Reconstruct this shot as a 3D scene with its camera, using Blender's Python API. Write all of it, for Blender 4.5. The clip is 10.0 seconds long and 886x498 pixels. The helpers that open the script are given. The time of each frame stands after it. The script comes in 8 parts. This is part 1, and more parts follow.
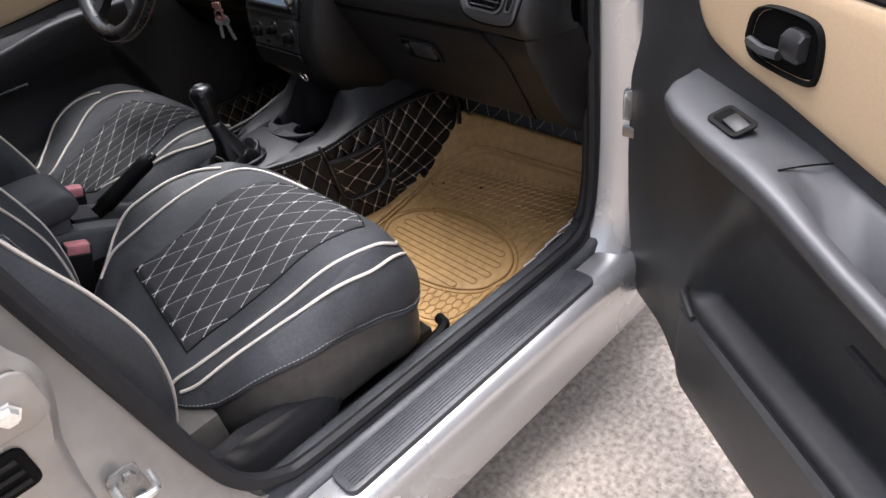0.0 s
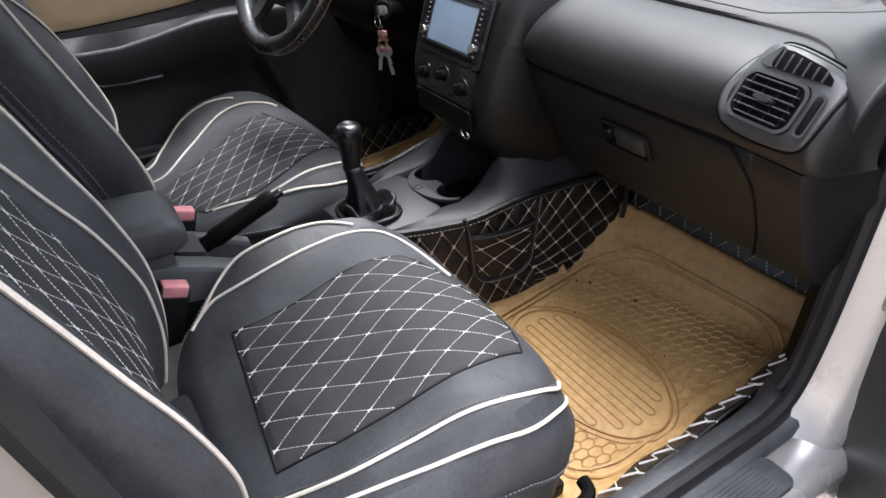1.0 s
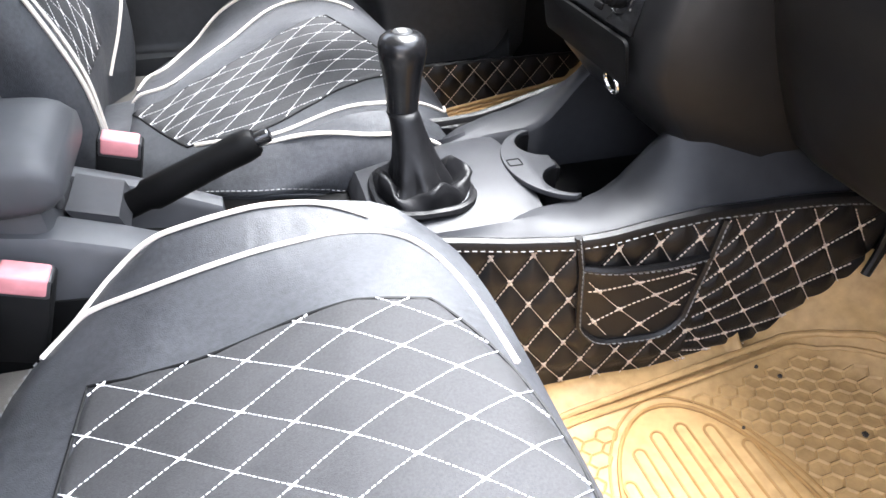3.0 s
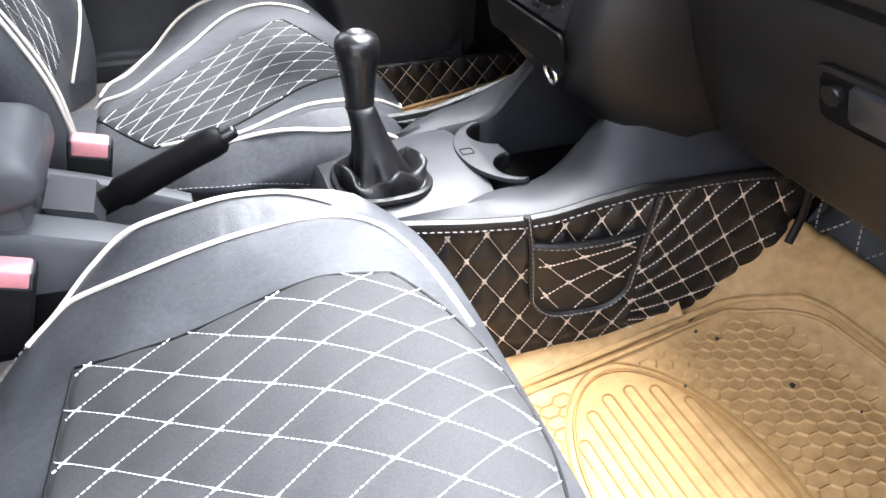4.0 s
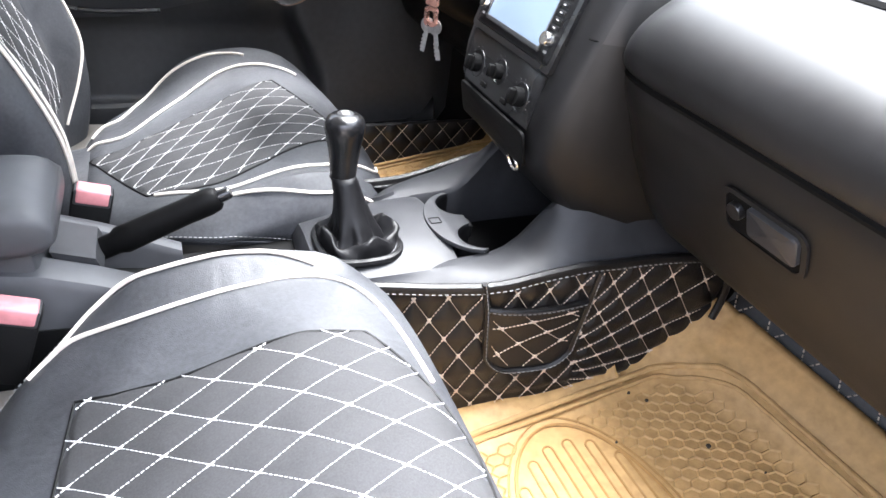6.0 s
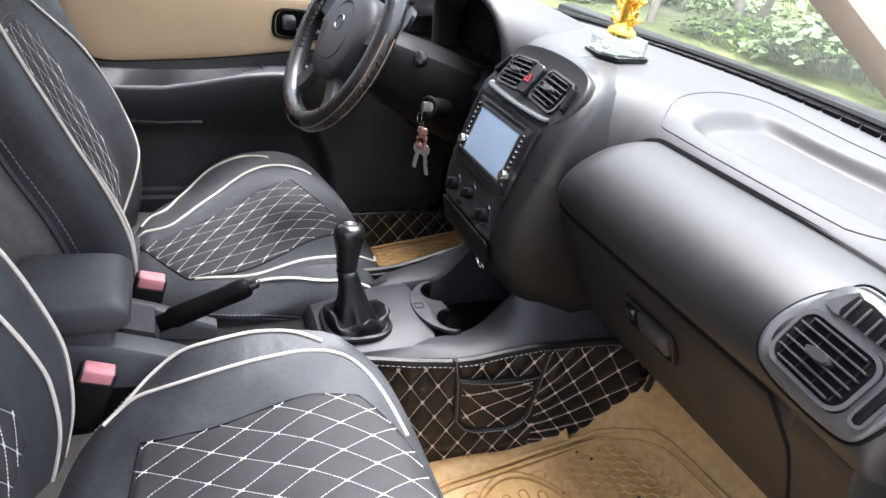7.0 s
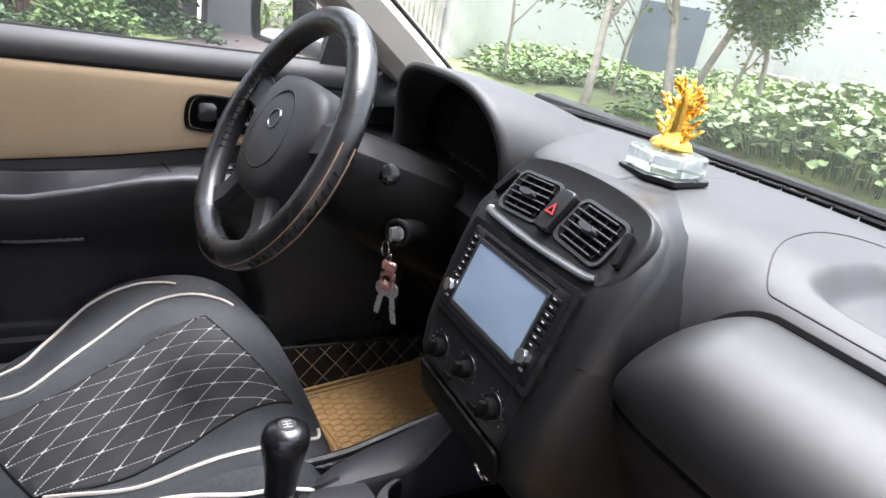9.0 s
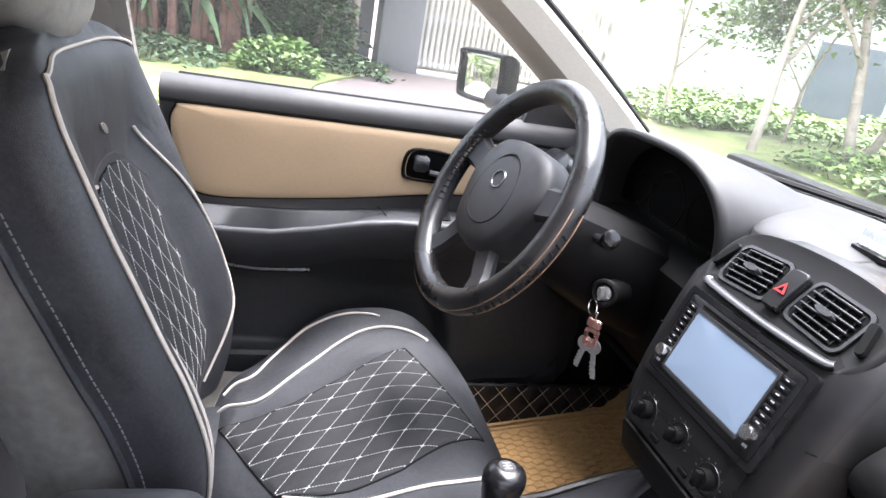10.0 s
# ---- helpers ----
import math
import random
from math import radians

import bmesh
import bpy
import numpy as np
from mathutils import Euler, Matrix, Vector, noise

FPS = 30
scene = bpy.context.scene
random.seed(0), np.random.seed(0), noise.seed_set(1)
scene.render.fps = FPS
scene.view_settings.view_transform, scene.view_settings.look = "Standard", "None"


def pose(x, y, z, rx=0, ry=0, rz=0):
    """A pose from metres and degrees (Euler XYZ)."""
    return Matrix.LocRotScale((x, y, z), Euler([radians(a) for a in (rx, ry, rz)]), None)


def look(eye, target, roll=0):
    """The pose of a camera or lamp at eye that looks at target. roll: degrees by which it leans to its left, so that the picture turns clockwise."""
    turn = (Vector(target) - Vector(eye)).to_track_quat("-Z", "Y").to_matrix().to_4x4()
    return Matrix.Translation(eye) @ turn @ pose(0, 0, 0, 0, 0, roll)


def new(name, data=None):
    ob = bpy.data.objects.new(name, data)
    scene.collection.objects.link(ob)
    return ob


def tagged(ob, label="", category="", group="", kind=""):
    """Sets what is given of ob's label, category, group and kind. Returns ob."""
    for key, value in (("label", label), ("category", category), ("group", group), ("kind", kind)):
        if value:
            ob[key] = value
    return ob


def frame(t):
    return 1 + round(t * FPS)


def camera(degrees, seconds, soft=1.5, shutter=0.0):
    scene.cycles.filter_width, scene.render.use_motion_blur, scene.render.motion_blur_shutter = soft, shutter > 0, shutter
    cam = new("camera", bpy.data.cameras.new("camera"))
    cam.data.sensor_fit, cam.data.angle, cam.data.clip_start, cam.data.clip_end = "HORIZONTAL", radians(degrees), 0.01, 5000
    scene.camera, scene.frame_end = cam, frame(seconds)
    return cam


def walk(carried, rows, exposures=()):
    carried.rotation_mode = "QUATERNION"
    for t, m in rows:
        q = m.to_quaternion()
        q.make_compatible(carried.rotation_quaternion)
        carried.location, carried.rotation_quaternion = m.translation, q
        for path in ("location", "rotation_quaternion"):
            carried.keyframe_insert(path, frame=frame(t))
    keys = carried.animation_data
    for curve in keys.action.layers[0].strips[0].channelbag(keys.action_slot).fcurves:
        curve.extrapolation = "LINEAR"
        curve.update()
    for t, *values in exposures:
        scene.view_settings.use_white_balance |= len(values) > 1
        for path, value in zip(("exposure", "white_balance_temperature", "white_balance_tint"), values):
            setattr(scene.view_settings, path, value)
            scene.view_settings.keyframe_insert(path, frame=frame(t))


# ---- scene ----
cam = camera(69.7, 10.0)
PATH = [
    (0, (-0.485, -1.367, 1.172), (0.516, -0.109, -0.018), -9.8),
    (0.2, (-0.485, -1.303, 1.168), (0.494, -0.008, 0.003), -8.7),
    (0.5, (-0.488, -1.202, 1.165), (0.457, 0.156, 0.041), -6.5),
    (0.7, (-0.474, -1.14, 1.177), (0.449, 0.247, 0.062), -4.2),
    (1, (-0.438, -1.05, 1.159), (0.444, 0.369, 0.06), -0.9),
    (1.2, (-0.388, -0.968, 1.152), (0.41, 0.498, 0.045), -0.4),
    (1.5, (-0.313, -0.827, 1.116), (0.351, 0.708, 0.019), 0.3),
    (1.8, (-0.263, -0.733, 1.045), (0.335, 0.837, -0.036), 1.5),
    (2, (-0.222, -0.701, 0.998), (0.347, 0.868, -0.106), 2.3),
    (2.2, (-0.194, -0.68, 0.946), (0.37, 0.878, -0.162), 3.2),
    (2.5, (-0.145, -0.65, 0.935), (0.335, 0.872, -0.27), 2.3),
    (2.7, (-0.147, -0.645, 0.931), (0.322, 0.867, -0.291), 2.0),
    (3.8, (-0.14, -0.665, 0.94), (0.43, 0.806, -0.289), 1.5),
    (4, (-0.157, -0.703, 0.946), (0.432, 0.771, -0.271), 1.8),
    (4.3, (-0.141, -0.719, 0.913), (0.534, 0.742, -0.32), 4.6),
    (4.5, (-0.098, -0.667, 0.885), (0.593, 0.743, -0.353), 5.4),
    (4.8, (-0.047, -0.586, 0.859), (0.699, 0.802, -0.355), 7.0),
    (5, (-0.032, -0.57, 0.855), (0.716, 0.823, -0.37), 7.2),
    (5.3, (-0.061, -0.606, 0.885), (0.679, 0.81, -0.323), 7.5),
    (5.5, (-0.095, -0.63, 0.926), (0.653, 0.793, -0.263), 7.7),
    (5.7, (-0.14, -0.67, 0.97), (0.605, 0.786, -0.182), 7.8),
    (6.8, (-0.243, -0.923, 1.162), (0.476, 0.651, 0.159), 8.3),
    (7, (-0.241, -0.925, 1.191), (0.497, 0.675, 0.245), 8.7),
    (7.3, (-0.212, -0.893, 1.192), (0.567, 0.734, 0.31), 9.2),
    (7.5, (-0.195, -0.845, 1.185), (0.599, 0.763, 0.298), 8.7),
    (7.8, (-0.146, -0.771, 1.166), (0.739, 0.802, 0.315), 8.6),
    (8, (-0.123, -0.719, 1.165), (0.829, 0.836, 0.342), 8.9),
    (8.3, (-0.113, -0.644, 1.167), (0.866, 0.908, 0.362), 8.7),
    (8.5, (-0.113, -0.603, 1.161), (0.858, 0.961, 0.38), 8.9),
    (8.8, (-0.135, -0.569, 1.165), (0.821, 1.026, 0.419), 9.6),
    (9, (-0.158, -0.553, 1.159), (0.775, 1.063, 0.438), 10.4),
    (9.3, (-0.188, -0.542, 1.161), (0.654, 1.13, 0.456), 11.1),
    (9.5, (-0.213, -0.539, 1.166), (0.549, 1.175, 0.473), 11.2),
    (9.8, (-0.258, -0.546, 1.185), (0.356, 1.224, 0.494), 10.7),
    (10, (-0.284, -0.559, 1.191), (0.251, 1.24, 0.499), 10.2),
]
EXPOSURES = [(0.0, 2.0, 6250, 16), (1.0, 2.5, 6200, 14), (2.5, 4.2, 6100, 13), (4.0, 4.25, 6100, 13), (4.5, 4.05, 6100, 13), (5.5, 4.45, 6100, 13), (7.0, 3.3, 6150, 14), (8.0, 3.0, 6150, 14), (9.0, 2.85, 6150, 16), (10.0, 3.45, 6150, 18)]
walk(cam, [(t, look(eye, target, roll)) for t, eye, target, roll in PATH], EXPOSURES)

# ---- world, sun, exposure ----
world = bpy.data.worlds.new("overcast_sky")
scene.world = world
world.use_nodes = True
wn, wl = world.node_tree.nodes, world.node_tree.links
wn.clear()
sky = wn.new("ShaderNodeTexSky")
sky.sky_type = "NISHITA"
sky.sun_disc = False
sky.sun_elevation, sky.sun_rotation = radians(78), radians(49)
sky.air_density, sky.dust_density, sky.ozone_density = 1.0, 4.0, 0.6
grey = wn.new("ShaderNodeHueSaturation")
grey.inputs["Saturation"].default_value = 0.35
back = wn.new("ShaderNodeBackground")
back.inputs["Strength"].default_value = 0.15
wout = wn.new("ShaderNodeOutputWorld")
wl.new(sky.outputs[0], grey.inputs["Color"])
wl.new(grey.outputs[0], back.inputs["Color"])
wl.new(back.outputs[0], wout.inputs["Surface"])
sun_data = bpy.data.lights.new("sun", "SUN")
sun_data.energy, sun_data.angle, sun_data.color = 1.9, radians(45), (1.0, 0.99, 0.975)
sun = new("sun", sun_data)
sun.matrix_world = look((1.6, 1.4, 10.0), (0, 0, 0))
tagged(sun, kind="structure")


# ---- materials ----
def material(name, colour, rough=0.5, metal=0.0, vary=0.25, big=3.0, small=60.0, bump=0.0, bump_scale=400.0,
             tint=None, spec=0.5, coat=0.0, wave=None, rough_vary=0.1, crease=0.0):
    """A procedural surface: two scales of colour change, fine relief and uneven gloss."""
    m = bpy.data.materials.new(name)
    m.use_nodes = True
    n, l = m.node_tree.nodes, m.node_tree.links
    b = n["Principled BSDF"]
    co = n.new("ShaderNodeTexCoord")
    n1, n2 = n.new("ShaderNodeTexNoise"), n.new("ShaderNodeTexNoise")
    n1.inputs["Scale"].default_value, n2.inputs["Scale"].default_value = big, small
    n1.inputs["Detail"].default_value, n2.inputs["Detail"].default_value = 4, 3
    for x in (n1, n2):
        l.new(co.outputs["Object"], x.inputs["Vector"])
    ad = n.new("ShaderNodeMath")
    ad.operation = "ADD"
    l.new(n1.outputs[0], ad.inputs[0])
    l.new(n2.outputs[0], ad.inputs[1])
    half = n.new("ShaderNodeMath")
    half.operation = "MULTIPLY"
    half.inputs[1].default_value = 0.5
    l.new(ad.outputs[0], half.inputs[0])
    ramp = n.new("ShaderNodeValToRGB")
    c0 = [c * (1 - vary) for c in colour]
    c1 = [min(1, c * (1 + vary)) for c in (tint or colour)]
    ramp.color_ramp.elements[0].position, ramp.color_ramp.elements[1].position = 0.33, 0.67
    ramp.color_ramp.elements[0].color, ramp.color_ramp.elements[1].color = (*c0, 1), (*c1, 1)
    l.new(half.outputs[0], ramp.inputs[0])
    l.new(ramp.outputs[0], b.inputs["Base Color"])
    rr = n.new("ShaderNodeMapRange")
    rr.inputs["From Min"].default_value, rr.inputs["From Max"].default_value = 0.3, 0.7
    rr.inputs["To Min"].default_value, rr.inputs["To Max"].default_value = max(0.02, rough - rough_vary), min(1, rough + rough_vary)
    l.new(n1.outputs[0], rr.inputs["Value"])
    l.new(rr.outputs[0], b.inputs["Roughness"])
    b.inputs["Metallic"].default_value = metal
    b.inputs["Specular IOR Level"].default_value = spec
    b.inputs["Coat Weight"].default_value = coat
    if bump:
        v = n.new("ShaderNodeTexVoronoi" if wave == "grain" else "ShaderNodeTexNoise")
        v.inputs["Scale"].default_value = bump_scale
        l.new(co.outputs["Object"], v.inputs["Vector"])
        bp = n.new("ShaderNodeBump")
        bp.inputs["Strength"].default_value = bump
        bp.inputs["Distance"].default_value = 0.001
        l.new(v.outputs[0], bp.inputs["Height"])
        l.new(bp.outputs[0], b.inputs["Normal"])
        if crease:
            fold, fb = n.new("ShaderNodeTexNoise"), n.new("ShaderNodeBump")
            fold.inputs["Scale"].default_value, fold.inputs["Detail"].default_value, fold.inputs["Distortion"].default_value = 13, 2, 0.8
            fb.inputs["Strength"].default_value, fb.inputs["Distance"].default_value = crease, 0.012
            l.new(co.outputs["Object"], fold.inputs["Vector"])
            l.new(fold.outputs[0], fb.inputs["Height"])
            l.new(fb.outputs[0], bp.inputs["Normal"])
    return m


def glass_material(name, tint, haze, rough=0.0):
    """A thin pane: clear, faintly dusty, with the gloss of glass."""
    m = bpy.data.materials.new(name)
    m.use_nodes = True
    n, l = m.node_tree.nodes, m.node_tree.links
    n.clear()
    out = n.new("ShaderNodeOutputMaterial")
    clear, dust, gloss = n.new("ShaderNodeBsdfTransparent"), n.new("ShaderNodeBsdfDiffuse"), n.new("ShaderNodeBsdfGlossy")
    clear.inputs[0].default_value = (*tint, 1)
    dust.inputs[0].default_value = (0.75, 0.75, 0.74, 1)
    gloss.inputs["Roughness"].default_value = rough
    noise_tex = n.new("ShaderNodeTexNoise")
    noise_tex.inputs["Scale"].default_value, noise_tex.inputs["Detail"].default_value = 6, 6
    mr = n.new("ShaderNodeMapRange")
    mr.inputs["To Min"].default_value, mr.inputs["To Max"].default_value = haze * 0.5, haze * 1.5
    l.new(noise_tex.outputs[0], mr.inputs["Value"])
    m1, m2, lw = n.new("ShaderNodeMixShader"), n.new("ShaderNodeMixShader"), n.new("ShaderNodeLayerWeight")
    fr = n.new("ShaderNodeMath")
    fr.operation, fr.inputs[1].default_value = "POWER", 6.0
    l.new(lw.outputs["Facing"], fr.inputs[0])
    l.new(mr.outputs[0], m1.inputs[0])
    l.new(clear.outputs[0], m1.inputs[1])
    l.new(dust.outputs[0], m1.inputs[2])
    l.new(fr.outputs[0], m2.inputs[0])
    l.new(m1.outputs[0], m2.inputs[1])
    l.new(gloss.outputs[0], m2.inputs[2])
    l.new(m2.outputs[0], out.inputs[0])
    return m


LEATHER = material("black_leatherette", (0.034, 0.0357, 0.0395), 0.53, bump=0.25, bump_scale=900, wave="grain", vary=0.35, big=9, small=200, spec=0.50, crease=0.30)
QUILT = material("ribbed_quilt_cloth", (0.034, 0.034, 0.035), 0.78, bump=0.5, bump_scale=1300, vary=0.3, big=12, small=500, spec=0.30)
SEAT_BASE = material("grey_brown_vinyl", (0.085, 0.078, 0.069), 0.55, bump=0.2, bump_scale=700, wave="grain")
SEAT_BACKING = material("worn_grey_seat_vinyl", (0.27, 0.262, 0.243), 0.5, bump=0.2, bump_scale=600, wave="grain", big=5)
PIPING = material("cream_piping", (0.60, 0.545, 0.48), 0.5, vary=0.14, big=30, small=300)
THREAD = material("white_thread", (0.68, 0.67, 0.65), 0.7, vary=0.16, big=100, small=900)
BROWN_THREAD = material("beige_thread", (0.46, 0.37, 0.29), 0.7, vary=0.15, big=60, small=900)
GREY_THREAD = material("grey_thread", (0.17, 0.17, 0.17), 0.7, vary=0.15, big=60, small=900)
CARPET = material("dark_brown_quilted_leather", (0.0070, 0.0066, 0.0066), 0.40, bump=0.3, bump_scale=800, wave="grain", vary=0.35, big=8, small=150, spec=0.40)
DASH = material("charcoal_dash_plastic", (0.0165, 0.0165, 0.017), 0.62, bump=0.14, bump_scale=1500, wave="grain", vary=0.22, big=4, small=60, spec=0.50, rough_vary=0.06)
# darkened below ordinary black plastic so low parts look shaded
DASH_DARK = material("dark_plastic_with_shade", (0.0034, 0.0033, 0.0033), 0.50, bump=0.10, bump_scale=1500, wave="grain", vary=0.2, spec=0.10)
DOOR_TRIM = material("grained_door_trim_plastic", (0.026, 0.0263, 0.0272), 0.46, bump=0.14, bump_scale=1300, wave="grain", vary=0.25, big=4, small=70, spec=0.6)
# GLOVEBOX and LID: dash plastic darkened, shade put into the colour
GLOVEBOX = material("shaded_glovebox_plastic", (0.0072, 0.0068, 0.0066), 0.50, bump=0.12, bump_scale=1300, wave="grain", vary=0.25, big=4, small=70, spec=0.3)
LID = material("shaded_lid_plastic", (0.0065, 0.0064, 0.0066), 0.50, bump=0.09, bump_scale=1700, wave="grain", vary=0.3, big=5, small=70, spec=0.46, rough_vary=0.10)
TRIM_GREY = material("satin_grey_plastic", (0.022, 0.0225, 0.024), 0.28, bump=0.08, bump_scale=1500, wave="grain", vary=0.15, spec=0.8)
ARMREST = material("grey_armrest_plastic", (0.050, 0.0512, 0.055), 0.50, bump=0.10, bump_scale=1500, wave="grain", vary=0.12, big=5, spec=0.45)
GAITER = material("soft_black_gaiter_leather", (0.0055, 0.0055, 0.006), 0.45, bump=0.12, bump_scale=900, wave="grain", vary=0.3, big=12, small=200, spec=0.2, crease=0.4)
DASH_MID = material("dark_centre_plastic", (0.0060, 0.0060, 0.0063), 0.42, bump=0.10, bump_scale=1500, wave="grain", vary=0.18, big=3, small=90, spec=0.33)
RIM = material("worn_shiny_black_leather", (0.012, 0.012, 0.0125), 0.33, bump=0.12, bump_scale=700, wave="grain", vary=0.4, big=14, small=160, spec=0.7, crease=0.25, rough_vary=0.14)
BEZEL = material("grey_satin_bezel", (0.036, 0.0365, 0.038), 0.42, bump=0.10, bump_scale=1500, wave="grain", vary=0.15, spec=0.6)
BLACK = material("gloss_black_plastic", (0.006, 0.006, 0.0065), 0.24, vary=0.2)
MATT_BLACK = material("matt_black_plastic", (0.006, 0.006, 0.006), 0.6, vary=0.2, spec=0.18)
# near-black for joints and knobs; in openings it paints in the shade
VOID = material("near_black_and_recess_shade", (0.003, 0.003, 0.003), 0.8, vary=0.1, spec=0.08)
CONSOLE = material("grey_console_plastic", (0.022, 0.0226, 0.025), 0.50, bump=0.10, bump_scale=1500, wave="grain", vary=0.2, big=5, spec=0.34)
RUBBER = material("black_rubber_seal", (0.012, 0.012, 0.013), 0.6, spec=0.25, vary=0.25, big=12)
SILL = material("scuffed_dark_grey_sill", (0.034, 0.036, 0.040), 0.50, vary=0.4, big=14, small=120, bump=0.1, spec=0.45)
SILVER = material("silver_car_paint", (0.40, 0.40, 0.40), 0.32, metal=0.55, vary=0.08, big=4, small=500, coat=0.3)
JAMB = material("dusty_silver_door_jamb", (0.27, 0.25, 0.225), 0.36, metal=0.35, vary=0.10, big=3, small=40, tint=(0.26, 0.25, 0.235))
STEEL = material("zinc_steel", (0.60, 0.60, 0.58), 0.34, metal=0.9, vary=0.2, big=30, small=200)
WORN_STEEL = material("dull_worn_steel", (0.20, 0.20, 0.195), 0.42, metal=0.8, vary=0.3, big=60, small=300)
CHROME = material("chrome", (0.75, 0.75, 0.74), 0.16, metal=1.0, vary=0.1)
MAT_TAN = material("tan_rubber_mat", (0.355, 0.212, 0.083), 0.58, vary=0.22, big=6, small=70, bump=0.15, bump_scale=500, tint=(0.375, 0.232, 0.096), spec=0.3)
# darker tan that paints shade along the heel pad's relief
MAT_SHADE = material("tan_mat_relief_shade", (0.27, 0.15, 0.05), 0.55, vary=0.2, big=8, small=70, spec=0.3)
DIRT = material("dark_dirt", (0.03, 0.022, 0.015), 0.9)
BEIGE = material("beige_door_cloth", (0.50, 0.365, 0.225), 0.62, vary=0.06, big=9, small=260, bump=0.2, bump_scale=900)
HEADLINER = material("cream_headliner", (0.42, 0.39, 0.335), 0.8, vary=0.08, big=4, small=200, bump=0.2, bump_scale=900)
# switched-off screen; the blue-grey is sky reflection put into the colour
SCREEN = material("display_glass_sky_reflection", (0.155, 0.205, 0.27), 0.16, vary=0.05, big=2, small=5)
GOLD = material("polished_gold", (0.95, 0.55, 0.10), 0.24, metal=1.0, vary=0.15, big=40, small=200)
CRYSTAL = material("pale_crystal", (0.90, 0.98, 0.94), 0.04, vary=0.04, big=20, small=90, rough_vary=0.02)
CRYSTAL.node_tree.nodes["Principled BSDF"].inputs["Transmission Weight"].default_value = 0.9
RED = material("red_plastic", (0.20, 0.008, 0.010), 0.45)
PINK = material("faded_red_button", (0.60, 0.24, 0.255), 0.5, vary=0.15, big=30, spec=0.3)
COPPER = material("pinkish_copper", (0.60, 0.33, 0.27), 0.3, metal=0.8, vary=0.2, big=60)
DIAL_MARK = material("dim_dial_print", (0.06, 0.06, 0.06), 0.6)
MARK = material("pale_print", (0.32, 0.32, 0.32), 0.6)
WORN = material("worn_brown_leather_edge", (0.24, 0.15, 0.095), 0.6, vary=0.4, big=60, small=300)
PANE = glass_material("window_glass", (0.82, 0.84, 0.83), 0.09)
WINDSCREEN = glass_material("dusty_windscreen_glass", (0.93, 0.95, 0.93), 0.07)
TINTED = glass_material("tinted_rear_glass", (0.30, 0.31, 0.31), 0.02)
MIRROR = material("mirror_glass", (0.85, 0.85, 0.85), 0.02, metal=1.0, vary=0.02, rough_vary=0.0)


# ---- mesh tools ----
def thing(name, base, label, category, group="", kind=""):
    ob = new(name)
    ob.empty_display_size = 0.05
    ob.matrix_basis = Matrix.Translation(base)
    return tagged(ob, label, category, group, kind)


def finish(bm, sharp=0.7):
    bmesh.ops.recalc_face_normals(bm, faces=bm.faces)
    for f in bm.faces:
        f.smooth = True
    for e in bm.edges:
        if len(e.link_faces) == 2 and e.calc_face_angle(0) > sharp:
            e.smooth = False


def mesh_of(name, bm, mat, sharp=0.7):
    finish(bm, sharp)
    me = bpy.data.meshes.new(name)
    bm.to_mesh(me)
    bm.free()
    for m in (mat if isinstance(mat, (list, tuple)) else [mat]):
        me.materials.append(m)
    return me


def world_of(ob):
    """The pose at build time, before any scene update."""
    m = ob.matrix_basis.copy()
    if ob.parent:
        m = world_of(ob.parent) @ ob.matrix_parent_inverse @ m
    return m


def part(name, bm, mat, parent, label="", kind="", sharp=0.7):
    """One mesh object under a thing or a part; its points are given in the world's axes."""
    ob = new(name, mesh_of(name, bm, mat, sharp))
    ob.parent = parent
    ob.matrix_parent_inverse = world_of(parent).inverted()
    if label:
        ob["label"] = label
    if kind:
        ob["kind"] = kind
    return ob


def solid(name, bm, mat, label, category="", kind="structure", group="", sharp=0.7):
    return tagged(new(name, mesh_of(name, bm, mat, sharp)), label, category, group, kind)


def box(bm, lo, hi, bevel=0.0, m=None, seg=2):
    """A block from corner to corner, its edges rounded."""
    r = bmesh.ops.create_cube(bm, size=1.0)
    vs = r["verts"]
    lo, hi = Vector(lo), Vector(hi)
    for v in vs:
        v.co = Vector([lo[i] + (hi[i] - lo[i]) * (v.co[i] + 0.5) for i in range(3)])
    if bevel:
        es = list({e for v in vs for e in v.link_edges})
        r = bmesh.ops.bevel(bm, geom=es, offset=bevel, segments=seg, profile=0.5, affect="EDGES")
        vs = list({v for f in r["faces"] for v in f.verts} | {v for v in vs if v.is_valid})
    if m is not None:
        bmesh.ops.transform(bm, matrix=m, verts=vs)
    return vs


def loft(bm, rings, closed=True, caps=True):
    """A skin over rings of equally many points."""
    rows = [[bm.verts.new(p) for p in ring] for ring in rings]
    k = len(rows[0])
    for a, b in zip(rows, rows[1:]):
        for i in range(k if closed else k - 1):
            j = (i + 1) % k
            bm.faces.new((a[i], a[j], b[j], b[i]))
    if caps and closed:
        bm.faces.new(list(reversed(rows[0])))
        bm.faces.new(rows[-1])
    return rows


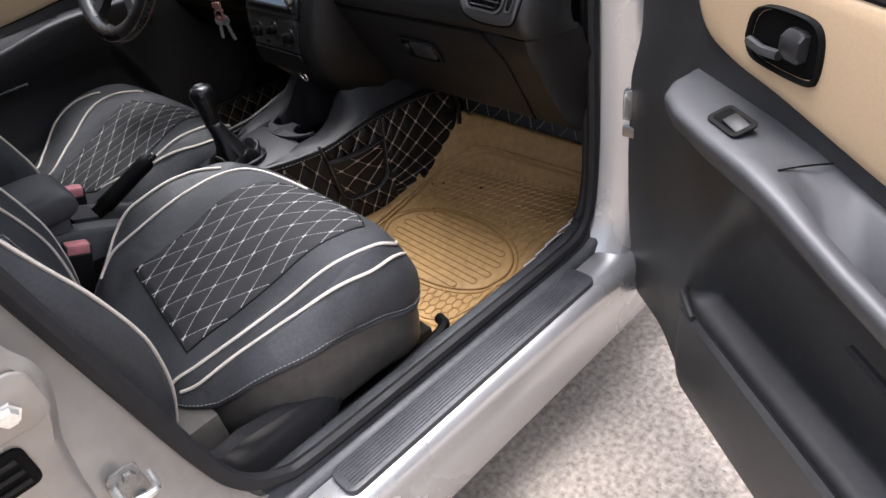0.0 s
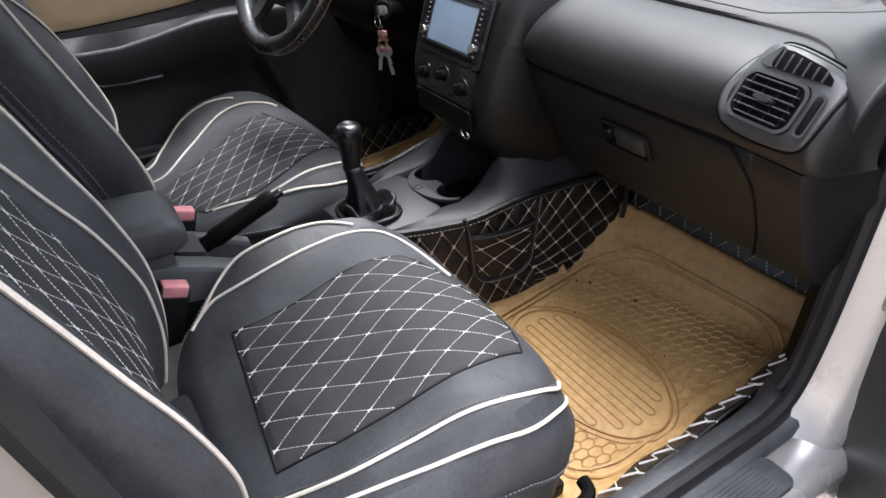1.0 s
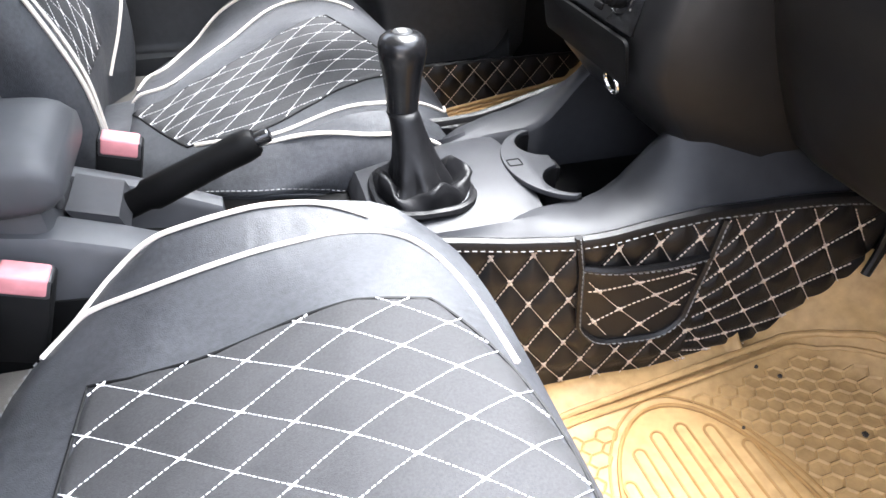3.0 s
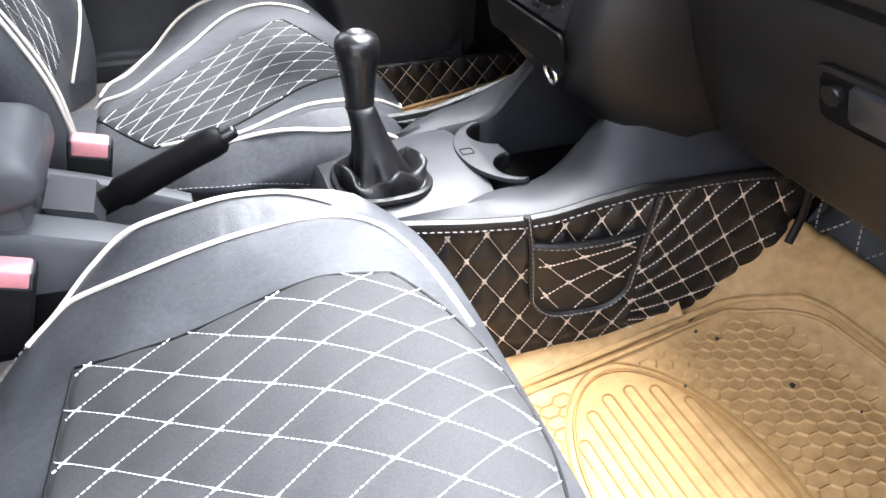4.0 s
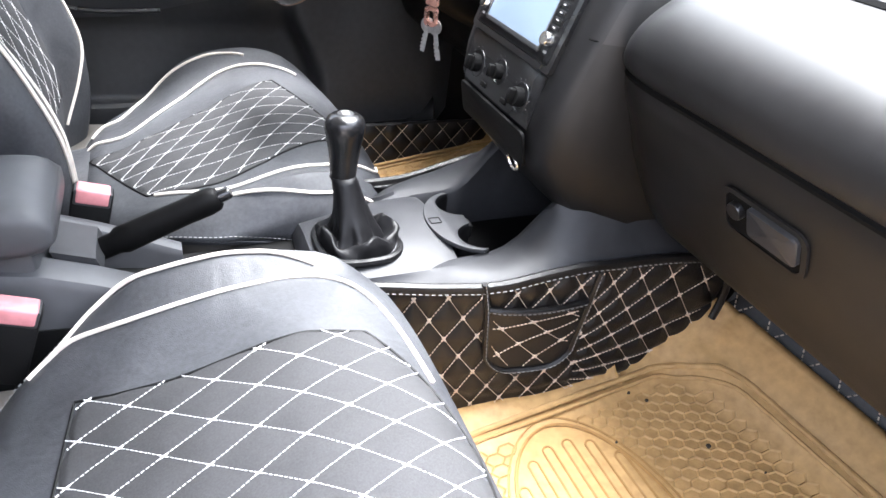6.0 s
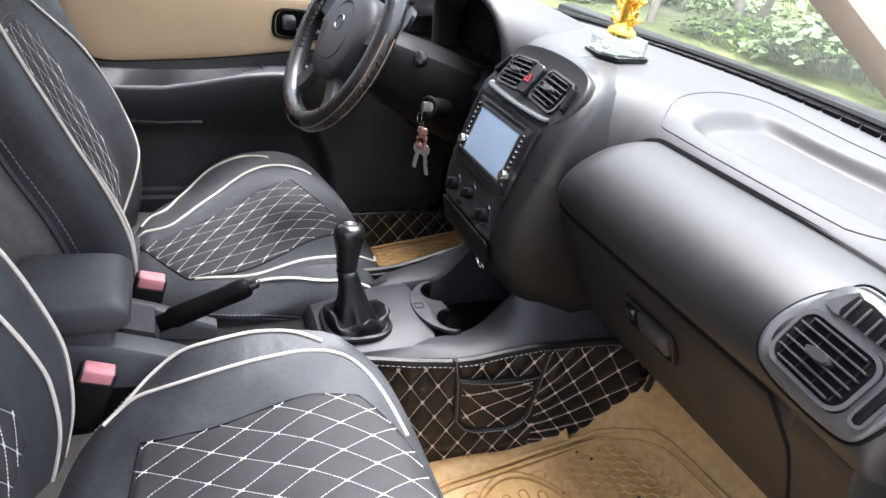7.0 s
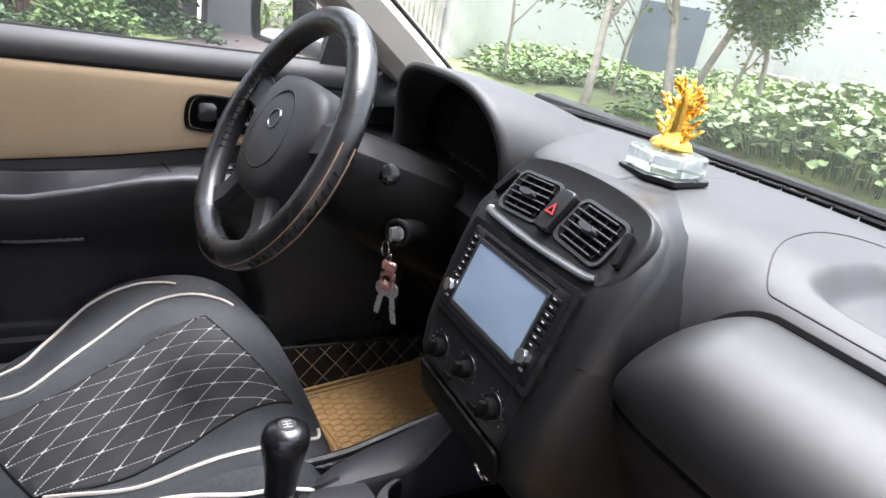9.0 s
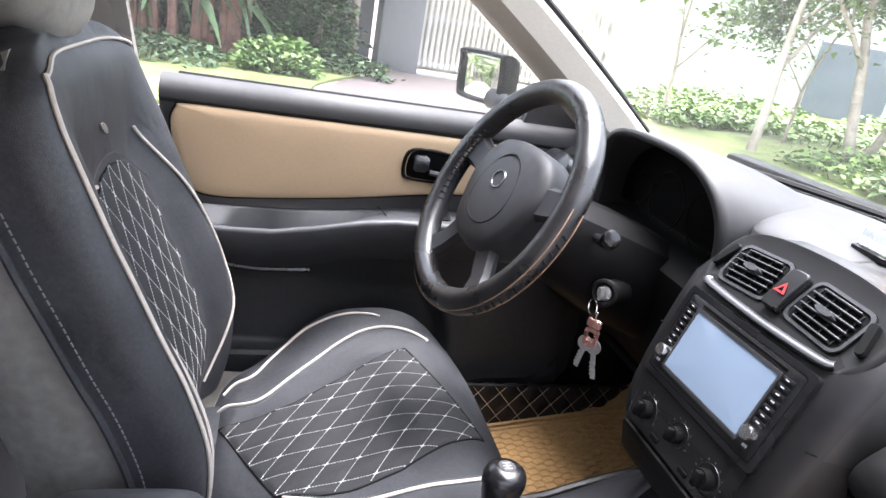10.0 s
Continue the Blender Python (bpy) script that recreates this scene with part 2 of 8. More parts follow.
def tube(bm, pts, r, n=8, flat=None, closed=False, up=None):
    """A round or oval cord along points; r may be one radius or one for each point."""
    pts = [Vector(p) for p in pts]
    k = len(pts)
    rs = r if isinstance(r, (list, tuple)) else [r] * k
    rings, side = [], None
    for i, p in enumerate(pts):
        a = pts[(i - 1) % k] if (closed or i) else p
        b = pts[(i + 1) % k] if (closed or i < k - 1) else p
        d = (b - a).normalized() if (b - a).length > 1e-9 else Vector((0, 0, 1))
        if side is None:
            ref = Vector(up) if up else (Vector((0, 0, 1)) if abs(d.z) < 0.9 else Vector((1, 0, 0)))
            side = d.cross(ref).normalized()
        side = (side - d * side.dot(d)).normalized()
        other = side.cross(d)
        f = flat or 1.0
        rings.append([p + side * (math.cos(2 * math.pi * j / n) * rs[i]) + other * (math.sin(2 * math.pi * j / n) * rs[i] * f) for j in range(n)])
    if closed:
        rings.append(rings[0])
        rows = [[bm.verts.new(p) for p in ring] for ring in rings[:-1]]
        rows.append(rows[0])
        for a, b in zip(rows, rows[1:]):
            for i in range(n):
                j = (i + 1) % n
                bm.faces.new((a[i], a[j], b[j], b[i]))
    else:
        loft(bm, rings)


def smooth_path(pts, n=8):
    """A Catmull-Rom curve through the points."""
    pts = [Vector(p) for p in pts]
    out = []
    for i in range(len(pts) - 1):
        p0, p1, p2, p3 = pts[max(i - 1, 0)], pts[i], pts[i + 1], pts[min(i + 2, len(pts) - 1)]
        for j in range(n):
            t = j / n
            out.append(0.5 * ((2 * p1) + (p2 - p0) * t + (2 * p0 - 5 * p1 + 4 * p2 - p3) * t * t + (3 * p1 - p0 - 3 * p2 + p3) * t ** 3))
    out.append(pts[-1])
    return out


def sheet(bm, fn, nu, nv, thick=0.0, away=None):
    """A surface fn(u, v) over the unit square, given a thickness along its normals (or along away)."""
    g = [[Vector(fn(i / nu, j / nv)) for j in range(nv + 1)] for i in range(nu + 1)]
    top = [[bm.verts.new(p) for p in row] for row in g]
    for i in range(nu):
        for j in range(nv):
            bm.faces.new((top[i][j], top[i + 1][j], top[i + 1][j + 1], top[i][j + 1]))
    if thick:
        low = []
        for i in range(nu + 1):
            row = []
            for j in range(nv + 1):
                if away:
                    n = Vector(away)
                else:
                    du = g[min(i + 1, nu)][j] - g[max(i - 1, 0)][j]
                    dv = g[i][min(j + 1, nv)] - g[i][max(j - 1, 0)]
                    n = du.cross(dv).normalized()
                row.append(bm.verts.new(g[i][j] - n * thick))
            low.append(row)
        for i in range(nu):
            for j in range(nv):
                bm.faces.new((low[i][j + 1], low[i + 1][j + 1], low[i + 1][j], low[i][j]))
        for i in range(nu):
            bm.faces.new((top[i + 1][0], top[i][0], low[i][0], low[i + 1][0]))
            bm.faces.new((top[i][nv], top[i + 1][nv], low[i + 1][nv], low[i][nv]))
        for j in range(nv):
            bm.faces.new((top[0][j], top[0][j + 1], low[0][j + 1], low[0][j]))
            bm.faces.new((top[nu][j + 1], top[nu][j], low[nu][j], low[nu][j + 1]))


def slab(bm, outline, axis, lo, hi, bevel=0.0):
    """A plate with the outline (pairs of the other two axes), from lo to hi along axis."""
    def at(p, d):
        q = list(p)
        q.insert("xyz".index(axis), d)
        return Vector(q)
    a = [bm.verts.new(at(p, lo)) for p in outline]
    b = [bm.verts.new(at(p, hi)) for p in outline]
    fs = [bm.faces.new(a), bm.faces.new(list(reversed(b)))]
    k = len(a)
    for i in range(k):
        fs.append(bm.faces.new((a[i], b[i], b[(i + 1) % k], a[(i + 1) % k])))
    bmesh.ops.recalc_face_normals(bm, faces=fs)
    if bevel:
        es = list({e for f in fs[:2] for e in f.edges})
        bmesh.ops.bevel(bm, geom=es, offset=bevel, segments=2, profile=0.5, affect="EDGES")


def rounded(w, h, r, n=5, cx=0.0, cy=0.0):
    """A rectangle's outline with round corners."""
    out = []
    for sx, sy, a0 in ((1, 1, 0), (-1, 1, 90), (-1, -1, 180), (1, -1, 270)):
        for i in range(n + 1):
            a = radians(a0 + 90 * i / n)
            out.append((cx + sx * (w / 2 - r) + r * math.cos(a), cy + sy * (h / 2 - r) + r * math.sin(a)))
    return out


def frame_ring(bm, outer, inner, depth, m, bevel=0.0):
    """A flat frame between two outlines of equally many points, of a depth, laid by the matrix m (its face looks along z)."""
    k = len(outer)
    vs = [[bm.verts.new(m @ Vector((*p, z))) for p in line] for line, z in ((outer, 0), (outer, depth), (inner, depth), (inner, 0))]
    for a, b in zip(vs, vs[1:] + vs[:1]):
        for i in range(k):
            j = (i + 1) % k
            bm.faces.new((a[i], a[j], b[j], b[i]))


def plate(bm, outline, depth, m, dome=0.0):
    """A plate with an outline, of a depth, laid by the matrix m; dome lifts its middle."""
    k = len(outline)
    cx, cy = sum(p[0] for p in outline) / k, sum(p[1] for p in outline) / k
    a = [bm.verts.new(m @ Vector((*p, 0))) for p in outline]
    b = [bm.verts.new(m @ Vector((*p, depth))) for p in outline]
    c = [bm.verts.new(m @ Vector((cx + (p[0] - cx) * 0.93, cy + (p[1] - cy) * 0.93, depth + min(0.002, depth * 0.3)))) for p in outline]
    top = bm.verts.new(m @ Vector((cx, cy, depth + min(0.002, depth * 0.3) + dome)))
    bm.faces.new(list(reversed(a)))
    for r, s in ((a, b), (b, c)):
        for i in range(k):
            bm.faces.new((r[i], r[(i + 1) % k], s[(i + 1) % k], s[i]))
    for i in range(k):
        bm.faces.new((c[i], c[(i + 1) % k], top))


def facing(origin, normal, up=(0, 0, 1)):
    """A frame whose z looks along normal, y as near to up as may be."""
    z = Vector(normal).normalized()
    x = Vector(up).cross(z).normalized()
    y = z.cross(x)
    return Matrix.Translation(origin) @ Matrix((x, y, z)).transposed().to_4x4()


def dashes(bm, pts, nrm, length=0.006, gap=0.0035, width=0.0022, height=0.0012):
    """A row of stitches along points with their normals."""
    pts = [Vector(p) for p in pts]
    acc = [0.0]
    for p, q in zip(pts, pts[1:]):
        acc.append(acc[-1] + (q - p).length)
    if acc[-1] < length * 0.6:
        return
    k = 0
    def spot(s):
        nonlocal k
        while k < len(pts) - 2 and acc[k + 1] < s:
            k += 1
        ln = acc[k + 1] - acc[k]
        return pts[k].lerp(pts[k + 1], clamp((s - acc[k]) / ln) if ln > 1e-9 else 0.0)
    s = 0.0
    while s < acc[-1] - length * 0.4:
        k = max(0, k - 2)
        a = spot(s)
        n = Vector(nrm[min(k, len(nrm) - 1)])
        b = spot(min(s + length, acc[-1]))
        d = b - a
        if d.length > 1e-6:
            side = d.cross(n).normalized()
            prof = ((-width / 2, -0.0004), (-width / 4, height), (width / 4, height), (width / 2, -0.0004))
            vs = [bm.verts.new(a + side * w + n * h) for w, h in prof]
            ve = [bm.verts.new(b + side * w + n * h) for w, h in prof]
            for i in range(3):
                bm.faces.new((vs[i], vs[i + 1], ve[i + 1], ve[i]))
            bm.faces.new(vs)
            bm.faces.new(list(reversed(ve)))
        s += length + gap


def clamp(x, a=0.0, b=1.0):
    return max(a, min(b, x))


def ease(a, b, x):
    t = clamp((x - a) / (b - a))
    return t * t * (3 - 2 * t)


def curve_at(table, x):
    """A value read from a table of (x, y) pairs, with soft steps."""
    if x <= table[0][0]:
        return table[0][1]
    for (x0, y0), (x1, y1) in zip(table, table[1:]):
        if x <= x1:
            t = (x - x0) / (x1 - x0)
            return y0 + (y1 - y0) * t
    return table[-1][1]


def soft_at(table, x):
    """A value read from a table of (x, y) pairs along a smooth curve."""
    if x <= table[0][0]:
        return table[0][1]
    for i in range(len(table) - 1):
        (x0, y0), (x1, y1) = table[i], table[i + 1]
        if x <= x1:
            xa, ya = table[max(i - 1, 0)]
            xb, yb = table[min(i + 2, len(table) - 1)]
            h = x1 - x0
            m0, m1 = (y1 - ya) / (x1 - xa) * h, (yb - y0) / (xb - x0) * h
            t = (x - x0) / h
            return (2 * t ** 3 - 3 * t * t + 1) * y0 + (t ** 3 - 2 * t * t + t) * m0 + (3 * t * t - 2 * t ** 3) * y1 + (t ** 3 - t * t) * m1
    return table[-1][1]


# ---- front seats ----
SEAT_TOP = [(-0.50, 0.455), (-0.43, 0.474), (-0.36, 0.492), (-0.30, 0.515), (-0.20, 0.542), (-0.11, 0.566), (-0.04, 0.564), (0.0, 0.553), (0.03, 0.535), (0.07, 0.50), (0.10, 0.475)]
SEAT_HEM = [(-0.42, 0.490), (-0.36, 0.500), (-0.30, 0.506), (-0.24, 0.500), (-0.16, 0.488), (-0.09, 0.470), (-0.02, 0.432), (0.06, 0.408)]
SC, SA, SB, SP = -0.175, 0.245, 0.304, 3.8
REAR = 0.245


def hem_z(x, z=9.0):
    return min(curve_at(SEAT_HEM, x), z - 0.014)


BOLSTER = [(0.0, 0.0)]


def taper(x):
    return 1 - 0.17 * ease(-0.20, -0.40, x)


def seat_radius(x, v):
    return ((abs(x - SC) / (SA if x > SC else REAR)) ** SP + (abs(v) / (SB * taper(x))) ** SP) ** (1 / SP)


def seat_z(x, v):
    r = seat_radius(x, v)
    lift = soft_at(BOLSTER, x) * ease(0.15, 0.27, v) + 0.011 * ease(0.21, 0.28, abs(v)) * ease(-0.42, -0.25, x) * (1 - 0.7 * ease(-0.05, 0.03, x)) - 0.004 * math.exp(-((abs(v) - 0.235) / 0.02) ** 2)
    crease = 0.003 * math.sin(x * 31 + v * 9) * ease(0.14, 0.22, abs(v))
    return soft_at(SEAT_TOP, x) + lift + crease - 0.05 * (0.4 + 0.6 * ease(-0.38, -0.15, x)) * ease(0.88, 1.02, r) ** 1.3


def seat_normal(x, v, f=None, e=0.004):
    f = f or seat_z
    return Vector((f(x - e, v) - f(x + e, v), f(x, v - e) - f(x, v + e), 2 * e)).normalized()


LATTICE = ((0.0, 0.0), (-0.0405, -0.032), (0.0405, -0.032))


def lattice(x, v):
    """Row and column of a spot in the quilt's diamonds."""
    (ox, ov), (rx, rv), (cx, cv) = LATTICE
    det = rx * cv - cx * rv
    return ((x - ox) * cv - (v - ov) * cx) / det, ((v - ov) * rx - (x - ox) * rv) / det


def knot(r, c):
    (ox, ov), (rx, rv), (cx, cv) = LATTICE
    return ox + r * rx + c * cx, ov + r * rv + c * cv


def puff(x, v):
    s, t = lattice(x, v)
    return min(abs(math.sin(math.pi * s)), abs(math.sin(math.pi * t)))


def along(pts, u):
    """A point at the share u of a line's length, in the plane."""
    acc = [0.0]
    for (x0, y0), (x1, y1) in zip(pts, pts[1:]):
        acc.append(acc[-1] + math.hypot(x1 - x0, y1 - y0))
    d = clamp(u) * acc[-1]
    for k in range(len(pts) - 1):
        if d <= acc[k + 1] or k == len(pts) - 2:
            t = (d - acc[k]) / max(1e-9, acc[k + 1] - acc[k])
            return (pts[k][0] + (pts[k + 1][0] - pts[k][0]) * t, pts[k][1] + (pts[k + 1][1] - pts[k][1]) * t)


# each cover lies a little differently: edges of the quilt, its diamonds and the lines of the piping
RIGHT_COVER = dict(reach=0.245, bow=0.050, lattice=((-0.0308, 0.0397), (-0.0439, -0.0201), (0.0373, -0.0281)),
                   bolster=[(-0.45, 0.012), (-0.36, 0.026), (-0.30, 0.030), (-0.22, 0.029), (-0.17, 0.024), (-0.12, 0.010), (-0.07, 0.0), (0.1, 0.0)],
                   near=[(-0.349, -0.130), (-0.268, -0.151), (-0.173, -0.161), (-0.09, -0.168), (0.0, -0.170)],
                   far=[(-0.318, 0.147), (-0.281, 0.135), (-0.227, 0.127), (-0.149, 0.129), (-0.093, 0.130), (-0.030, 0.120)],
                   far_pipes=[[(-0.375, 0.229), (-0.335, 0.228), (-0.288, 0.222), (-0.228, 0.217), (-0.155, 0.221), (-0.096, 0.230), (-0.055, 0.226), (-0.021, 0.202), (0.006, 0.160), (0.018, 0.104), (0.024, 0.050)],
                              [(-0.375, 0.250), (-0.32, 0.262), (-0.275, 0.264), (-0.231, 0.262), (-0.185, 0.264), (-0.137, 0.268), (-0.092, 0.262), (-0.058, 0.244)]],
                   near_pipes=[[(-0.402, 0.150), (-0.374, 0.163), (-0.343, 0.175), (-0.29, 0.201), (-0.22, 0.207), (-0.15, 0.219), (-0.10, 0.236), (-0.06, 0.252), (-0.025, 0.256), (0.008, 0.242), (0.024, 0.222)],
                               [(-0.396, 0.186), (-0.354, 0.206), (-0.299, 0.226), (-0.237, 0.249), (-0.175, 0.272), (-0.12, 0.284), (-0.085, 0.289), (-0.038, 0.289), (0.010, 0.276), (0.036, 0.255)]])
LEFT_COVER = dict(reach=0.284, bow=0.0, lattice=((-0.1632, 0.108), (-0.0284, -0.0411), (0.0485, -0.0007)),
                  bolster=[(-0.45, 0.0), (-0.31, 0.0), (-0.25, 0.020), (-0.185, 0.033), (-0.14, 0.030), (-0.08, 0.020), (-0.02, 0.008), (0.05, 0.0)],
                  near=[(-0.311, -0.182), (-0.25, -0.200), (-0.205, -0.202), (-0.169, -0.196), (-0.13, -0.189), (-0.098, -0.168), (-0.055, -0.137), (-0.01, -0.113), (0.035, -0.085)],
                  far=[(-0.405, 0.020), (-0.333, 0.022), (-0.282, 0.035), (-0.227, 0.067), (-0.168, 0.099), (-0.117, 0.131), (-0.067, 0.158)],
                  far_pipes=[[(-0.42, 0.086), (-0.368, 0.073), (-0.335, 0.072), (-0.295, 0.110), (-0.25, 0.155), (-0.21, 0.184), (-0.16, 0.208), (-0.128, 0.219), (-0.075, 0.224), (-0.035, 0.213), (-0.012, 0.196)],
                             [(-0.42, 0.150), (-0.37, 0.150), (-0.345, 0.166), (-0.318, 0.222), (-0.285, 0.246), (-0.235, 0.254), (-0.19, 0.256), (-0.136, 0.253), (-0.11, 0.246)]],
                  near_pipes=[[(-0.300, 0.190), (-0.266, 0.205), (-0.20, 0.226), (-0.153, 0.229), (-0.113, 0.232), (-0.067, 0.225), (-0.022, 0.210), (0.033, 0.180), (0.066, 0.150), (0.072, 0.120)],
                              [(-0.215, 0.262), (-0.15, 0.279), (-0.095, 0.290), (-0.053, 0.292), (0.004, 0.285), (0.05, 0.262), (0.082, 0.215), (0.092, 0.17)]])


def quilt_z(x, v):
    return seat_z(x, v) + 0.0015 + 0.0030 * puff(x, v) ** 0.6


def stitch_lines(bm, inside, surf, x0, x1, v0, v1, place=None, width=0.0009, star=0.0019):
    """Crossing rows of stitches over a quilted panel, with a knot at each crossing."""
    place = place or (lambda x, v: (Vector((x, v, surf(x, v))), seat_normal(x, v, surf)))
    for way in (0, 1):
        for k in range(-26, 27):
            run, norms = [], []
            for i in range(521):
                w = -26 + 0.1 * i
                x, v = knot(k, w) if way == 0 else knot(w, k)
                if x0 <= x <= x1 and v0 <= v <= v1 and inside(x, v):
                    p, q = place(x, v)
                    run.append(p)
                    norms.append(q)
                else:
                    if len(run) > 2:
                        dashes(bm, run, norms, length=0.0032, gap=0.0015, width=width)
                    run, norms = [], []
            if len(run) > 2:
                dashes(bm, run, norms, length=0.0032, gap=0.0015, width=width)
    (rx, rv), (cx, cv) = LATTICE[1:]
    for i in range(-26, 27):
        for j in range(-26, 27):
            x, v = knot(i, j)
            if x0 <= x <= x1 and v0 <= v <= v1 and inside(x, v):
                for dx, dv in ((rx, rv), (cx, cv)):
                    k = 0.0042 / math.hypot(dx, dv)
                    a, na = place(x - k * dx, v - k * dv)
                    b, _ = place(x + k * dx, v + k * dv)
                    dashes(bm, [a, b], [na], length=(b - a).length * 0.98, gap=0.02, width=star, height=0.0014)


def cord(bm, pts, r=0.0027):
    tube(bm, pts, r, 6)


def back_frame(z):
    """The middle of the backrest's front at a height, and its half width."""
    x = soft_at([(0.42, -0.425), (0.463, -0.412), (0.51, -0.402), (0.56, -0.399), (0.62, -0.403), (0.71, -0.430), (0.78, -0.460), (0.85, -0.489), (0.90, -0.511), (0.97, -0.538), (1.05, -0.567), (1.09, -0.578), (1.11, -0.586)], z) - 0.036 * (1 - ease(0.92, 1.06, z)) - 0.004
    w = curve_at([(0.42, 0.222), (0.50, 0.235), (0.60, 0.247), (0.75, 0.252), (0.86, 0.252), (0.95, 0.248), (1.02, 0.240), (1.06, 0.228), (1.085, 0.205), (1.098, 0.175), (1.105, 0.14)], z)
    return x, w


def back_point(z, f):
    """A point of the backrest's cover: f runs over its section from -1.6 (inner side, behind) to 1.6."""
    x, w = back_frame(z)
    a, s = abs(f), (1 if f >= 0 else -1)
    tall = 1 - ease(0.92, 1.06, z)
    bol = 0.038 * tall + 0.006
    e = clamp(a - 0.84, 0, 0.18)
    d = bol * ease(0.50, 0.84, a) - 0.5 * e * e - 0.17 * max(0.0, a - 1.02) - 0.004 * (1 - min(a, 1))
    y = w * (a - 2 * clamp(a - 0.9, 0, 0.25) ** 2 - max(0.0, a - 1.15))
    return Vector((x + d * 0.93 - 0.02 * ease(1.06, 1.11, z), s * y, z + d * 0.36))


def back_normal(z, f):
    e = 0.01
    a = back_point(z, f + e) - back_point(z, f - e)
    b = back_point(z + e, f) - back_point(z - e, f)
    return a.cross(b).normalized()


def build_seat(cover):
    global SA, BOLSTER, LATTICE
    SA, BOLSTER, LATTICE = cover['reach'], cover['bolster'], cover['lattice']
    def patch(u, w):
        (xa, va), (xb, vb) = along(cover['near'], u), along(cover['far'], u)
        return xa + (xb - xa) * w + cover['bow'] * u ** 3 * (1 - (2 * w - 1) ** 2), va + (vb - va) * w
    rim = [patch(i / 24, 0) for i in range(24)] + [patch(1, i / 24) for i in range(24)] + [patch(1 - i / 24, 1) for i in range(24)] + [patch(0, 1 - i / 24) for i in range(24)]
    def in_quilt(x, v):
        odd = False
        for (xa, va), (xb, vb) in zip(rim, rim[1:] + rim[:1]):
            if (va > v) != (vb > v) and x < xa + (xb - xa) * (v - va) / (vb - va):
                odd = not odd
        return odd
    seat = thing("front_seat", (SC, 0, 0.27), "black leatherette front seat with white diamond stitching and cream piping", "car seat", "front seats")
    # cushion
    bm = bmesh.new()
    rings = []
    n = 72
    for k in range(1, 19):
        r = k / 18
        ring = []
        for i in range(n):
            th = 2 * math.pi * i / n
            c, s = math.cos(th), math.sin(th)
            q = r / ((abs(c) ** SP + abs(s) ** SP) ** (1 / SP))
            x = SC + (SA if c > 0 else REAR) * c * q
            v = SB * taper(x) * s * q
            ring.append((x, v, seat_z(x, v)))
        rings.append(ring)
    edge = rings[-1]
    for k, grow in ((0.25, 1.012), (0.6, 1.014), (0.9, 1.0), (1.0, 0.985), (1.0, 0.95)):
        rings.append([(SC + (x - SC) * grow, v * grow, z + (hem_z(x, z) - z) * k) for x, v, z in edge])
    rows = loft(bm, rings, caps=False)
    bm.faces.new(rows[0])
    bm.faces.new(list(reversed(rows[-1])))
    cushion = part("cushion", bm, LEATHER, seat)
    bm = bmesh.new()
    sheet(bm, lambda u, w: (-0.385 - 0.13 * u, -0.15 + 0.27 * w, 0.476 - 0.016 * u - 0.02 * (2 * w - 1) ** 8), 6, 16, 0.03, (0, 0, 1))
    part("rear_flap", bm, LEATHER, cushion)
    bm = bmesh.new()
    nx, nv = 96, 84
    def q(u, w):
        x, v = patch(u, w)
        return x, v, quilt_z(x, v) - 0.004 * (ease(0.97, 1.0, abs(2 * w - 1)) + ease(0.97, 1, u) + ease(0.03, 0, u))
    sheet(bm, q, nx, nv)
    part("quilted_panel", bm, QUILT, cushion, "charcoal ribbed cloth quilted in diamonds", sharp=3)
    bm = bmesh.new()
    steps = [i / 40 for i in range(41)]
    line = [q(t, 1.0) for t in steps] + [q(1.0, 1 - t) for t in steps[1:]] + [q(1 - t, 0.0) for t in steps[1:]] + [q(0.0, t) for t in steps[1:-1]]
    tube(bm, [(x, v, seat_z(x, v) + 0.0006) for x, v, z in line], 0.0016, 6, closed=True)
    part("quilt_seam", bm, MATT_BLACK, cushion)
    bm = bmesh.new()
    stitch_lines(bm, in_quilt, quilt_z, -0.42, 0.06, -0.21, 0.2)
    part("white_stitching", bm, THREAD, cushion, kind="stuff")
    for sgn in (-1, 1):
        lines = cover['near_pipes'] if sgn < 0 else cover['far_pipes']
        for line in lines:
            bm = bmesh.new()
            flat = []
            for p in smooth_path([(x, v, 0) for x, v in line], 8):
                x, v = p.x, p.y
                while seat_radius(x, v) > 0.965:
                    v *= 0.995
                    x += 0.002 * (SC - x)
                flat.append(Vector((x, sgn * v)))
            for _ in range(24):
                flat = flat[:1] + [a * 0.25 + b * 0.5 + c * 0.25 for a, b, c in zip(flat, flat[1:], flat[2:])] + flat[-1:]
            pts = [(p.x, p.y, seat_z(p.x, p.y) + 0.002) for p in flat]
            cord(bm, pts, 0.0028)
            part("piping", bm, PIPING, cushion)
        if cover is RIGHT_COVER and sgn > 0:
            continue
        bm = bmesh.new()
        pts = [(p.x, sgn * (p.y - 0.008)) for p in smooth_path([(x, v, 0) for x, v in lines[0][:-1]], 8)]
        dashes(bm, [(x, v, seat_z(x, v) + 0.0005) for x, v in pts], [seat_normal(x, v) for x, v in pts], length=0.003, gap=0.002, width=0.0010)
        part("seam_stitching", bm, GREY_THREAD, cushion)
    # hem stitches round the lower edge
    bm = bmesh.new()
    hem, norms = [], []
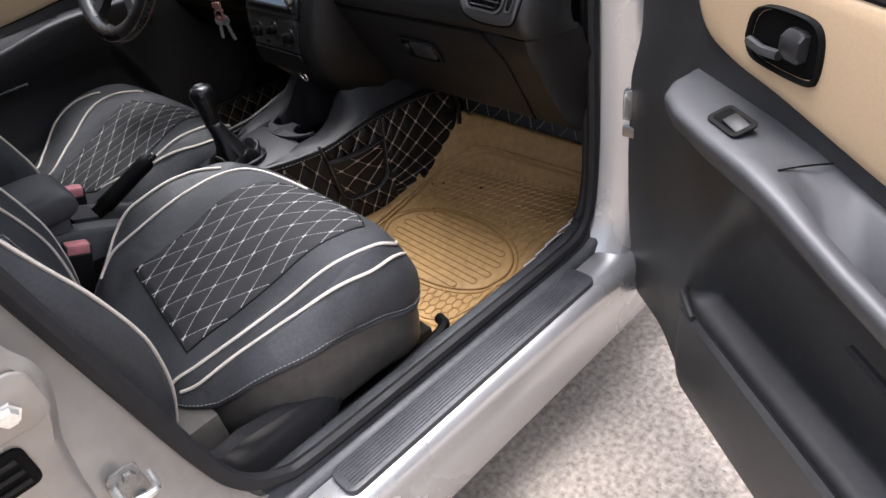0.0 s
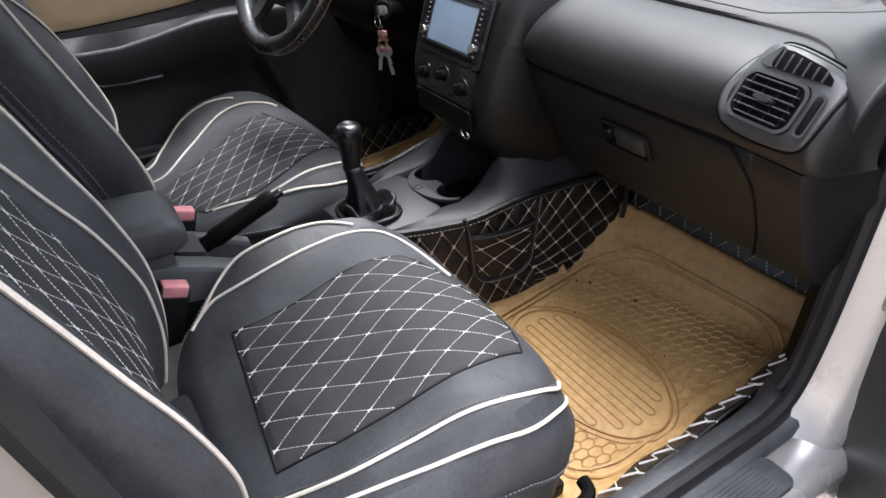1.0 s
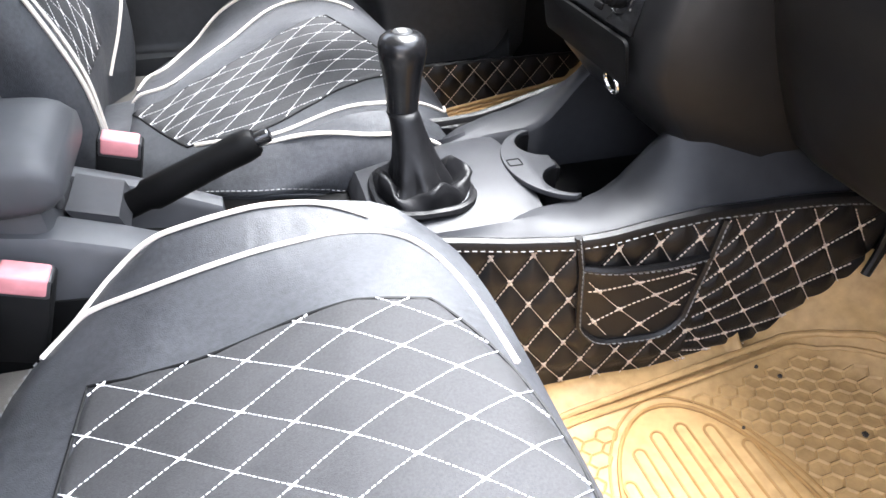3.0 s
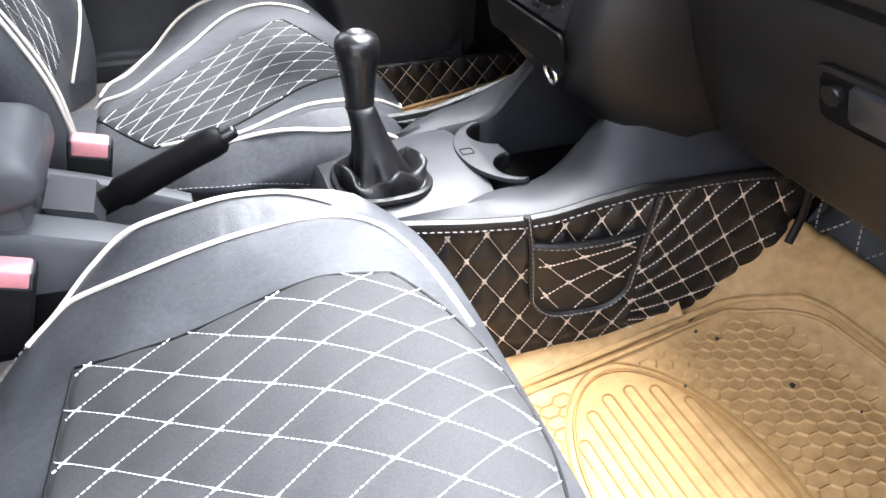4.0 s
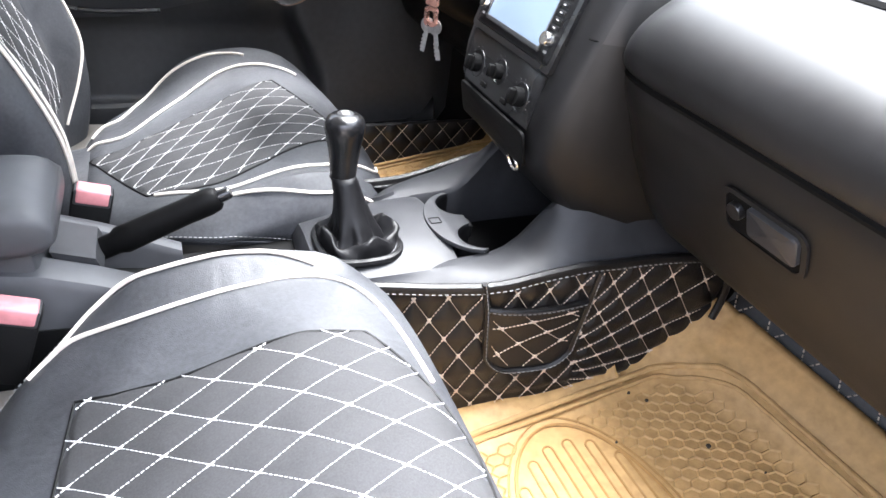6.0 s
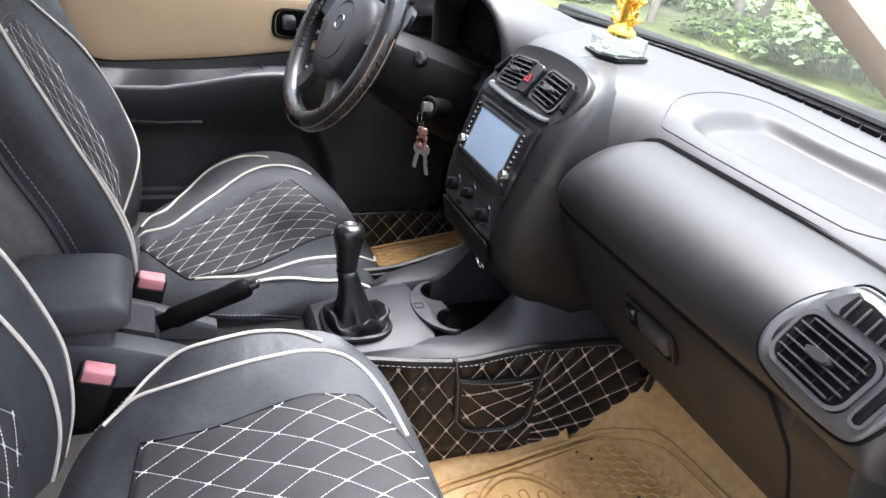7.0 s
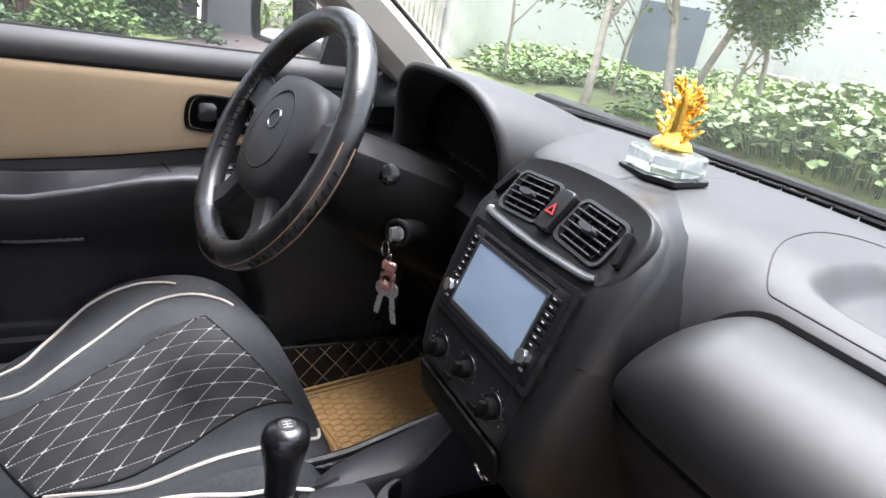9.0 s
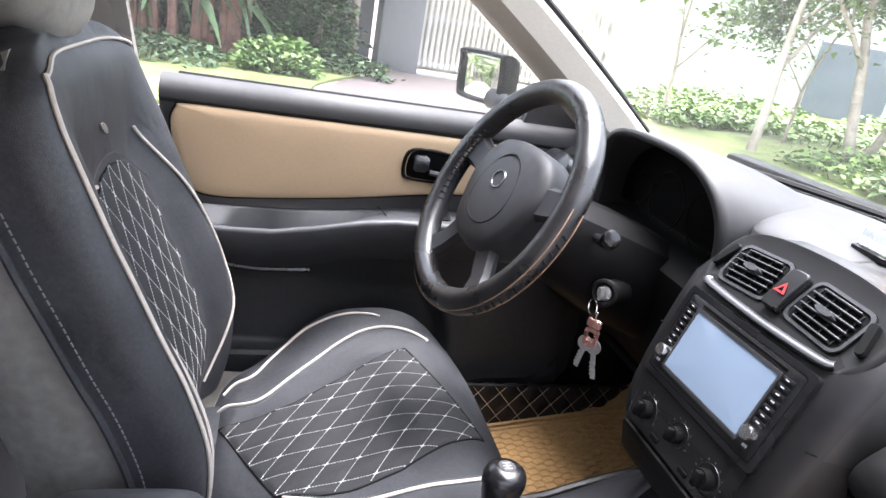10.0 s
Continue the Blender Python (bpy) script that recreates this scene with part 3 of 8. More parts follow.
    for x, v, z in edge + edge[:1]:
        g = 1.011
        hem.append((SC + (x - SC) * g, v * g, hem_z(x, z) + 0.012))
        norms.append(Vector((x - SC, v, 0)).normalized())
    dashes(bm, hem, norms, length=0.004, gap=0.003, width=0.0009)
    part("hem_stitching", bm, GREY_THREAD, cushion)
    bm = bmesh.new()
    tube(bm, [(SC + (x - SC) * 0.99, v * 0.99, hem_z(x, z)) for x, v, z in edge], 0.005, 6, closed=True)
    part("hem_cord", bm, LEATHER, cushion)
    # the seat's own grey base below the cover
    bm = bmesh.new()
    rings = []
    for g, top, low in ((0.955, 1.0, 0.0), (0.970, 0.6, 0.4), (0.955, 0.15, 0.85), (0.92, 0.0, 1.0)):
        rings.append([(SC + (x - SC) * g, v * g, (hem_z(x, z) + 0.004) * top + (0.345 - 0.05 * ease(-0.1, 0.06, x)) * low) for x, v, z in edge])
    loft(bm, rings)
    base = part("seat_base", bm, SEAT_BASE, seat, "grey-brown vinyl seat base below the cover")
    bm = bmesh.new()
    loft(bm, [[(x, -w, 0.335), (x, -w - 0.010, 0.385), (x, -w, top), (x, w, top), (x, w + 0.010, 0.385), (x, w, 0.335)] for x, w, top in ((-0.37, 0.240, 0.452), (-0.42, 0.242, 0.452), (-0.48, 0.236, 0.448), (-0.53, 0.224, 0.440))])
    part("base_rear", bm, SEAT_BASE, base)
    bm = bmesh.new()
    for off in (0.0, 0.009):
        pts = [(-0.335 + 0.10 * t + off, -0.275 + 0.004 * t, 0.372 + 0.07 * t ** 2) for t in [i / 12 for i in range(13)]]
        dashes(bm, pts, [(0, -1, 0)] * 13, length=0.005, width=0.0010)
    part("base_stitching", bm, GREY_THREAD, base)
    for s in (-1, 1):
        bm = bmesh.new()
        box(bm, (-0.42, s * 0.215 - 0.018, 0.27), (0.055, s * 0.215 + 0.018, 0.30), 0.004)
        box(bm, (-0.40, s * 0.215 - 0.012, 0.298), (0.02, s * 0.215 + 0.012, 0.355), 0.004)
        part("seat_rail", bm, MATT_BLACK, seat)
    bm = bmesh.new()
    rings = []
    for x, h, w in ((-0.46, 0.03, 0.012), (-0.43, 0.055, 0.018), (-0.36, 0.062, 0.022), (-0.28, 0.05, 0.02), (-0.22, 0.03, 0.016), (-0.195, 0.012, 0.008)):
        rings.append([(x, -0.278 + w * a, 0.365 + h * b) for a, b in ((-1, -0.9), (-1, 0.6), (-0.6, 1), (0.6, 1), (1, 0.6), (1, -0.9))])
    loft(bm, rings)
    part("side_cover", bm, TRIM_GREY, seat, "satin grey plastic recliner cover")
    bm = bmesh.new()
    tube(bm, smooth_path([(-0.24, -0.30, 0.335), (-0.10, -0.302, 0.335), (0.03, -0.296, 0.345), (0.05, -0.27, 0.35)], 5), 0.011, 8, flat=1.4)
    part("side_rail_trim", bm, DASH_DARK, seat)
    # backrest
    LATTICE = ((0.0, 0.0), (-0.036, -0.024), (0.036, -0.024))
    bm = bmesh.new()
    zs = [0.41 + 0.02 * i for i in range(31)] + [1.025, 1.04, 1.055, 1.068, 1.08, 1.09, 1.098, 1.105]
    fs = [-1.47 + 0.049 * i for i in range(61)]
    loft(bm, [[back_point(z, f) for f in fs] for z in zs], closed=False, caps=False)
    # roll over the top towards the back
    top = [back_point(1.105, f) for f in fs]
    loft(bm, [top, [p + Vector((-0.03, 0, 0.004)) for p in top], [Vector((p.x - 0.07, p.y * 0.98, p.z - 0.02)) for p in top]], closed=False, caps=False)
    bmesh.ops.remove_doubles(bm, verts=bm.verts, dist=0.0004)
    rest = part("backrest", bm, LEATHER, seat, sharp=3)
    def back_in(z, f):
        arch = 0.935 - 0.05 * (abs(f) / 0.5) ** 2.4
        return 0.56 < z < arch and abs(f) < 0.50
    def back_quilt(z, f):
        x, w = back_frame(z)
        s = puff(z * 1.0, f * w)
        return back_point(z, f) + back_normal(z, f) * (0.0015 + 0.0026 * s ** 0.7)
    bm = bmesh.new()
    def bq(u, t):
        f = -0.5 + t
        z = 0.56 + (0.372 - 0.05 * (abs(f) / 0.5) ** 2.4) * u
        return back_quilt(z, f)
    sheet(bm, bq, 84, 56)
    part("quilted_panel", bm, QUILT, rest, "charcoal ribbed cloth quilted in diamonds", sharp=3)
    bm = bmesh.new()
    def bplace(z, y):
        f = y / back_frame(z)[1]
        return back_quilt(z, f), back_normal(z, f)
    stitch_lines(bm, lambda z, y: back_in(z, y / back_frame(z)[1]), None, 0.56, 0.94, -0.13, 0.13, place=bplace)
    part("white_stitching", bm, THREAD, rest, kind="stuff")
    for s in (-1, 1):
        bm = bmesh.new()
        if s < 0 or cover is RIGHT_COVER:
            cord(bm, [back_point(z, s * 0.90) + Vector((0.002, 0, 0.001)) for z in [0.415 + 0.01 * i for i in range(67)]], 0.0028)
            part("piping", bm, PIPING, rest)
            bm = bmesh.new()
            run = [(0.45, 0.885), (0.60, 0.84), (0.70, 0.76), (0.80, 0.66), (0.90, 0.585), (0.930, 0.60), (0.942, 0.66), (0.948, 0.76)]
            if cover is RIGHT_COVER:
                run = [(0.43, 0.72), (0.52, 0.72), (0.62, 0.70), (0.72, 0.67), (0.80, 0.63), (0.90, 0.585), (0.930, 0.60), (0.942, 0.66), (0.948, 0.76)]
        else:
            run = [(0.50, 0.55), (0.56, 0.70), (0.64, 0.86), (0.72, 0.90), (0.82, 0.80), (0.90, 0.68), (0.955, 0.58)]
        cord(bm, [back_point(p.x, s * p.y) + Vector((0.002, 0, 0.001)) for p in smooth_path([(z, f, 0) for z, f in run], 8)], 0.0027)
        part("piping", bm, PIPING, rest)
        bm = bmesh.new()
        pts = [back_point(z, s * 1.37) for z in [0.415 + 0.01 * i for i in range(67)]]
        dashes(bm, pts, [back_normal(0.415 + 0.01 * i, s * 1.37) for i in range(67)], length=0.006, gap=0.003, width=0.0024)
        part("hem_stitching", bm, GREY_THREAD, rest)
        bm = bmesh.new()
        cord(bm, [back_point(z, s * 1.46) for z in [0.415 + 0.01 * i for i in range(67)]], 0.005)
        part("hem_cord", bm, LEATHER, rest)
    bm = bmesh.new()
    cord(bm, [back_point(1.074 + 0.016 * (1 - (abs(f) / 0.9) ** 5), f) + Vector((0.003, 0, 0)) for f in [-0.9 + 0.05 * i for i in range(37)]], 0.0027)
    part("piping", bm, PIPING, rest)
    # seam round the arch of the quilt
    bm = bmesh.new()
    pts = [(0.945 - 0.05 * (abs(f) / 0.5) ** 2.4, f) for f in [-0.56 + 0.04 * i for i in range(29)]]
    dashes(bm, [back_point(z, f) for z, f in pts], [back_normal(z, f) for z, f in pts], width=0.0010)
    part("seam_stitching", bm, GREY_THREAD, rest)
    bm = bmesh.new()
    c = back_point(0.985, 0.0) + Vector((0.001, 0, 0))
    m = facing(c, back_normal(0.985, 0), (0, 0.5, 1))
    plate(bm, [(0.020 * math.cos(t) * (1 - 0.2 * math.sin(t)), 0.0055 * math.sin(t)) for t in [2 * math.pi * i / 14 for i in range(14)]], 0.002, m)
    part("badge", bm, STEEL, rest, "small oval metal badge")
    # grey shell behind the cover
    bm = bmesh.new()
    rings = []
    for z in (0.44, 0.52, 0.62, 0.74, 0.86, 0.95, 1.03, 1.08, 1.095):
        x, w = back_frame(z)
        w *= 0.97
        k = 1 - 0.4 * ease(1.0, 1.1, z)
        rings.append([(x - 0.03, -w, z), (x - 0.11 * k, -w * 1.02, z - 0.02), (x - 0.17 * k, -w * 0.92, z - 0.03), (x - 0.18 * k, 0, z - 0.03), (x - 0.17 * k, w * 0.92, z - 0.03), (x - 0.11 * k, w * 1.02, z - 0.02), (x - 0.03, w, z)])
    loft(bm, rings)
    part("back_shell", bm, SEAT_BACKING, seat, "worn grey vinyl back of the seat")
    # headrest
    bm = bmesh.new()
    rings = []
    for k in range(13):
        t = k / 12
        a = math.sin(math.pi * clamp(t, 0.02, 0.98)) ** 0.45
        z = 1.082 + 0.18 * t
        cx = -0.635 - 0.05 * t
        rings.append([(cx + 0.065 * a * math.copysign(abs(math.cos(u)) ** 0.8, math.cos(u)), 0.140 * a * math.copysign(abs(math.sin(u)) ** 0.6, math.sin(u)), z) for u in [2 * math.pi * i / 28 for i in range(28)]])
    loft(bm, rings)
    head = part("headrest", bm, SEAT_BACKING, seat, "grey vinyl headrest")
    for s in (-1, 1):
        bm = bmesh.new()
        tube(bm, [(-0.635, s * 0.055, 1.06), (-0.652, s * 0.055, 1.15)], 0.006, 8)
        part("headrest_post", bm, CHROME, head)
    return seat


seat_right = build_seat(RIGHT_COVER)
seat_right.matrix_basis = pose(SC, -0.378, 0.27)
seat_left = build_seat(LEFT_COVER)
seat_left.matrix_basis = pose(SC + 0.065, 0.37, 0.257)
seat_left["label"] = "black driver's seat with white diamond stitching behind the steering wheel"
seat_right["label"] = "black passenger seat with white diamond stitching and cream piping"


# ---- centre console, lever and brake ----
def panel_y(x):
    """The side of the tunnel on the passenger's side."""
    return curve_at([(-0.05, -0.130), (0.05, -0.138), (0.12, -0.148), (0.20, -0.163), (0.27, -0.170), (0.36, -0.179), (0.50, -0.184), (0.60, -0.196)], x)


def panel_top(x):
    return curve_at([(-0.06, 0.534), (0.0, 0.529), (0.045, 0.522), (0.10, 0.516), (0.16, 0.514), (0.20, 0.519), (0.26, 0.532), (0.32, 0.541), (0.40, 0.542), (0.455, 0.540), (0.52, 0.534), (0.57, 0.528)], x)


def build_console():
    con = thing("centre_console", (0.1, 0, 0.30), "grey plastic centre console with two cup holders between the seats", "console")
    bm = bmesh.new()
    rings = []
    for x, w, z, dome in ((-0.050, 0.096, 0.490, 0.002), (-0.040, 0.102, 0.506, 0.005), (0.0, 0.112, 0.512, 0.006), (0.06, 0.118, 0.514, 0.006), (0.10, 0.121, 0.517, 0.008), (0.135, 0.122, 0.520, 0.009), (0.156, 0.122, 0.519, 0.008)):
        rings.append([(x, w * s, z - 0.02 * abs(s) ** 3 + dome * (1 - s * s)) for s in (-1.12, -1.06, -0.98, -0.9, -0.75, -0.5, -0.25, 0, 0.25, 0.5, 0.75, 0.9, 0.98, 1.06, 1.12)] + [(x, w * 1.1, 0.40), (x, -w * 1.1, 0.40)])
    loft(bm, rings)
    body = part("console_body", bm, CONSOLE, con)
    # the side walls that rise to the dash on both sides of the bin
    for s in (-1, 1):
        bm = bmesh.new()
        rings = []
        for x, y0, y1, z in ((-0.02, 0.085, 0.110, 0.488), (0.05, 0.085, 0.119, 0.498), (0.100, 0.085, 0.126, 0.507), (0.124, 0.085, 0.133, 0.515), (0.15, 0.086, 0.140, 0.521), (0.18, 0.086, 0.148, 0.523), (0.205, 0.086, 0.151, 0.525), (0.225, 0.086, 0.154, 0.532), (0.245, 0.087, 0.157, 0.548), (0.262, 0.087, 0.160, 0.568), (0.278, 0.088, 0.163, 0.588), (0.295, 0.089, 0.165, 0.606), (0.33, 0.09, 0.168, 0.635), (0.40, 0.09, 0.172, 0.67), (0.48, 0.09, 0.174, 0.68), (0.57, 0.09, 0.180, 0.69)):
            lo = 0.41
            y1 += 0.010 * ease(0.08, 0.20, x)
            rings.append([(x, s * y0, lo), (x, s * y0, z - 0.012), (x, s * (y0 + 0.006), z - 0.003), (x, s * (y0 + 0.018), z), (x, s * (y0 * 0.55 + y1 * 0.45), panel_top(x) + 0.008 + 0.62 * (z - panel_top(x) - 0.008)), (x, s * (y1 - 0.012), min(z, panel_top(x) + 0.006 + 0.10 * max(0, z - panel_top(x)))), (x, s * y1, min(z - 0.004, panel_top(x) - 0.002)), (x, s * y1, lo)])
        loft(bm, rings)
        part("bin_side", bm, CONSOLE, con)
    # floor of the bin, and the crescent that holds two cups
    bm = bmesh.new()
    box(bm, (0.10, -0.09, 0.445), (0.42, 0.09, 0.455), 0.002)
    # the bin's deep shade is put into this floor's colour
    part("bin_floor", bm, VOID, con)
    cx, cy, rx, ry = 0.206, -0.016, 0.070, 0.086
    outer = [(cx + rx * math.cos(a), cy + ry * math.sin(a)) for a in [radians(102 + 156 * i / 40) for i in range(41)]]
    inner = []
    for yc, a0, a1 in ((-0.062, 262, 100), (0.030, 260, 98)):
        inner += [(0.205 + 0.037 * math.cos(a), yc + 0.034 * math.sin(a)) for a in [radians(a0 + (a1 - a0) * i / 20) for i in range(21)]]
    bm = bmesh.new()
    slab(bm, outer + inner, "z", 0.5255, 0.5325, 0.0012)
    ring = part("cup_ring", bm, CONSOLE, con, "satin grey crescent cup holder", sharp=0.5)
    for yc in (-0.062, 0.030):
        bm = bmesh.new()
        wall_in = [(0.205 + 0.037 * math.cos(a), yc + 0.034 * math.sin(a)) for a in [radians(95 + 170 * i / 20) for i in range(21)]]
        loft(bm, [[(x, y, z) for x, y in wall_in] for z in (0.526, 0.46)], closed=False, caps=False)
        part("cup_wall", bm, DASH_MID, ring)
    bm = bmesh.new()
    frame_ring(bm, rounded(0.018, 0.016, 0.002, 2), rounded(0.0155, 0.0135, 0.0015, 2), 0.0012, Matrix.Translation((0.149, -0.012, 0.5322)))
    part("clip_joint", bm, VOID, ring)
    bm = bmesh.new()
    box(bm, (0.186, -0.028, 0.505), (0.206, -0.006, 0.527), 0.002)
    part("cup_clip", bm, MATT_BLACK, ring)
    # sloping rails on both sides of the brake, with the dark trough between
    for y0, y1, nm in ((-0.088, -0.038, "near"), (0.030, 0.062, "far")):
        bm = bmesh.new()
        rings = []
        for x, z in ((-0.46, 0.575), (-0.40, 0.572), (-0.35, 0.562), (-0.30, 0.543), (-0.25, 0.520), (-0.205, 0.498)):
            rings.append([(x, y0, 0.40), (x, y0, z - 0.012), (x, y0 + 0.006, z - 0.002), (x, y0 + 0.014, z), (x, y1 - 0.010, z), (x, y1 - 0.003, z - 0.003), (x, y1, z - 0.012), (x, y1, 0.40)])
        loft(bm, rings)
        part("rear_rail", bm, ARMREST, con)
    bm = bmesh.new()
    loft(bm, [[(x, -0.095, 0.36), (x, -0.09, z), (x, 0.065, z), (x, 0.07, 0.36)] for x, z in ((-0.46, 0.50), (-0.30, 0.485), (-0.20, 0.470), (-0.045, 0.476))])
    part("rear_console", bm, MATT_BLACK, con)
    bm = bmesh.new()
    loft(bm, [[(-0.345 + dx, -0.040, z), (-0.345 + dx, 0.032, z), (-0.30 + dx, 0.032, z - 0.016), (-0.30 + dx, -0.040, z - 0.016)] for dx, z in ((0.0, 0.565), (0.006, 0.545))])
    part("brake_surround", bm, CONSOLE, con)
    bm = bmesh.new()
    rings = []
    for k in range(15):
        t = k / 14
        a = (1 - abs(2 * clamp(t, 0.012, 0.988) - 1) ** 5) ** 0.35
        rings.append([(-0.485 + 0.158 * t, -0.022 + 0.076 * (0.86 + 0.14 * a) * math.copysign(abs(math.cos(u)) ** 0.35, math.cos(u)), 0.620 + 0.034 * a * math.copysign(abs(math.sin(u)) ** 0.55, math.sin(u)) + 0.004 * (1 - t)) for u in [2 * math.pi * i / 32 for i in range(32)]])
    loft(bm, rings)
    part("armrest_lid", bm, ARMREST, con, "padded grey armrest lid", sharp=1.2)
    bm = bmesh.new()
    box(bm, (-0.475, -0.076, 0.50), (-0.352, 0.040, 0.592), 0.012)
    part("armrest_box", bm, ARMREST, con)
    bm = bmesh.new()
    box(bm, (-0.353, -0.040, 0.566), (-0.346, -0.022, 0.588), 0.002)
    part("lid_latch", bm, BEZEL, con)
    return con


build_console()


def build_gear_lever():
    lever = thing("gear_lever", (0.02, 0.008, 0.53), "black leather gear lever with a shiny knob and gaiter", "gear lever")
    bm = bmesh.new()
    prof = [(0.0, 0.0160), (0.014, 0.0172), (0.030, 0.0185), (0.046, 0.0205), (0.060, 0.0232), (0.072, 0.0252), (0.082, 0.0252), (0.089, 0.0228), (0.0935, 0.0175), (0.0955, 0.010), (0.0958, 0.002)]
    lean = lambda h: Vector((0.012 + 0.002 * h / 0.0955, 0.010 + 0.004 * h / 0.0955, 0.602 + h))
    loft(bm, [[lean(h) + Vector((r * 1.08 * math.cos(a), r * math.sin(a), 0)) for a in [2 * math.pi * i / 24 for i in range(24)]] for h, r in prof])
    part("knob", bm, BLACK, lever, "glossy black gear knob")
    bm = bmesh.new()
    top = lean(0.0955)
    m = facing(top - Vector((0, 0, 0.0025)), (0, 0, 1), (1, 0, 0))
    plate(bm, [(0.011 * math.cos(a), 0.011 * math.sin(a)) for a in [2 * math.pi * i / 16 for i in range(16)]], 0.0025, m)
    cap = part("knob_cap", bm, TRIM_GREY, lever)
    bm = bmesh.new()
    for y in (-0.005, 0, 0.005):
        box(bm, (top.x - 0.005, top.y + y - 0.0006, top.z), (top.x + 0.005, top.y + y + 0.0006, top.z + 0.0012))
    box(bm, (top.x - 0.0006, top.y - 0.005, top.z), (top.x + 0.0006, top.y + 0.005, top.z + 0.0012))
    part("shift_marks", bm, MARK, cap)
    # gaiter: a slim sleeve that falls into folds
    bm = bmesh.new()
    rings = []
    steps = [(0.0, 0.0172, 0.610), (0.12, 0.0186, 0.602), (0.28, 0.0196, 0.590), (0.45, 0.0214, 0.576), (0.60, 0.0240, 0.562), (0.72, 0.0270, 0.550), (0.80, 0.0298, 0.541), (0.85, 0.0318, 0.533), (0.88, 0.0335, 0.527), (0.905, 0.0375, 0.529), (0.925, 0.0420, 0.536), (0.945, 0.0465, 0.540), (0.965, 0.0500, 0.5375), (0.985, 0.0525, 0.529), (1.0, 0.0535, 0.517)]
    for t, r, z in steps:
        cx, cy = 0.012 + 0.016 * t, 0.010 - 0.026 * t
        fold = ease(0.15, 0.85, t)
        ring = []
        for i in range(60):
            a = 2 * math.pi * i / 60
            c, n = math.cos(a - 0.35), math.sin(a - 0.35)
            sq = (abs(c) ** 2.8 + abs(n) ** 2.8) ** (-1 / 2.8) if t > 0.2 else 1.0
            sq = 1 + (sq - 1) * fold
            pleat = 0.085 * fold * math.sin(5 * a + 2.2 * t) * (1 - ease(0.95, 1.0, t)) + 0.09 * fold * math.sin(9 * a - 3 * t) * ease(0.6, 0.9, t) * (1 - ease(0.96, 1, t))
            drop = 0.010 * ease(0.86, 0.92, t) * (1 - ease(0.97, 1.0, t)) * math.sin(4 * a + 0.8)
            ring.append((cx + r * sq * (1 + pleat) * math.cos(a), cy + r * sq * (1 + pleat) * math.sin(a), z + drop - 0.004 * fold * math.cos(2 * a + 1) * (t < 0.9)))
        rings.append(ring)
    loft(bm, rings)
    part("gaiter", bm, GAITER, lever, "creased black leather gaiter", sharp=1.4)
    bm = bmesh.new()
    tube(bm, [(0.012 + 0.0165 * math.cos(a), 0.010 + 0.0165 * math.sin(a), 0.607) for a in [2 * math.pi * i / 20 for i in range(20)]], 0.0022, 6, closed=True)
    part("gaiter_collar", bm, GAITER, lever)
    bm = bmesh.new()
    tube(bm, [(0.029 + 0.058 * math.copysign(abs(math.cos(a)) ** 0.7, math.cos(a)), -0.016 + 0.058 * math.copysign(abs(math.sin(a)) ** 0.7, math.sin(a)), 0.517) for a in [2 * math.pi * i / 48 for i in range(48)]], 0.006, 8, closed=True)
    part("gaiter_frame", bm, GAITER, lever)
    return lever


build_gear_lever()


def build_brake():
    brake = thing("handbrake", (-0.30, 0.005, 0.505), "black handbrake lever with a ribbed grip", "handbrake")
    bm = bmesh.new()
    p0, p1 = Vector((-0.335, 0.008, 0.515)), Vector((-0.150, -0.004, 0.600))
    rings = []
    d = (p1 - p0).normalized()
    up = Vector((0, 0, 1)) - d * d.z
    up.normalize()
    side = d.cross(up)
    for t, r in ((0, 0.014), (0.3, 0.015), (0.34, 0.019), (0.5, 0.0185), (0.75, 0.0175), (0.9, 0.0185), (0.96, 0.017), (0.985, 0.0125)):
        c = p0 + (p1 - p0) * t
        rings.append([c + side * (r * 0.8 * math.cos(a)) + up * (r * math.sin(a)) for a in [2 * math.pi * i / 18 for i in range(18)]])
    loft(bm, rings)
    part("grip", bm, DASH_DARK, brake)
    bm = bmesh.new()
    tube(bm, [p1 - d * 0.005, p1 + d * 0.010, p1 + d * 0.013], [0.0085, 0.0085, 0.006], 14)
    part("release_button", bm, BLACK, brake)
    return brake


build_brake()


def build_buckle(x, y, z, lean):
    b = thing("seat_belt_buckle", (x, y, z - 0.16), "black seat belt buckle with a faded red button", "seat belt buckle", "seat belt buckles")
    m = Matrix.Translation((x, y, z)) @ pose(0, 0, 0, 0, lean, 0)
    bm = bmesh.new()
    box(bm, (-0.0245, -0.013, -0.105), (0.0245, 0.013, 0.0), 0.004, m)
    part("housing", bm, MATT_BLACK, b)
    bm = bmesh.new()
    box(bm, (-0.0225, -0.0142, -0.021), (0.0225, 0.0115, 0.0025), 0.003, m)
    part("button_frame", bm, BEZEL, b)
    bm = bmesh.new()
    box(bm, (-0.0205, -0.0155, -0.018), (0.0205, 0.0105, 0.0042), 0.004, m, 3)
    part("button", bm, PINK, b)
    bm = bmesh.new()
    box(bm, (-0.016, -0.005, -0.19), (0.016, 0.005, -0.10), 0.002, m)
    part("stalk", bm, MATT_BLACK, b)


build_buckle(-0.369, -0.120, 0.556, 21)
build_buckle(-0.303, 0.090, 0.573, 16)


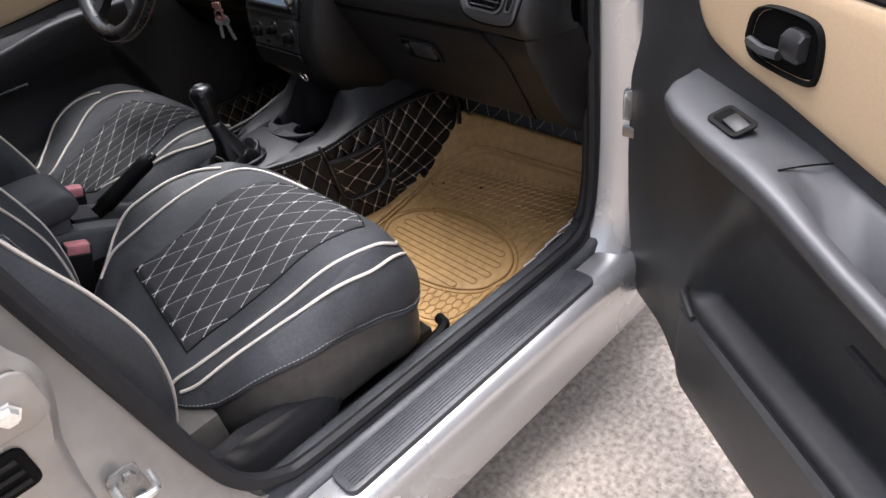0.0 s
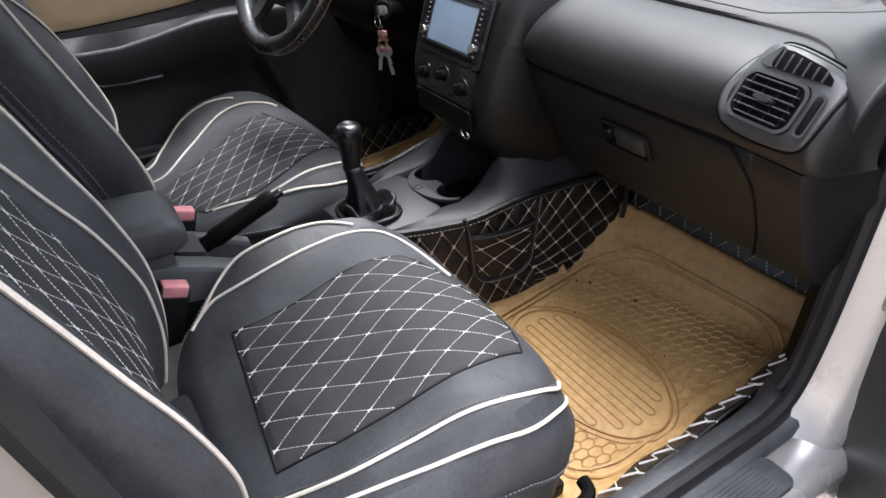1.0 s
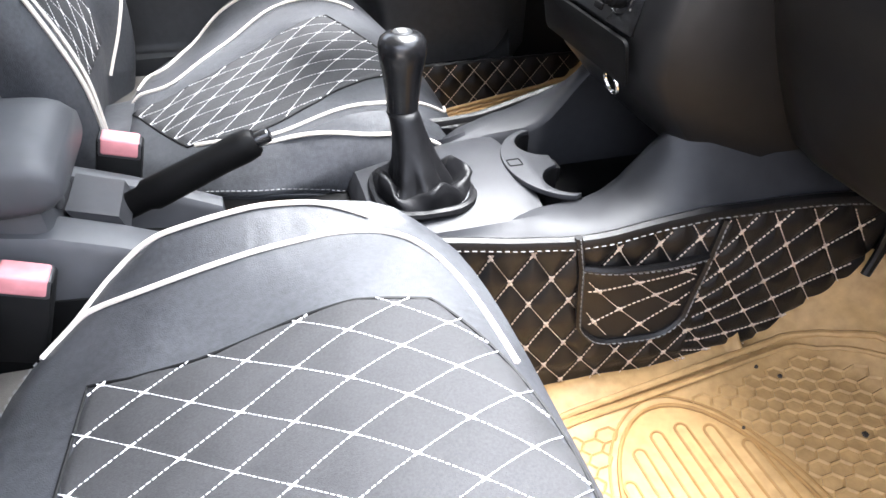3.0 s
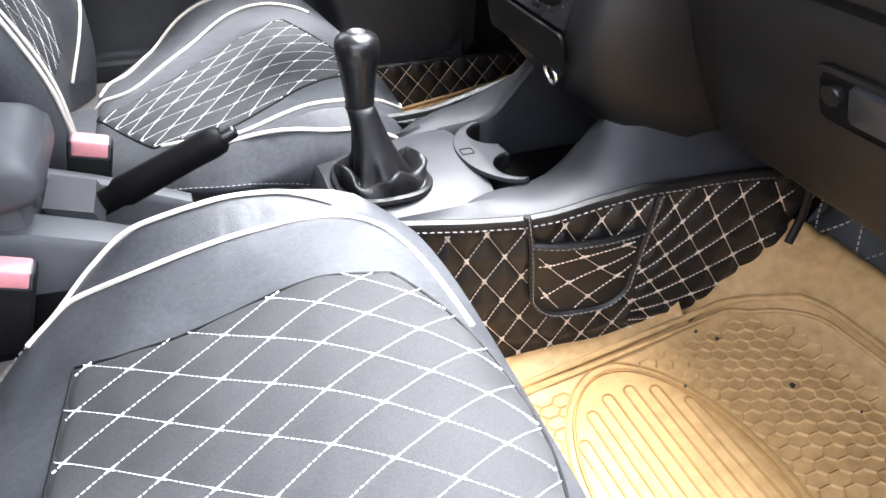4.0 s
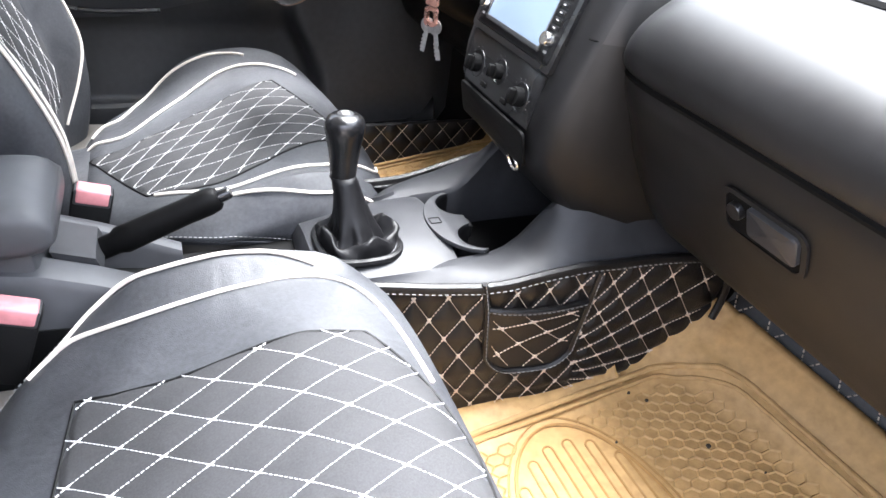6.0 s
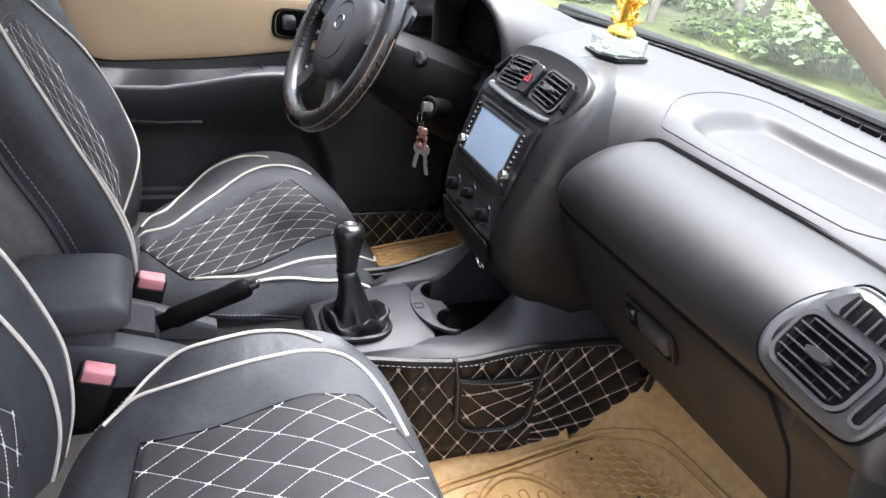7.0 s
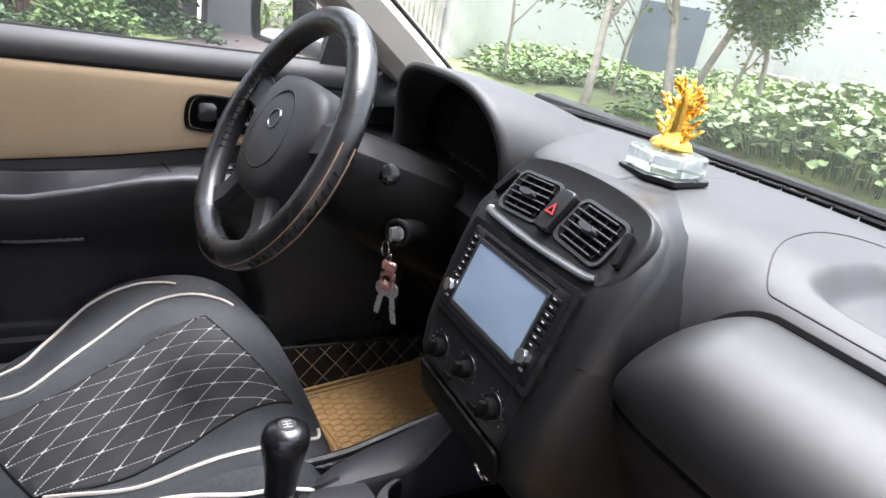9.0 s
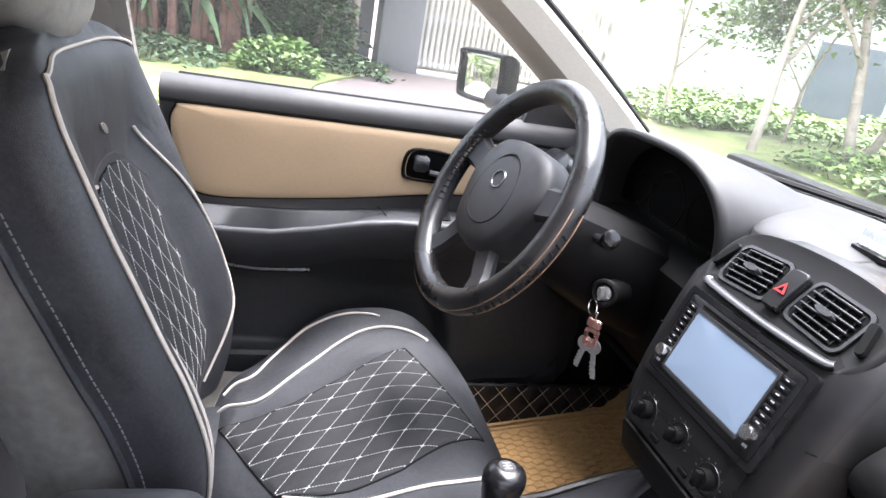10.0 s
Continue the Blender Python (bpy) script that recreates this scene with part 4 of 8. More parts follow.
# ---- quilted tunnel side and carpet ----
# the liner's diamonds stretch where it was pulled over the tunnel: place = sum of terms in row and column
REAR_DIAMONDS = ((0.02401, 0.49805), (0.02535, -0.04061), (0.02206, 0.04011), (-0.00032, -0.00064), (-0.00003, 0.00107), (0.0005, -0.00019))
FRONT_DIAMONDS = ((0.34056, 0.47147), (0.01489, -0.02058), (0.02496, 0.03275), (0.00333, -0.00531), (0.00089, -0.001), (0.00025, 0.00125))
POCKET_DIAMONDS = ((0.1962, 0.44435), (0.03162, -0.02903), (0.04217, 0.01594), (-0.00384, 0.0054), (0.0012, -0.0002), (0.00588, -0.00317))


def diamond_at(k, r, c):
    t = (1, r, c, r * c, r * r, c * c)
    return sum(a * b[0] for a, b in zip(t, k)), sum(a * b[1] for a, b in zip(t, k))


def diamond_of(k, x, z):
    """Row and column of a place, by a few steps towards it."""
    r, c = 0.0, 0.0
    for _ in range(6):
        px, pz = diamond_at(k, r, c)
        a, b = k[1][0] + k[3][0] * c + 2 * k[4][0] * r, k[2][0] + k[3][0] * r + 2 * k[5][0] * c
        d, e = k[1][1] + k[3][1] * c + 2 * k[4][1] * r, k[2][1] + k[3][1] * r + 2 * k[5][1] * c
        det = a * e - b * d
        if abs(det) < 2e-4:
            break
        r = clamp(r + ((x - px) * e - (z - pz) * b) / det, -12, 16)
        c = clamp(c + ((z - pz) * a - (x - px) * d) / det, -12, 16)
    return r, c


def diamond_stitches(bm, k, inside, spot, nrm, thin=0.0010, star=0.0032):
    """Rows of stitches along the diamonds and a crossed knot at each corner."""
    for way in (0, 1):
        for line in range(-9, 14):
            run = []
            for i in range(231):
                w = -9 + 0.1 * i
                x, z = diamond_at(k, line, w) if way == 0 else diamond_at(k, w, line)
                r, c = diamond_of(k, x, z) if inside(x, z) else (99, 99)
                if abs((r if way == 0 else c) - line) < 0.05 and abs((c if way == 0 else r) - w) < 0.05:
                    run.append(spot(x, z))
                else:
                    if len(run) > 1:
                        dashes(bm, run, [nrm] * len(run), length=0.0036, gap=0.0022, width=thin)
                    run = []
            if len(run) > 1:
                dashes(bm, run, [nrm] * len(run), length=0.0036, gap=0.0022, width=thin)
    for i in range(-9, 14):
        for j in range(-9, 14):
            x, z = diamond_at(k, i, j)
            if not inside(x, z):
                continue
            r, c = diamond_of(k, x, z)
            if abs(r - i) > 0.05 or abs(c - j) > 0.05:
                continue
            for way in (0, 1):
                a = diamond_at(k, i - 0.1 * (1 - way), j - 0.1 * way)
                b = diamond_at(k, i + 0.1 * (1 - way), j + 0.1 * way)
                p, q = spot(*a), spot(*b)
                dashes(bm, [p, q], [nrm], length=(q - p).length, gap=0.02, width=star, height=0.0014)


def tunnel_side(sgn, name, label):
    pan = thing(name, (0.28, sgn * 0.17, 0.29), label, "floor liner")
    y_at = lambda x: -sgn * panel_y(x)
    def bottom(x):
        return curve_at([(-0.06, 0.27), (0.15, 0.275), (0.45, 0.29), (0.56, 0.33)], x)
    def surf(x, z, raised=1.0):
        s, t = diamond_of(REAR_DIAMONDS if x < 0.335 else FRONT_DIAMONDS, x, z)
        p = min(abs(math.sin(math.pi * s)), abs(math.sin(math.pi * t))) ** 0.6
        h = (z - 0.29) / 0.24
        y = y_at(x) + sgn * (0.006 * (1 - ease(0.0, 0.55, h)) + 0.0065 * p * raised * ease(0.300, 0.325, z + 0.1 * max(0, 0.15 - x)))
        return Vector((x, y, z))
    bm = bmesh.new()
    sheet(bm, lambda u, v: surf(-0.05 + 0.62 * u, bottom(-0.05 + 0.62 * u) + (panel_top(-0.05 + 0.62 * u) - 0.004 - bottom(-0.05 + 0.62 * u)) * v), 200, 100, 0.012, (0, sgn, 0))
    body = part("quilted_side", bm, CARPET, pan, sharp=3)
    bm = bmesh.new()
    nrm = (0, sgn, 0)
    def inside(x, z):
        return -0.04 < x < 0.555 and bottom(x) + 0.012 < z < panel_top(x) - 0.014
    spot = lambda x, z: surf(x, z, 0) + Vector((0, sgn * 0.0030, 0))
    diamond_stitches(bm, REAR_DIAMONDS, lambda x, z: x < 0.337 and inside(x, z), spot, nrm)
    diamond_stitches(bm, FRONT_DIAMONDS, lambda x, z: x > 0.335 and inside(x, z), spot, nrm)
    part("beige_stitching", bm, BROWN_THREAD, body, kind="stuff")
    # bound edge along the top with its stitches
    bm = bmesh.new()
    tube(bm, [(x, y_at(x) + sgn * 0.003, panel_top(x) - 0.003) for x in [-0.05 + 0.02 * i for i in range(31)]], 0.0075, 8, flat=1.2)
    tube(bm, [(0.562 + 0.012 * math.sin(t * 3), y_at(0.56) + sgn * (0.006 + 0.012 * t), 0.535 - 0.115 * t) for t in [i / 8 for i in range(9)]], 0.006, 8)
    part("bound_edge", bm, CARPET, pan)
    bm = bmesh.new()
    pts = [(x, y_at(x) + sgn * 0.0105, panel_top(x) - 0.006) for x in [-0.05 + 0.01 * i for i in range(61)]]
    dashes(bm, pts, [nrm] * 61, length=0.0050, gap=0.004, width=0.0009)
    part("edge_stitching", bm, GREY_THREAD, pan)
    # pocket
    if sgn < 0:
        def pk(u, v):
            x = 0.174 + 0.158 * u + (0.010 * (1 - v)) * (1 - 2 * u)
            z0 = 0.358 + 0.03 * (2 * u - 1) ** 4 - 0.002 * u
            z = z0 + (0.478 - 0.004 * (1 - (2 * u - 1) ** 2) - z0) * v
            p = surf(x, z, 0.0)
            return p + Vector((0, sgn * (0.006 + 0.006 * v * (1 - (2 * u - 1) ** 2)), 0))
        bm = bmesh.new()
        sheet(bm, pk, 40, 28, 0.003, (0, sgn, 0))
        pocket = part("pocket", bm, CARPET, pan, "stitched pocket on the tunnel side", sharp=3)
        bm = bmesh.new()
        rim = [pk(0, 1 - i / 10) for i in range(11)] + [pk(i / 20, 0) for i in range(1, 21)] + [pk(1, i / 10) for i in range(1, 11)]
        rim = [surf(0.164, 0.523, 0) + Vector((0, sgn * 0.006, 0))] + rim + [surf(0.335, 0.530, 0) + Vector((0, sgn * 0.006, 0))]
        tube(bm, [p + Vector((0, sgn * 0.001, 0)) for p in rim], 0.0052, 6, flat=0.8)
        tube(bm, [pk(i / 20, 1) for i in range(21)], 0.0045, 6)
        part("pocket_binding", bm, CARPET, pocket)
        bm = bmesh.new()
        off = Vector((0, sgn * 0.0062, 0))
        dashes(bm, [p + off for p in rim], [nrm] * len(rim), length=0.0045, gap=0.003, width=0.0011)
        pts = [pk(i / 30, 0.965) + Vector((0, sgn * 0.003, 0)) for i in range(31)]
        dashes(bm, pts, [nrm] * 31, length=0.0045, gap=0.003, width=0.0011)
        part("pocket_stitching", bm, GREY_THREAD, pocket)
        bm = bmesh.new()
        def in_pocket(x, z):
            u = (x - 0.174) / 0.158
            return 0.05 < u < 0.95 and 0.368 + 0.03 * (2 * u - 1) ** 4 < z < 0.470
        diamond_stitches(bm, POCKET_DIAMONDS, in_pocket, lambda x, z: pk((x - 0.174) / 0.158, (z - 0.360) / 0.118) + Vector((0, sgn * 0.0015, 0)), nrm)
        part("beige_stitching", bm, BROWN_THREAD, pocket, kind="stuff")
    return pan


def side_liner(y, label):
    """Quilted leather along the foot of the closed door."""
    ob = thing("sill_liner", (0.25, y, 0.26), label, "floor liner")
    def at(x, h):
        p = abs(math.sin(math.pi * (x / 0.055 - h / 0.06))) * abs(math.sin(math.pi * (x / 0.055 + h / 0.06)))
        return Vector((x, y - 0.006 * p - 0.02 * (1 - h / 0.2), 0.255 + h))
    bm = bmesh.new()
    sheet(bm, lambda u, v: at(-0.25 + 0.95 * u, 0.14 * v), 160, 30, 0.008, (0, -1, 0))
    part("liner", bm, CARPET, ob, sharp=3)
    bm = bmesh.new()
    for k in range(-12, 26):
        for w in (-1, 1):
            run = []
            for i in range(28):
                h = 0.005 * i
                x = 0.055 * (k + w * h / 0.06)
                if -0.24 < x < 0.69:
                    run.append(at(x, h) + Vector((0, -0.0025, 0)))
            if len(run) > 2:
                dashes(bm, run, [(0, -1, 0)] * len(run), length=0.004, gap=0.0025, width=0.0013)
    part("beige_stitching", bm, BROWN_THREAD, ob, kind="stuff")


side_liner(0.652, "dark quilted leather liner along the driver's door sill")
tunnel_side(-1, "tunnel_liner", "dark brown quilted leather tunnel liner with beige diamond stitching")
tunnel_side(1, "tunnel_liner", "dark brown quilted leather tunnel liner on the driver's side")


# ---- floor, mats, sill and pillars ----
FLOOR = [(-1.7, 0.27), (-0.6, 0.265), (-0.1, 0.248), (0.1, 0.252), (0.2, 0.261), (0.48, 0.303), (0.56, 0.325), (0.62, 0.375), (0.68, 0.46), (0.74, 0.58), (0.78, 0.70)]


def floor_z(x):
    return curve_at(FLOOR, x)


def slant(p):
    """The passenger's toe board stands askew: nearer at the tunnel, farther and lower at the sill."""
    if p.y >= -0.1:
        return p
    k, w = ease(0.1, 0.2, -p.y), max(0.0, -p.y - 0.2)
    return Vector((p.x + ease(0.3, 0.6, p.x) * (-0.07 * k + 0.29 * w), p.y, p.z - ease(0.45, 0.655, p.x) * 0.185 * w))


bm = bmesh.new()
sheet(bm, lambda u, v: slant(Vector((-1.7 + 2.48 * u, -0.74 + 1.48 * v, floor_z(-1.7 + 2.48 * u) - 0.004))), 60, 30, 0.02, (0, 0, 1))
solid("floor", bm, CARPET, "black quilted leather floor of the car", "floor")

# tunnel core under the console
bm = bmesh.new()
loft(bm, [[(x, -0.12, 0.24), (x, -0.115, 0.40), (x, -0.09, 0.44), (x, 0.09, 0.44), (x, 0.115, 0.40), (x, 0.12, 0.24)] for x in (-1.6, -0.2, 0.3, 0.75)])
solid("floor_tunnel", bm, CARPET, "dark carpeted transmission tunnel", "floor")


def liner_edge(sgn):
    """Loose white thread ends where the floor liner meets the sill."""
    ob = thing("liner_edge", (0.25, sgn * 0.672, 0.27), "edge of the quilted floor liner with loose white thread ends", "floor liner")
    bm = bmesh.new()
    def f(u, v):
        x = -0.10 + 0.68 * u
        return (x, sgn * (0.640 + 0.045 * v), floor_z(x) + 0.012 + 0.055 * v + 0.004 * math.sin(x * 40))
    sheet(bm, f, 60, 6, 0.006)
    part("liner", bm, CARPET, ob, sharp=3)
    bm = bmesh.new()
    rnd = random.Random(9)
    for i in range(17):
        x = -0.09 + 0.04 * i + rnd.uniform(-0.006, 0.006)
        z = floor_z(x) + 0.04
        for dx in (-0.022, 0.022):
            a = Vector((x + dx * rnd.uniform(0.6, 1.1), sgn * 0.648, z - 0.008 + rnd.uniform(0, 0.006)))
            b = Vector((x, sgn * 0.668, z + 0.018))
            dashes(bm, [a, b], [(0, -sgn * 0.5, 0.8)], length=(b - a).length * 0.95, gap=0.01, width=0.0024, height=0.003)
        a = Vector((x, sgn * 0.668, z + 0.016))
        b = a + Vector((rnd.uniform(-0.008, 0.008), sgn * 0.016, 0.014))
        dashes(bm, [a, b], [(0, -sgn * 0.5, 0.8)], length=(b - a).length * 0.95, gap=0.01, width=0.0034, height=0.003)
    part("loose_threads", bm, THREAD, ob, kind="stuff")


liner_edge(-1)


def build_mat(sgn, label):
    mat_ob = thing("floor_mat", (0.34, sgn * 0.42, 0.27), label, "floor mat", "rubber floor mats")
    X0, X1, Y0, Y1 = 0.02, 0.655, 0.172, 0.662
    def z_at(x, y):
        e = min(x - X0, X1 - x, y - Y0, Y1 - y)
        rim = (0.018 if y - Y0 > 0.06 else 0.013) * ease(0.055, 0.0, e) + 0.006 * math.exp(-((e - 0.052) / 0.008) ** 2)
        rim -= 0.007 * math.exp(-((X1 - x - 0.027) / 0.009) ** 2) * ease(0.02, 0.06, min(y - Y0, Y1 - y))
        fold = (0.024 * math.exp(-(((x - 0.448) / 0.012) ** 2)) - 0.010 * math.exp(-(((x - 0.474) / 0.012) ** 2)) + 0.014 * ease(0.49, 0.56, x)) * ease(0.06, 0.0, y - Y0)
        wav = 0.005 * math.sin(x * 33 + 1) * ease(0.05, 0.0, y - Y0)
        return floor_z(x) + 0.010 + rim + fold + wav
    def at(x, y, up=0.0):
        return slant(Vector((x, sgn * y, z_at(x, y) + up)))
    bm = bmesh.new()
    def f(u, v):
        x = X0 + (X1 - X0) * u
        y = Y0 + (Y1 - Y0) * v
        c = 0.05
        cx, cy = (c - min(x - X0, X1 - x, c)), (c - min(y - Y0, Y1 - y, c))
        pull = math.hypot(cx, cy) - c
        if pull > 0 and cx > 0 and cy > 0:
            k = c / math.hypot(cx, cy)
            x += (cx * (1 - k)) * (1 if x < 0.3 else -1)
            y += (cy * (1 - k)) * (1 if y < 0.4 else -1)
        y += 0.012 * math.exp(-((x - 0.458) / 0.010) ** 2) * (1 - v) ** 8 + (0.006 * math.sin(x * 26) - 0.012 * ease(0.44, 0.40, x)) * (1 - v) ** 8
        return at(x, y)
    sheet(bm, f, 96, 74, 0.006, (0, 0, 1))
    body = part("mat_body", bm, MAT_TAN, mat_ob, sharp=3)
    OX, OY, OA, OB = (0.272 if sgn < 0 else 0.135), 0.425, 0.106, 0.190
    # honeycomb relief
    bm = bmesh.new()
    h = 0.0150
    def rib(a, b, w=0.0019, up=0.0028):
        pa, pb = at(*a), at(*b)
        d = (pb - pa)
        if d.length < 1e-6:
            return
        side = d.cross(Vector((0, 0, 1))).normalized() * w
        z = Vector((0, 0, up))
        vs = [bm.verts.new(p) for p in (pa - side, pa + z, pa + side, pb - side, pb + z, pb + side)]
        bm.faces.new((vs[0], vs[1], vs[4], vs[3]))
        bm.faces.new((vs[1], vs[2], vs[5], vs[4]))
    def ok(p):
        x, y = p
        r = ((x - OX) / (OA + 0.006)) ** 2 + ((y - OY) / (OB + 0.006)) ** 2
        e = min(x - 0.095, 0.596 - x, y - 0.226, 0.610 - y)
        corner = math.hypot(max(0, x - 0.502), max(0, 0.322 - y, y - 0.516)) < 0.090
        return e > 0 and r > 1 and corner
    for i in range(-2, 34):
        for j in range(-2, 36):
            cx = 0.09 + 1.5 * h * i
            cy = 0.22 + math.sqrt(3) * h * 0.74 * (j + 0.5 * (i % 2))
            pts = [(cx + h * math.cos(radians(60 * k)), cy + h * 0.74 * math.sin(radians(60 * k))) for k in range(6)]
            for k in range(3):
                a, b = pts[k], pts[k + 1]
                if ok(a) and ok(b):
                    rib(a, b)
    part("honeycomb_relief", bm, MAT_TAN, body, kind="stuff")
    # frame line and heel pad
    bm = bmesh.new()
    tube(bm, [at(x, y, 0.001) for x, y in rounded(0.515, 0.392, 0.095, 10, 0.343, 0.419)], 0.0034, 6, closed=True)
    tube(bm, [at(x, y, 0.001) for x, y in rounded(0.545, 0.422, 0.105, 10, 0.343, 0.419)], 0.0048, 8, closed=True)
    part("frame_ridge", bm, MAT_TAN, body)
    bm = bmesh.new()
    sheet(bm, lambda u, v: at(OX + OA * u * math.cos(2 * math.pi * v), OY + OB * u * math.sin(2 * math.pi * v), 0.003 * ease(1.0, 0.97, u)), 10, 48)
    bmesh.ops.remove_doubles(bm, verts=bm.verts, dist=0.0002)
    pad = part("heel_pad", bm, MAT_TAN, body)
    # rim cords in darker tan, shade put into the colour
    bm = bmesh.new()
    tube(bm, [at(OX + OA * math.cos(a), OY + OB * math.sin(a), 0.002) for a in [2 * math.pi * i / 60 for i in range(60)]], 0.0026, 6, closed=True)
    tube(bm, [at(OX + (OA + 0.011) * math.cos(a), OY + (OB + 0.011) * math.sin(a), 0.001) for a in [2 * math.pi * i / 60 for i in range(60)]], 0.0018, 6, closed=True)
    part("pad_rim", bm, MAT_SHADE, pad)
    # grooves are raised cords; darker tan paints their shade
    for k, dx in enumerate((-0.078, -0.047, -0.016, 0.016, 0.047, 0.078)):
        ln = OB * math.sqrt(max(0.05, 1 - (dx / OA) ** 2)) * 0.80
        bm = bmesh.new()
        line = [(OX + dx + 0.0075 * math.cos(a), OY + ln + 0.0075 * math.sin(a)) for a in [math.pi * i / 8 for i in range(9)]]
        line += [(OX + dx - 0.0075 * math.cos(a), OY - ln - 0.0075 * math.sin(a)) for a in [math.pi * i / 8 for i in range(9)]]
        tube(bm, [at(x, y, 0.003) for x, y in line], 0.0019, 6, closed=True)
        part("pad_groove", bm, MAT_SHADE, pad)
    bm = bmesh.new()
    rnd = random.Random(3)
    for x, y, r in ((0.492, 0.357, 0.0042), (0.473, 0.254, 0.0028), (0.452, 0.232, 0.0026), (0.36, 0.30, 0.0018), (0.145, 0.215, 0.002), (0.40, 0.50, 0.0016), (0.53, 0.42, 0.0015)):
        p = at(x, y, 0.001)
        plate(bm, [(r * rnd.uniform(0.7, 1.2) * math.cos(a), r * rnd.uniform(0.7, 1.2) * math.sin(a)) for a in [2 * math.pi * i / 8 for i in range(8)]], 0.0022, Matrix.Translation(p))
    part("grit", bm, DIRT, body, kind="stuff")
    return mat_ob


build_mat(-1, "tan rubber floor mat with honeycomb relief in the passenger's footwell")
build_mat(1, "tan rubber floor mat with honeycomb relief in the driver's footwell")

# toe board liner: quilted leather above the mat
def toe_liner(sgn):
    ob = thing("toe_board_liner", (0.66, sgn * 0.42, 0.42), "black quilted leather liner behind the floor mat", "floor liner")
    bm = bmesh.new()
    fn = lambda x, y: slant(Vector((x, sgn * y, floor_z(x) + 0.003)))
    sheet(bm, lambda u, v: fn(0.622 + 0.148 * u, 0.16 + 0.54 * v), 12, 20, 0.008, (0, 0, 1))
    part("liner", bm, CARPET, ob)
    bm = bmesh.new()
    for k in range(-5, 15):
        for w in (1, -1):
            run = []
            for i in range(18):
                x = 0.624 + 0.0085 * i
                y = 0.16 + 0.058 * k + w * (x - 0.60) * 0.95
                if 0.17 < y < 0.69:
                    run.append(fn(x, y) + Vector((-0.001, 0, 0.001)))
            if len(run) > 2:
                dashes(bm, run, [(-0.8, 0, 0.6)] * len(run), length=0.005, gap=0.003, width=0.0022)
    part("beige_stitching", bm, BROWN_THREAD, ob, kind="stuff")


toe_liner(-1)
toe_liner(1)


def build_sill(sgn):
    ob = thing("door_sill", (0.0, sgn * 0.77, 0.17), "silver door sill with scuffed dark trim and ribbed step plate", "door sill", kind="structure")
    sec = [(0.655, 0.262), (0.668, 0.30), (0.690, 0.352), (0.700, 0.374), (0.712, 0.384), (0.735, 0.384), (0.748, 0.376), (0.752, 0.366), (0.764, 0.364), (0.770, 0.358), (0.770, 0.26)]
    bm = bmesh.new()
    rings = []
    for x, up in ((-0.50, 0.03), (-0.42, 0.004), (-0.36, 0.0), (0.30, 0.0), (0.36, 0.004), (0.40, 0.02), (0.43, 0.06)):
        rings.append([(x, sgn * y, z + (up if z > 0.3 else 0)) for y, z in sec])
    loft(bm, rings)
    part("sill_trim", bm, SILL if sgn < 0 else DASH_DARK, ob, "dark plastic sill trim")
    sec = [(0.765, 0.20), (0.768, 0.352), (0.776, 0.357), (0.815, 0.355), (0.831, 0.353), (0.839, 0.347), (0.845, 0.336), (0.847, 0.318), (0.844, 0.300), (0.850, 0.285), (0.850, 0.20), (0.835, 0.17)]
    bm = bmesh.new()
    loft(bm, [[(x, sgn * y, z) for y, z in sec] for x in (-0.62, -0.3, 0.0, 0.3, 0.46)])
    part("sill_panel", bm, SILVER, ob, "silver painted sill panel")
    bm = bmesh.new()
    slab(bm, [(x, sgn * y) for x, y in rounded(0.60, 0.058, 0.016, 4, 0.002, 0.797)], "z", 0.352, 0.366, 0.003)
    step = part("step_plate", bm, SILL, ob, "black ribbed step plate")
    for k in range(8):
        bm = bmesh.new()
        y = 0.775 + 0.0058 * k
        tube(bm, [(-0.285, sgn * y, 0.366), (0.265, sgn * y, 0.366)], 0.0016, 6)
        part("rib", bm, SILL, step)
    return ob


build_sill(-1)
build_sill(1)


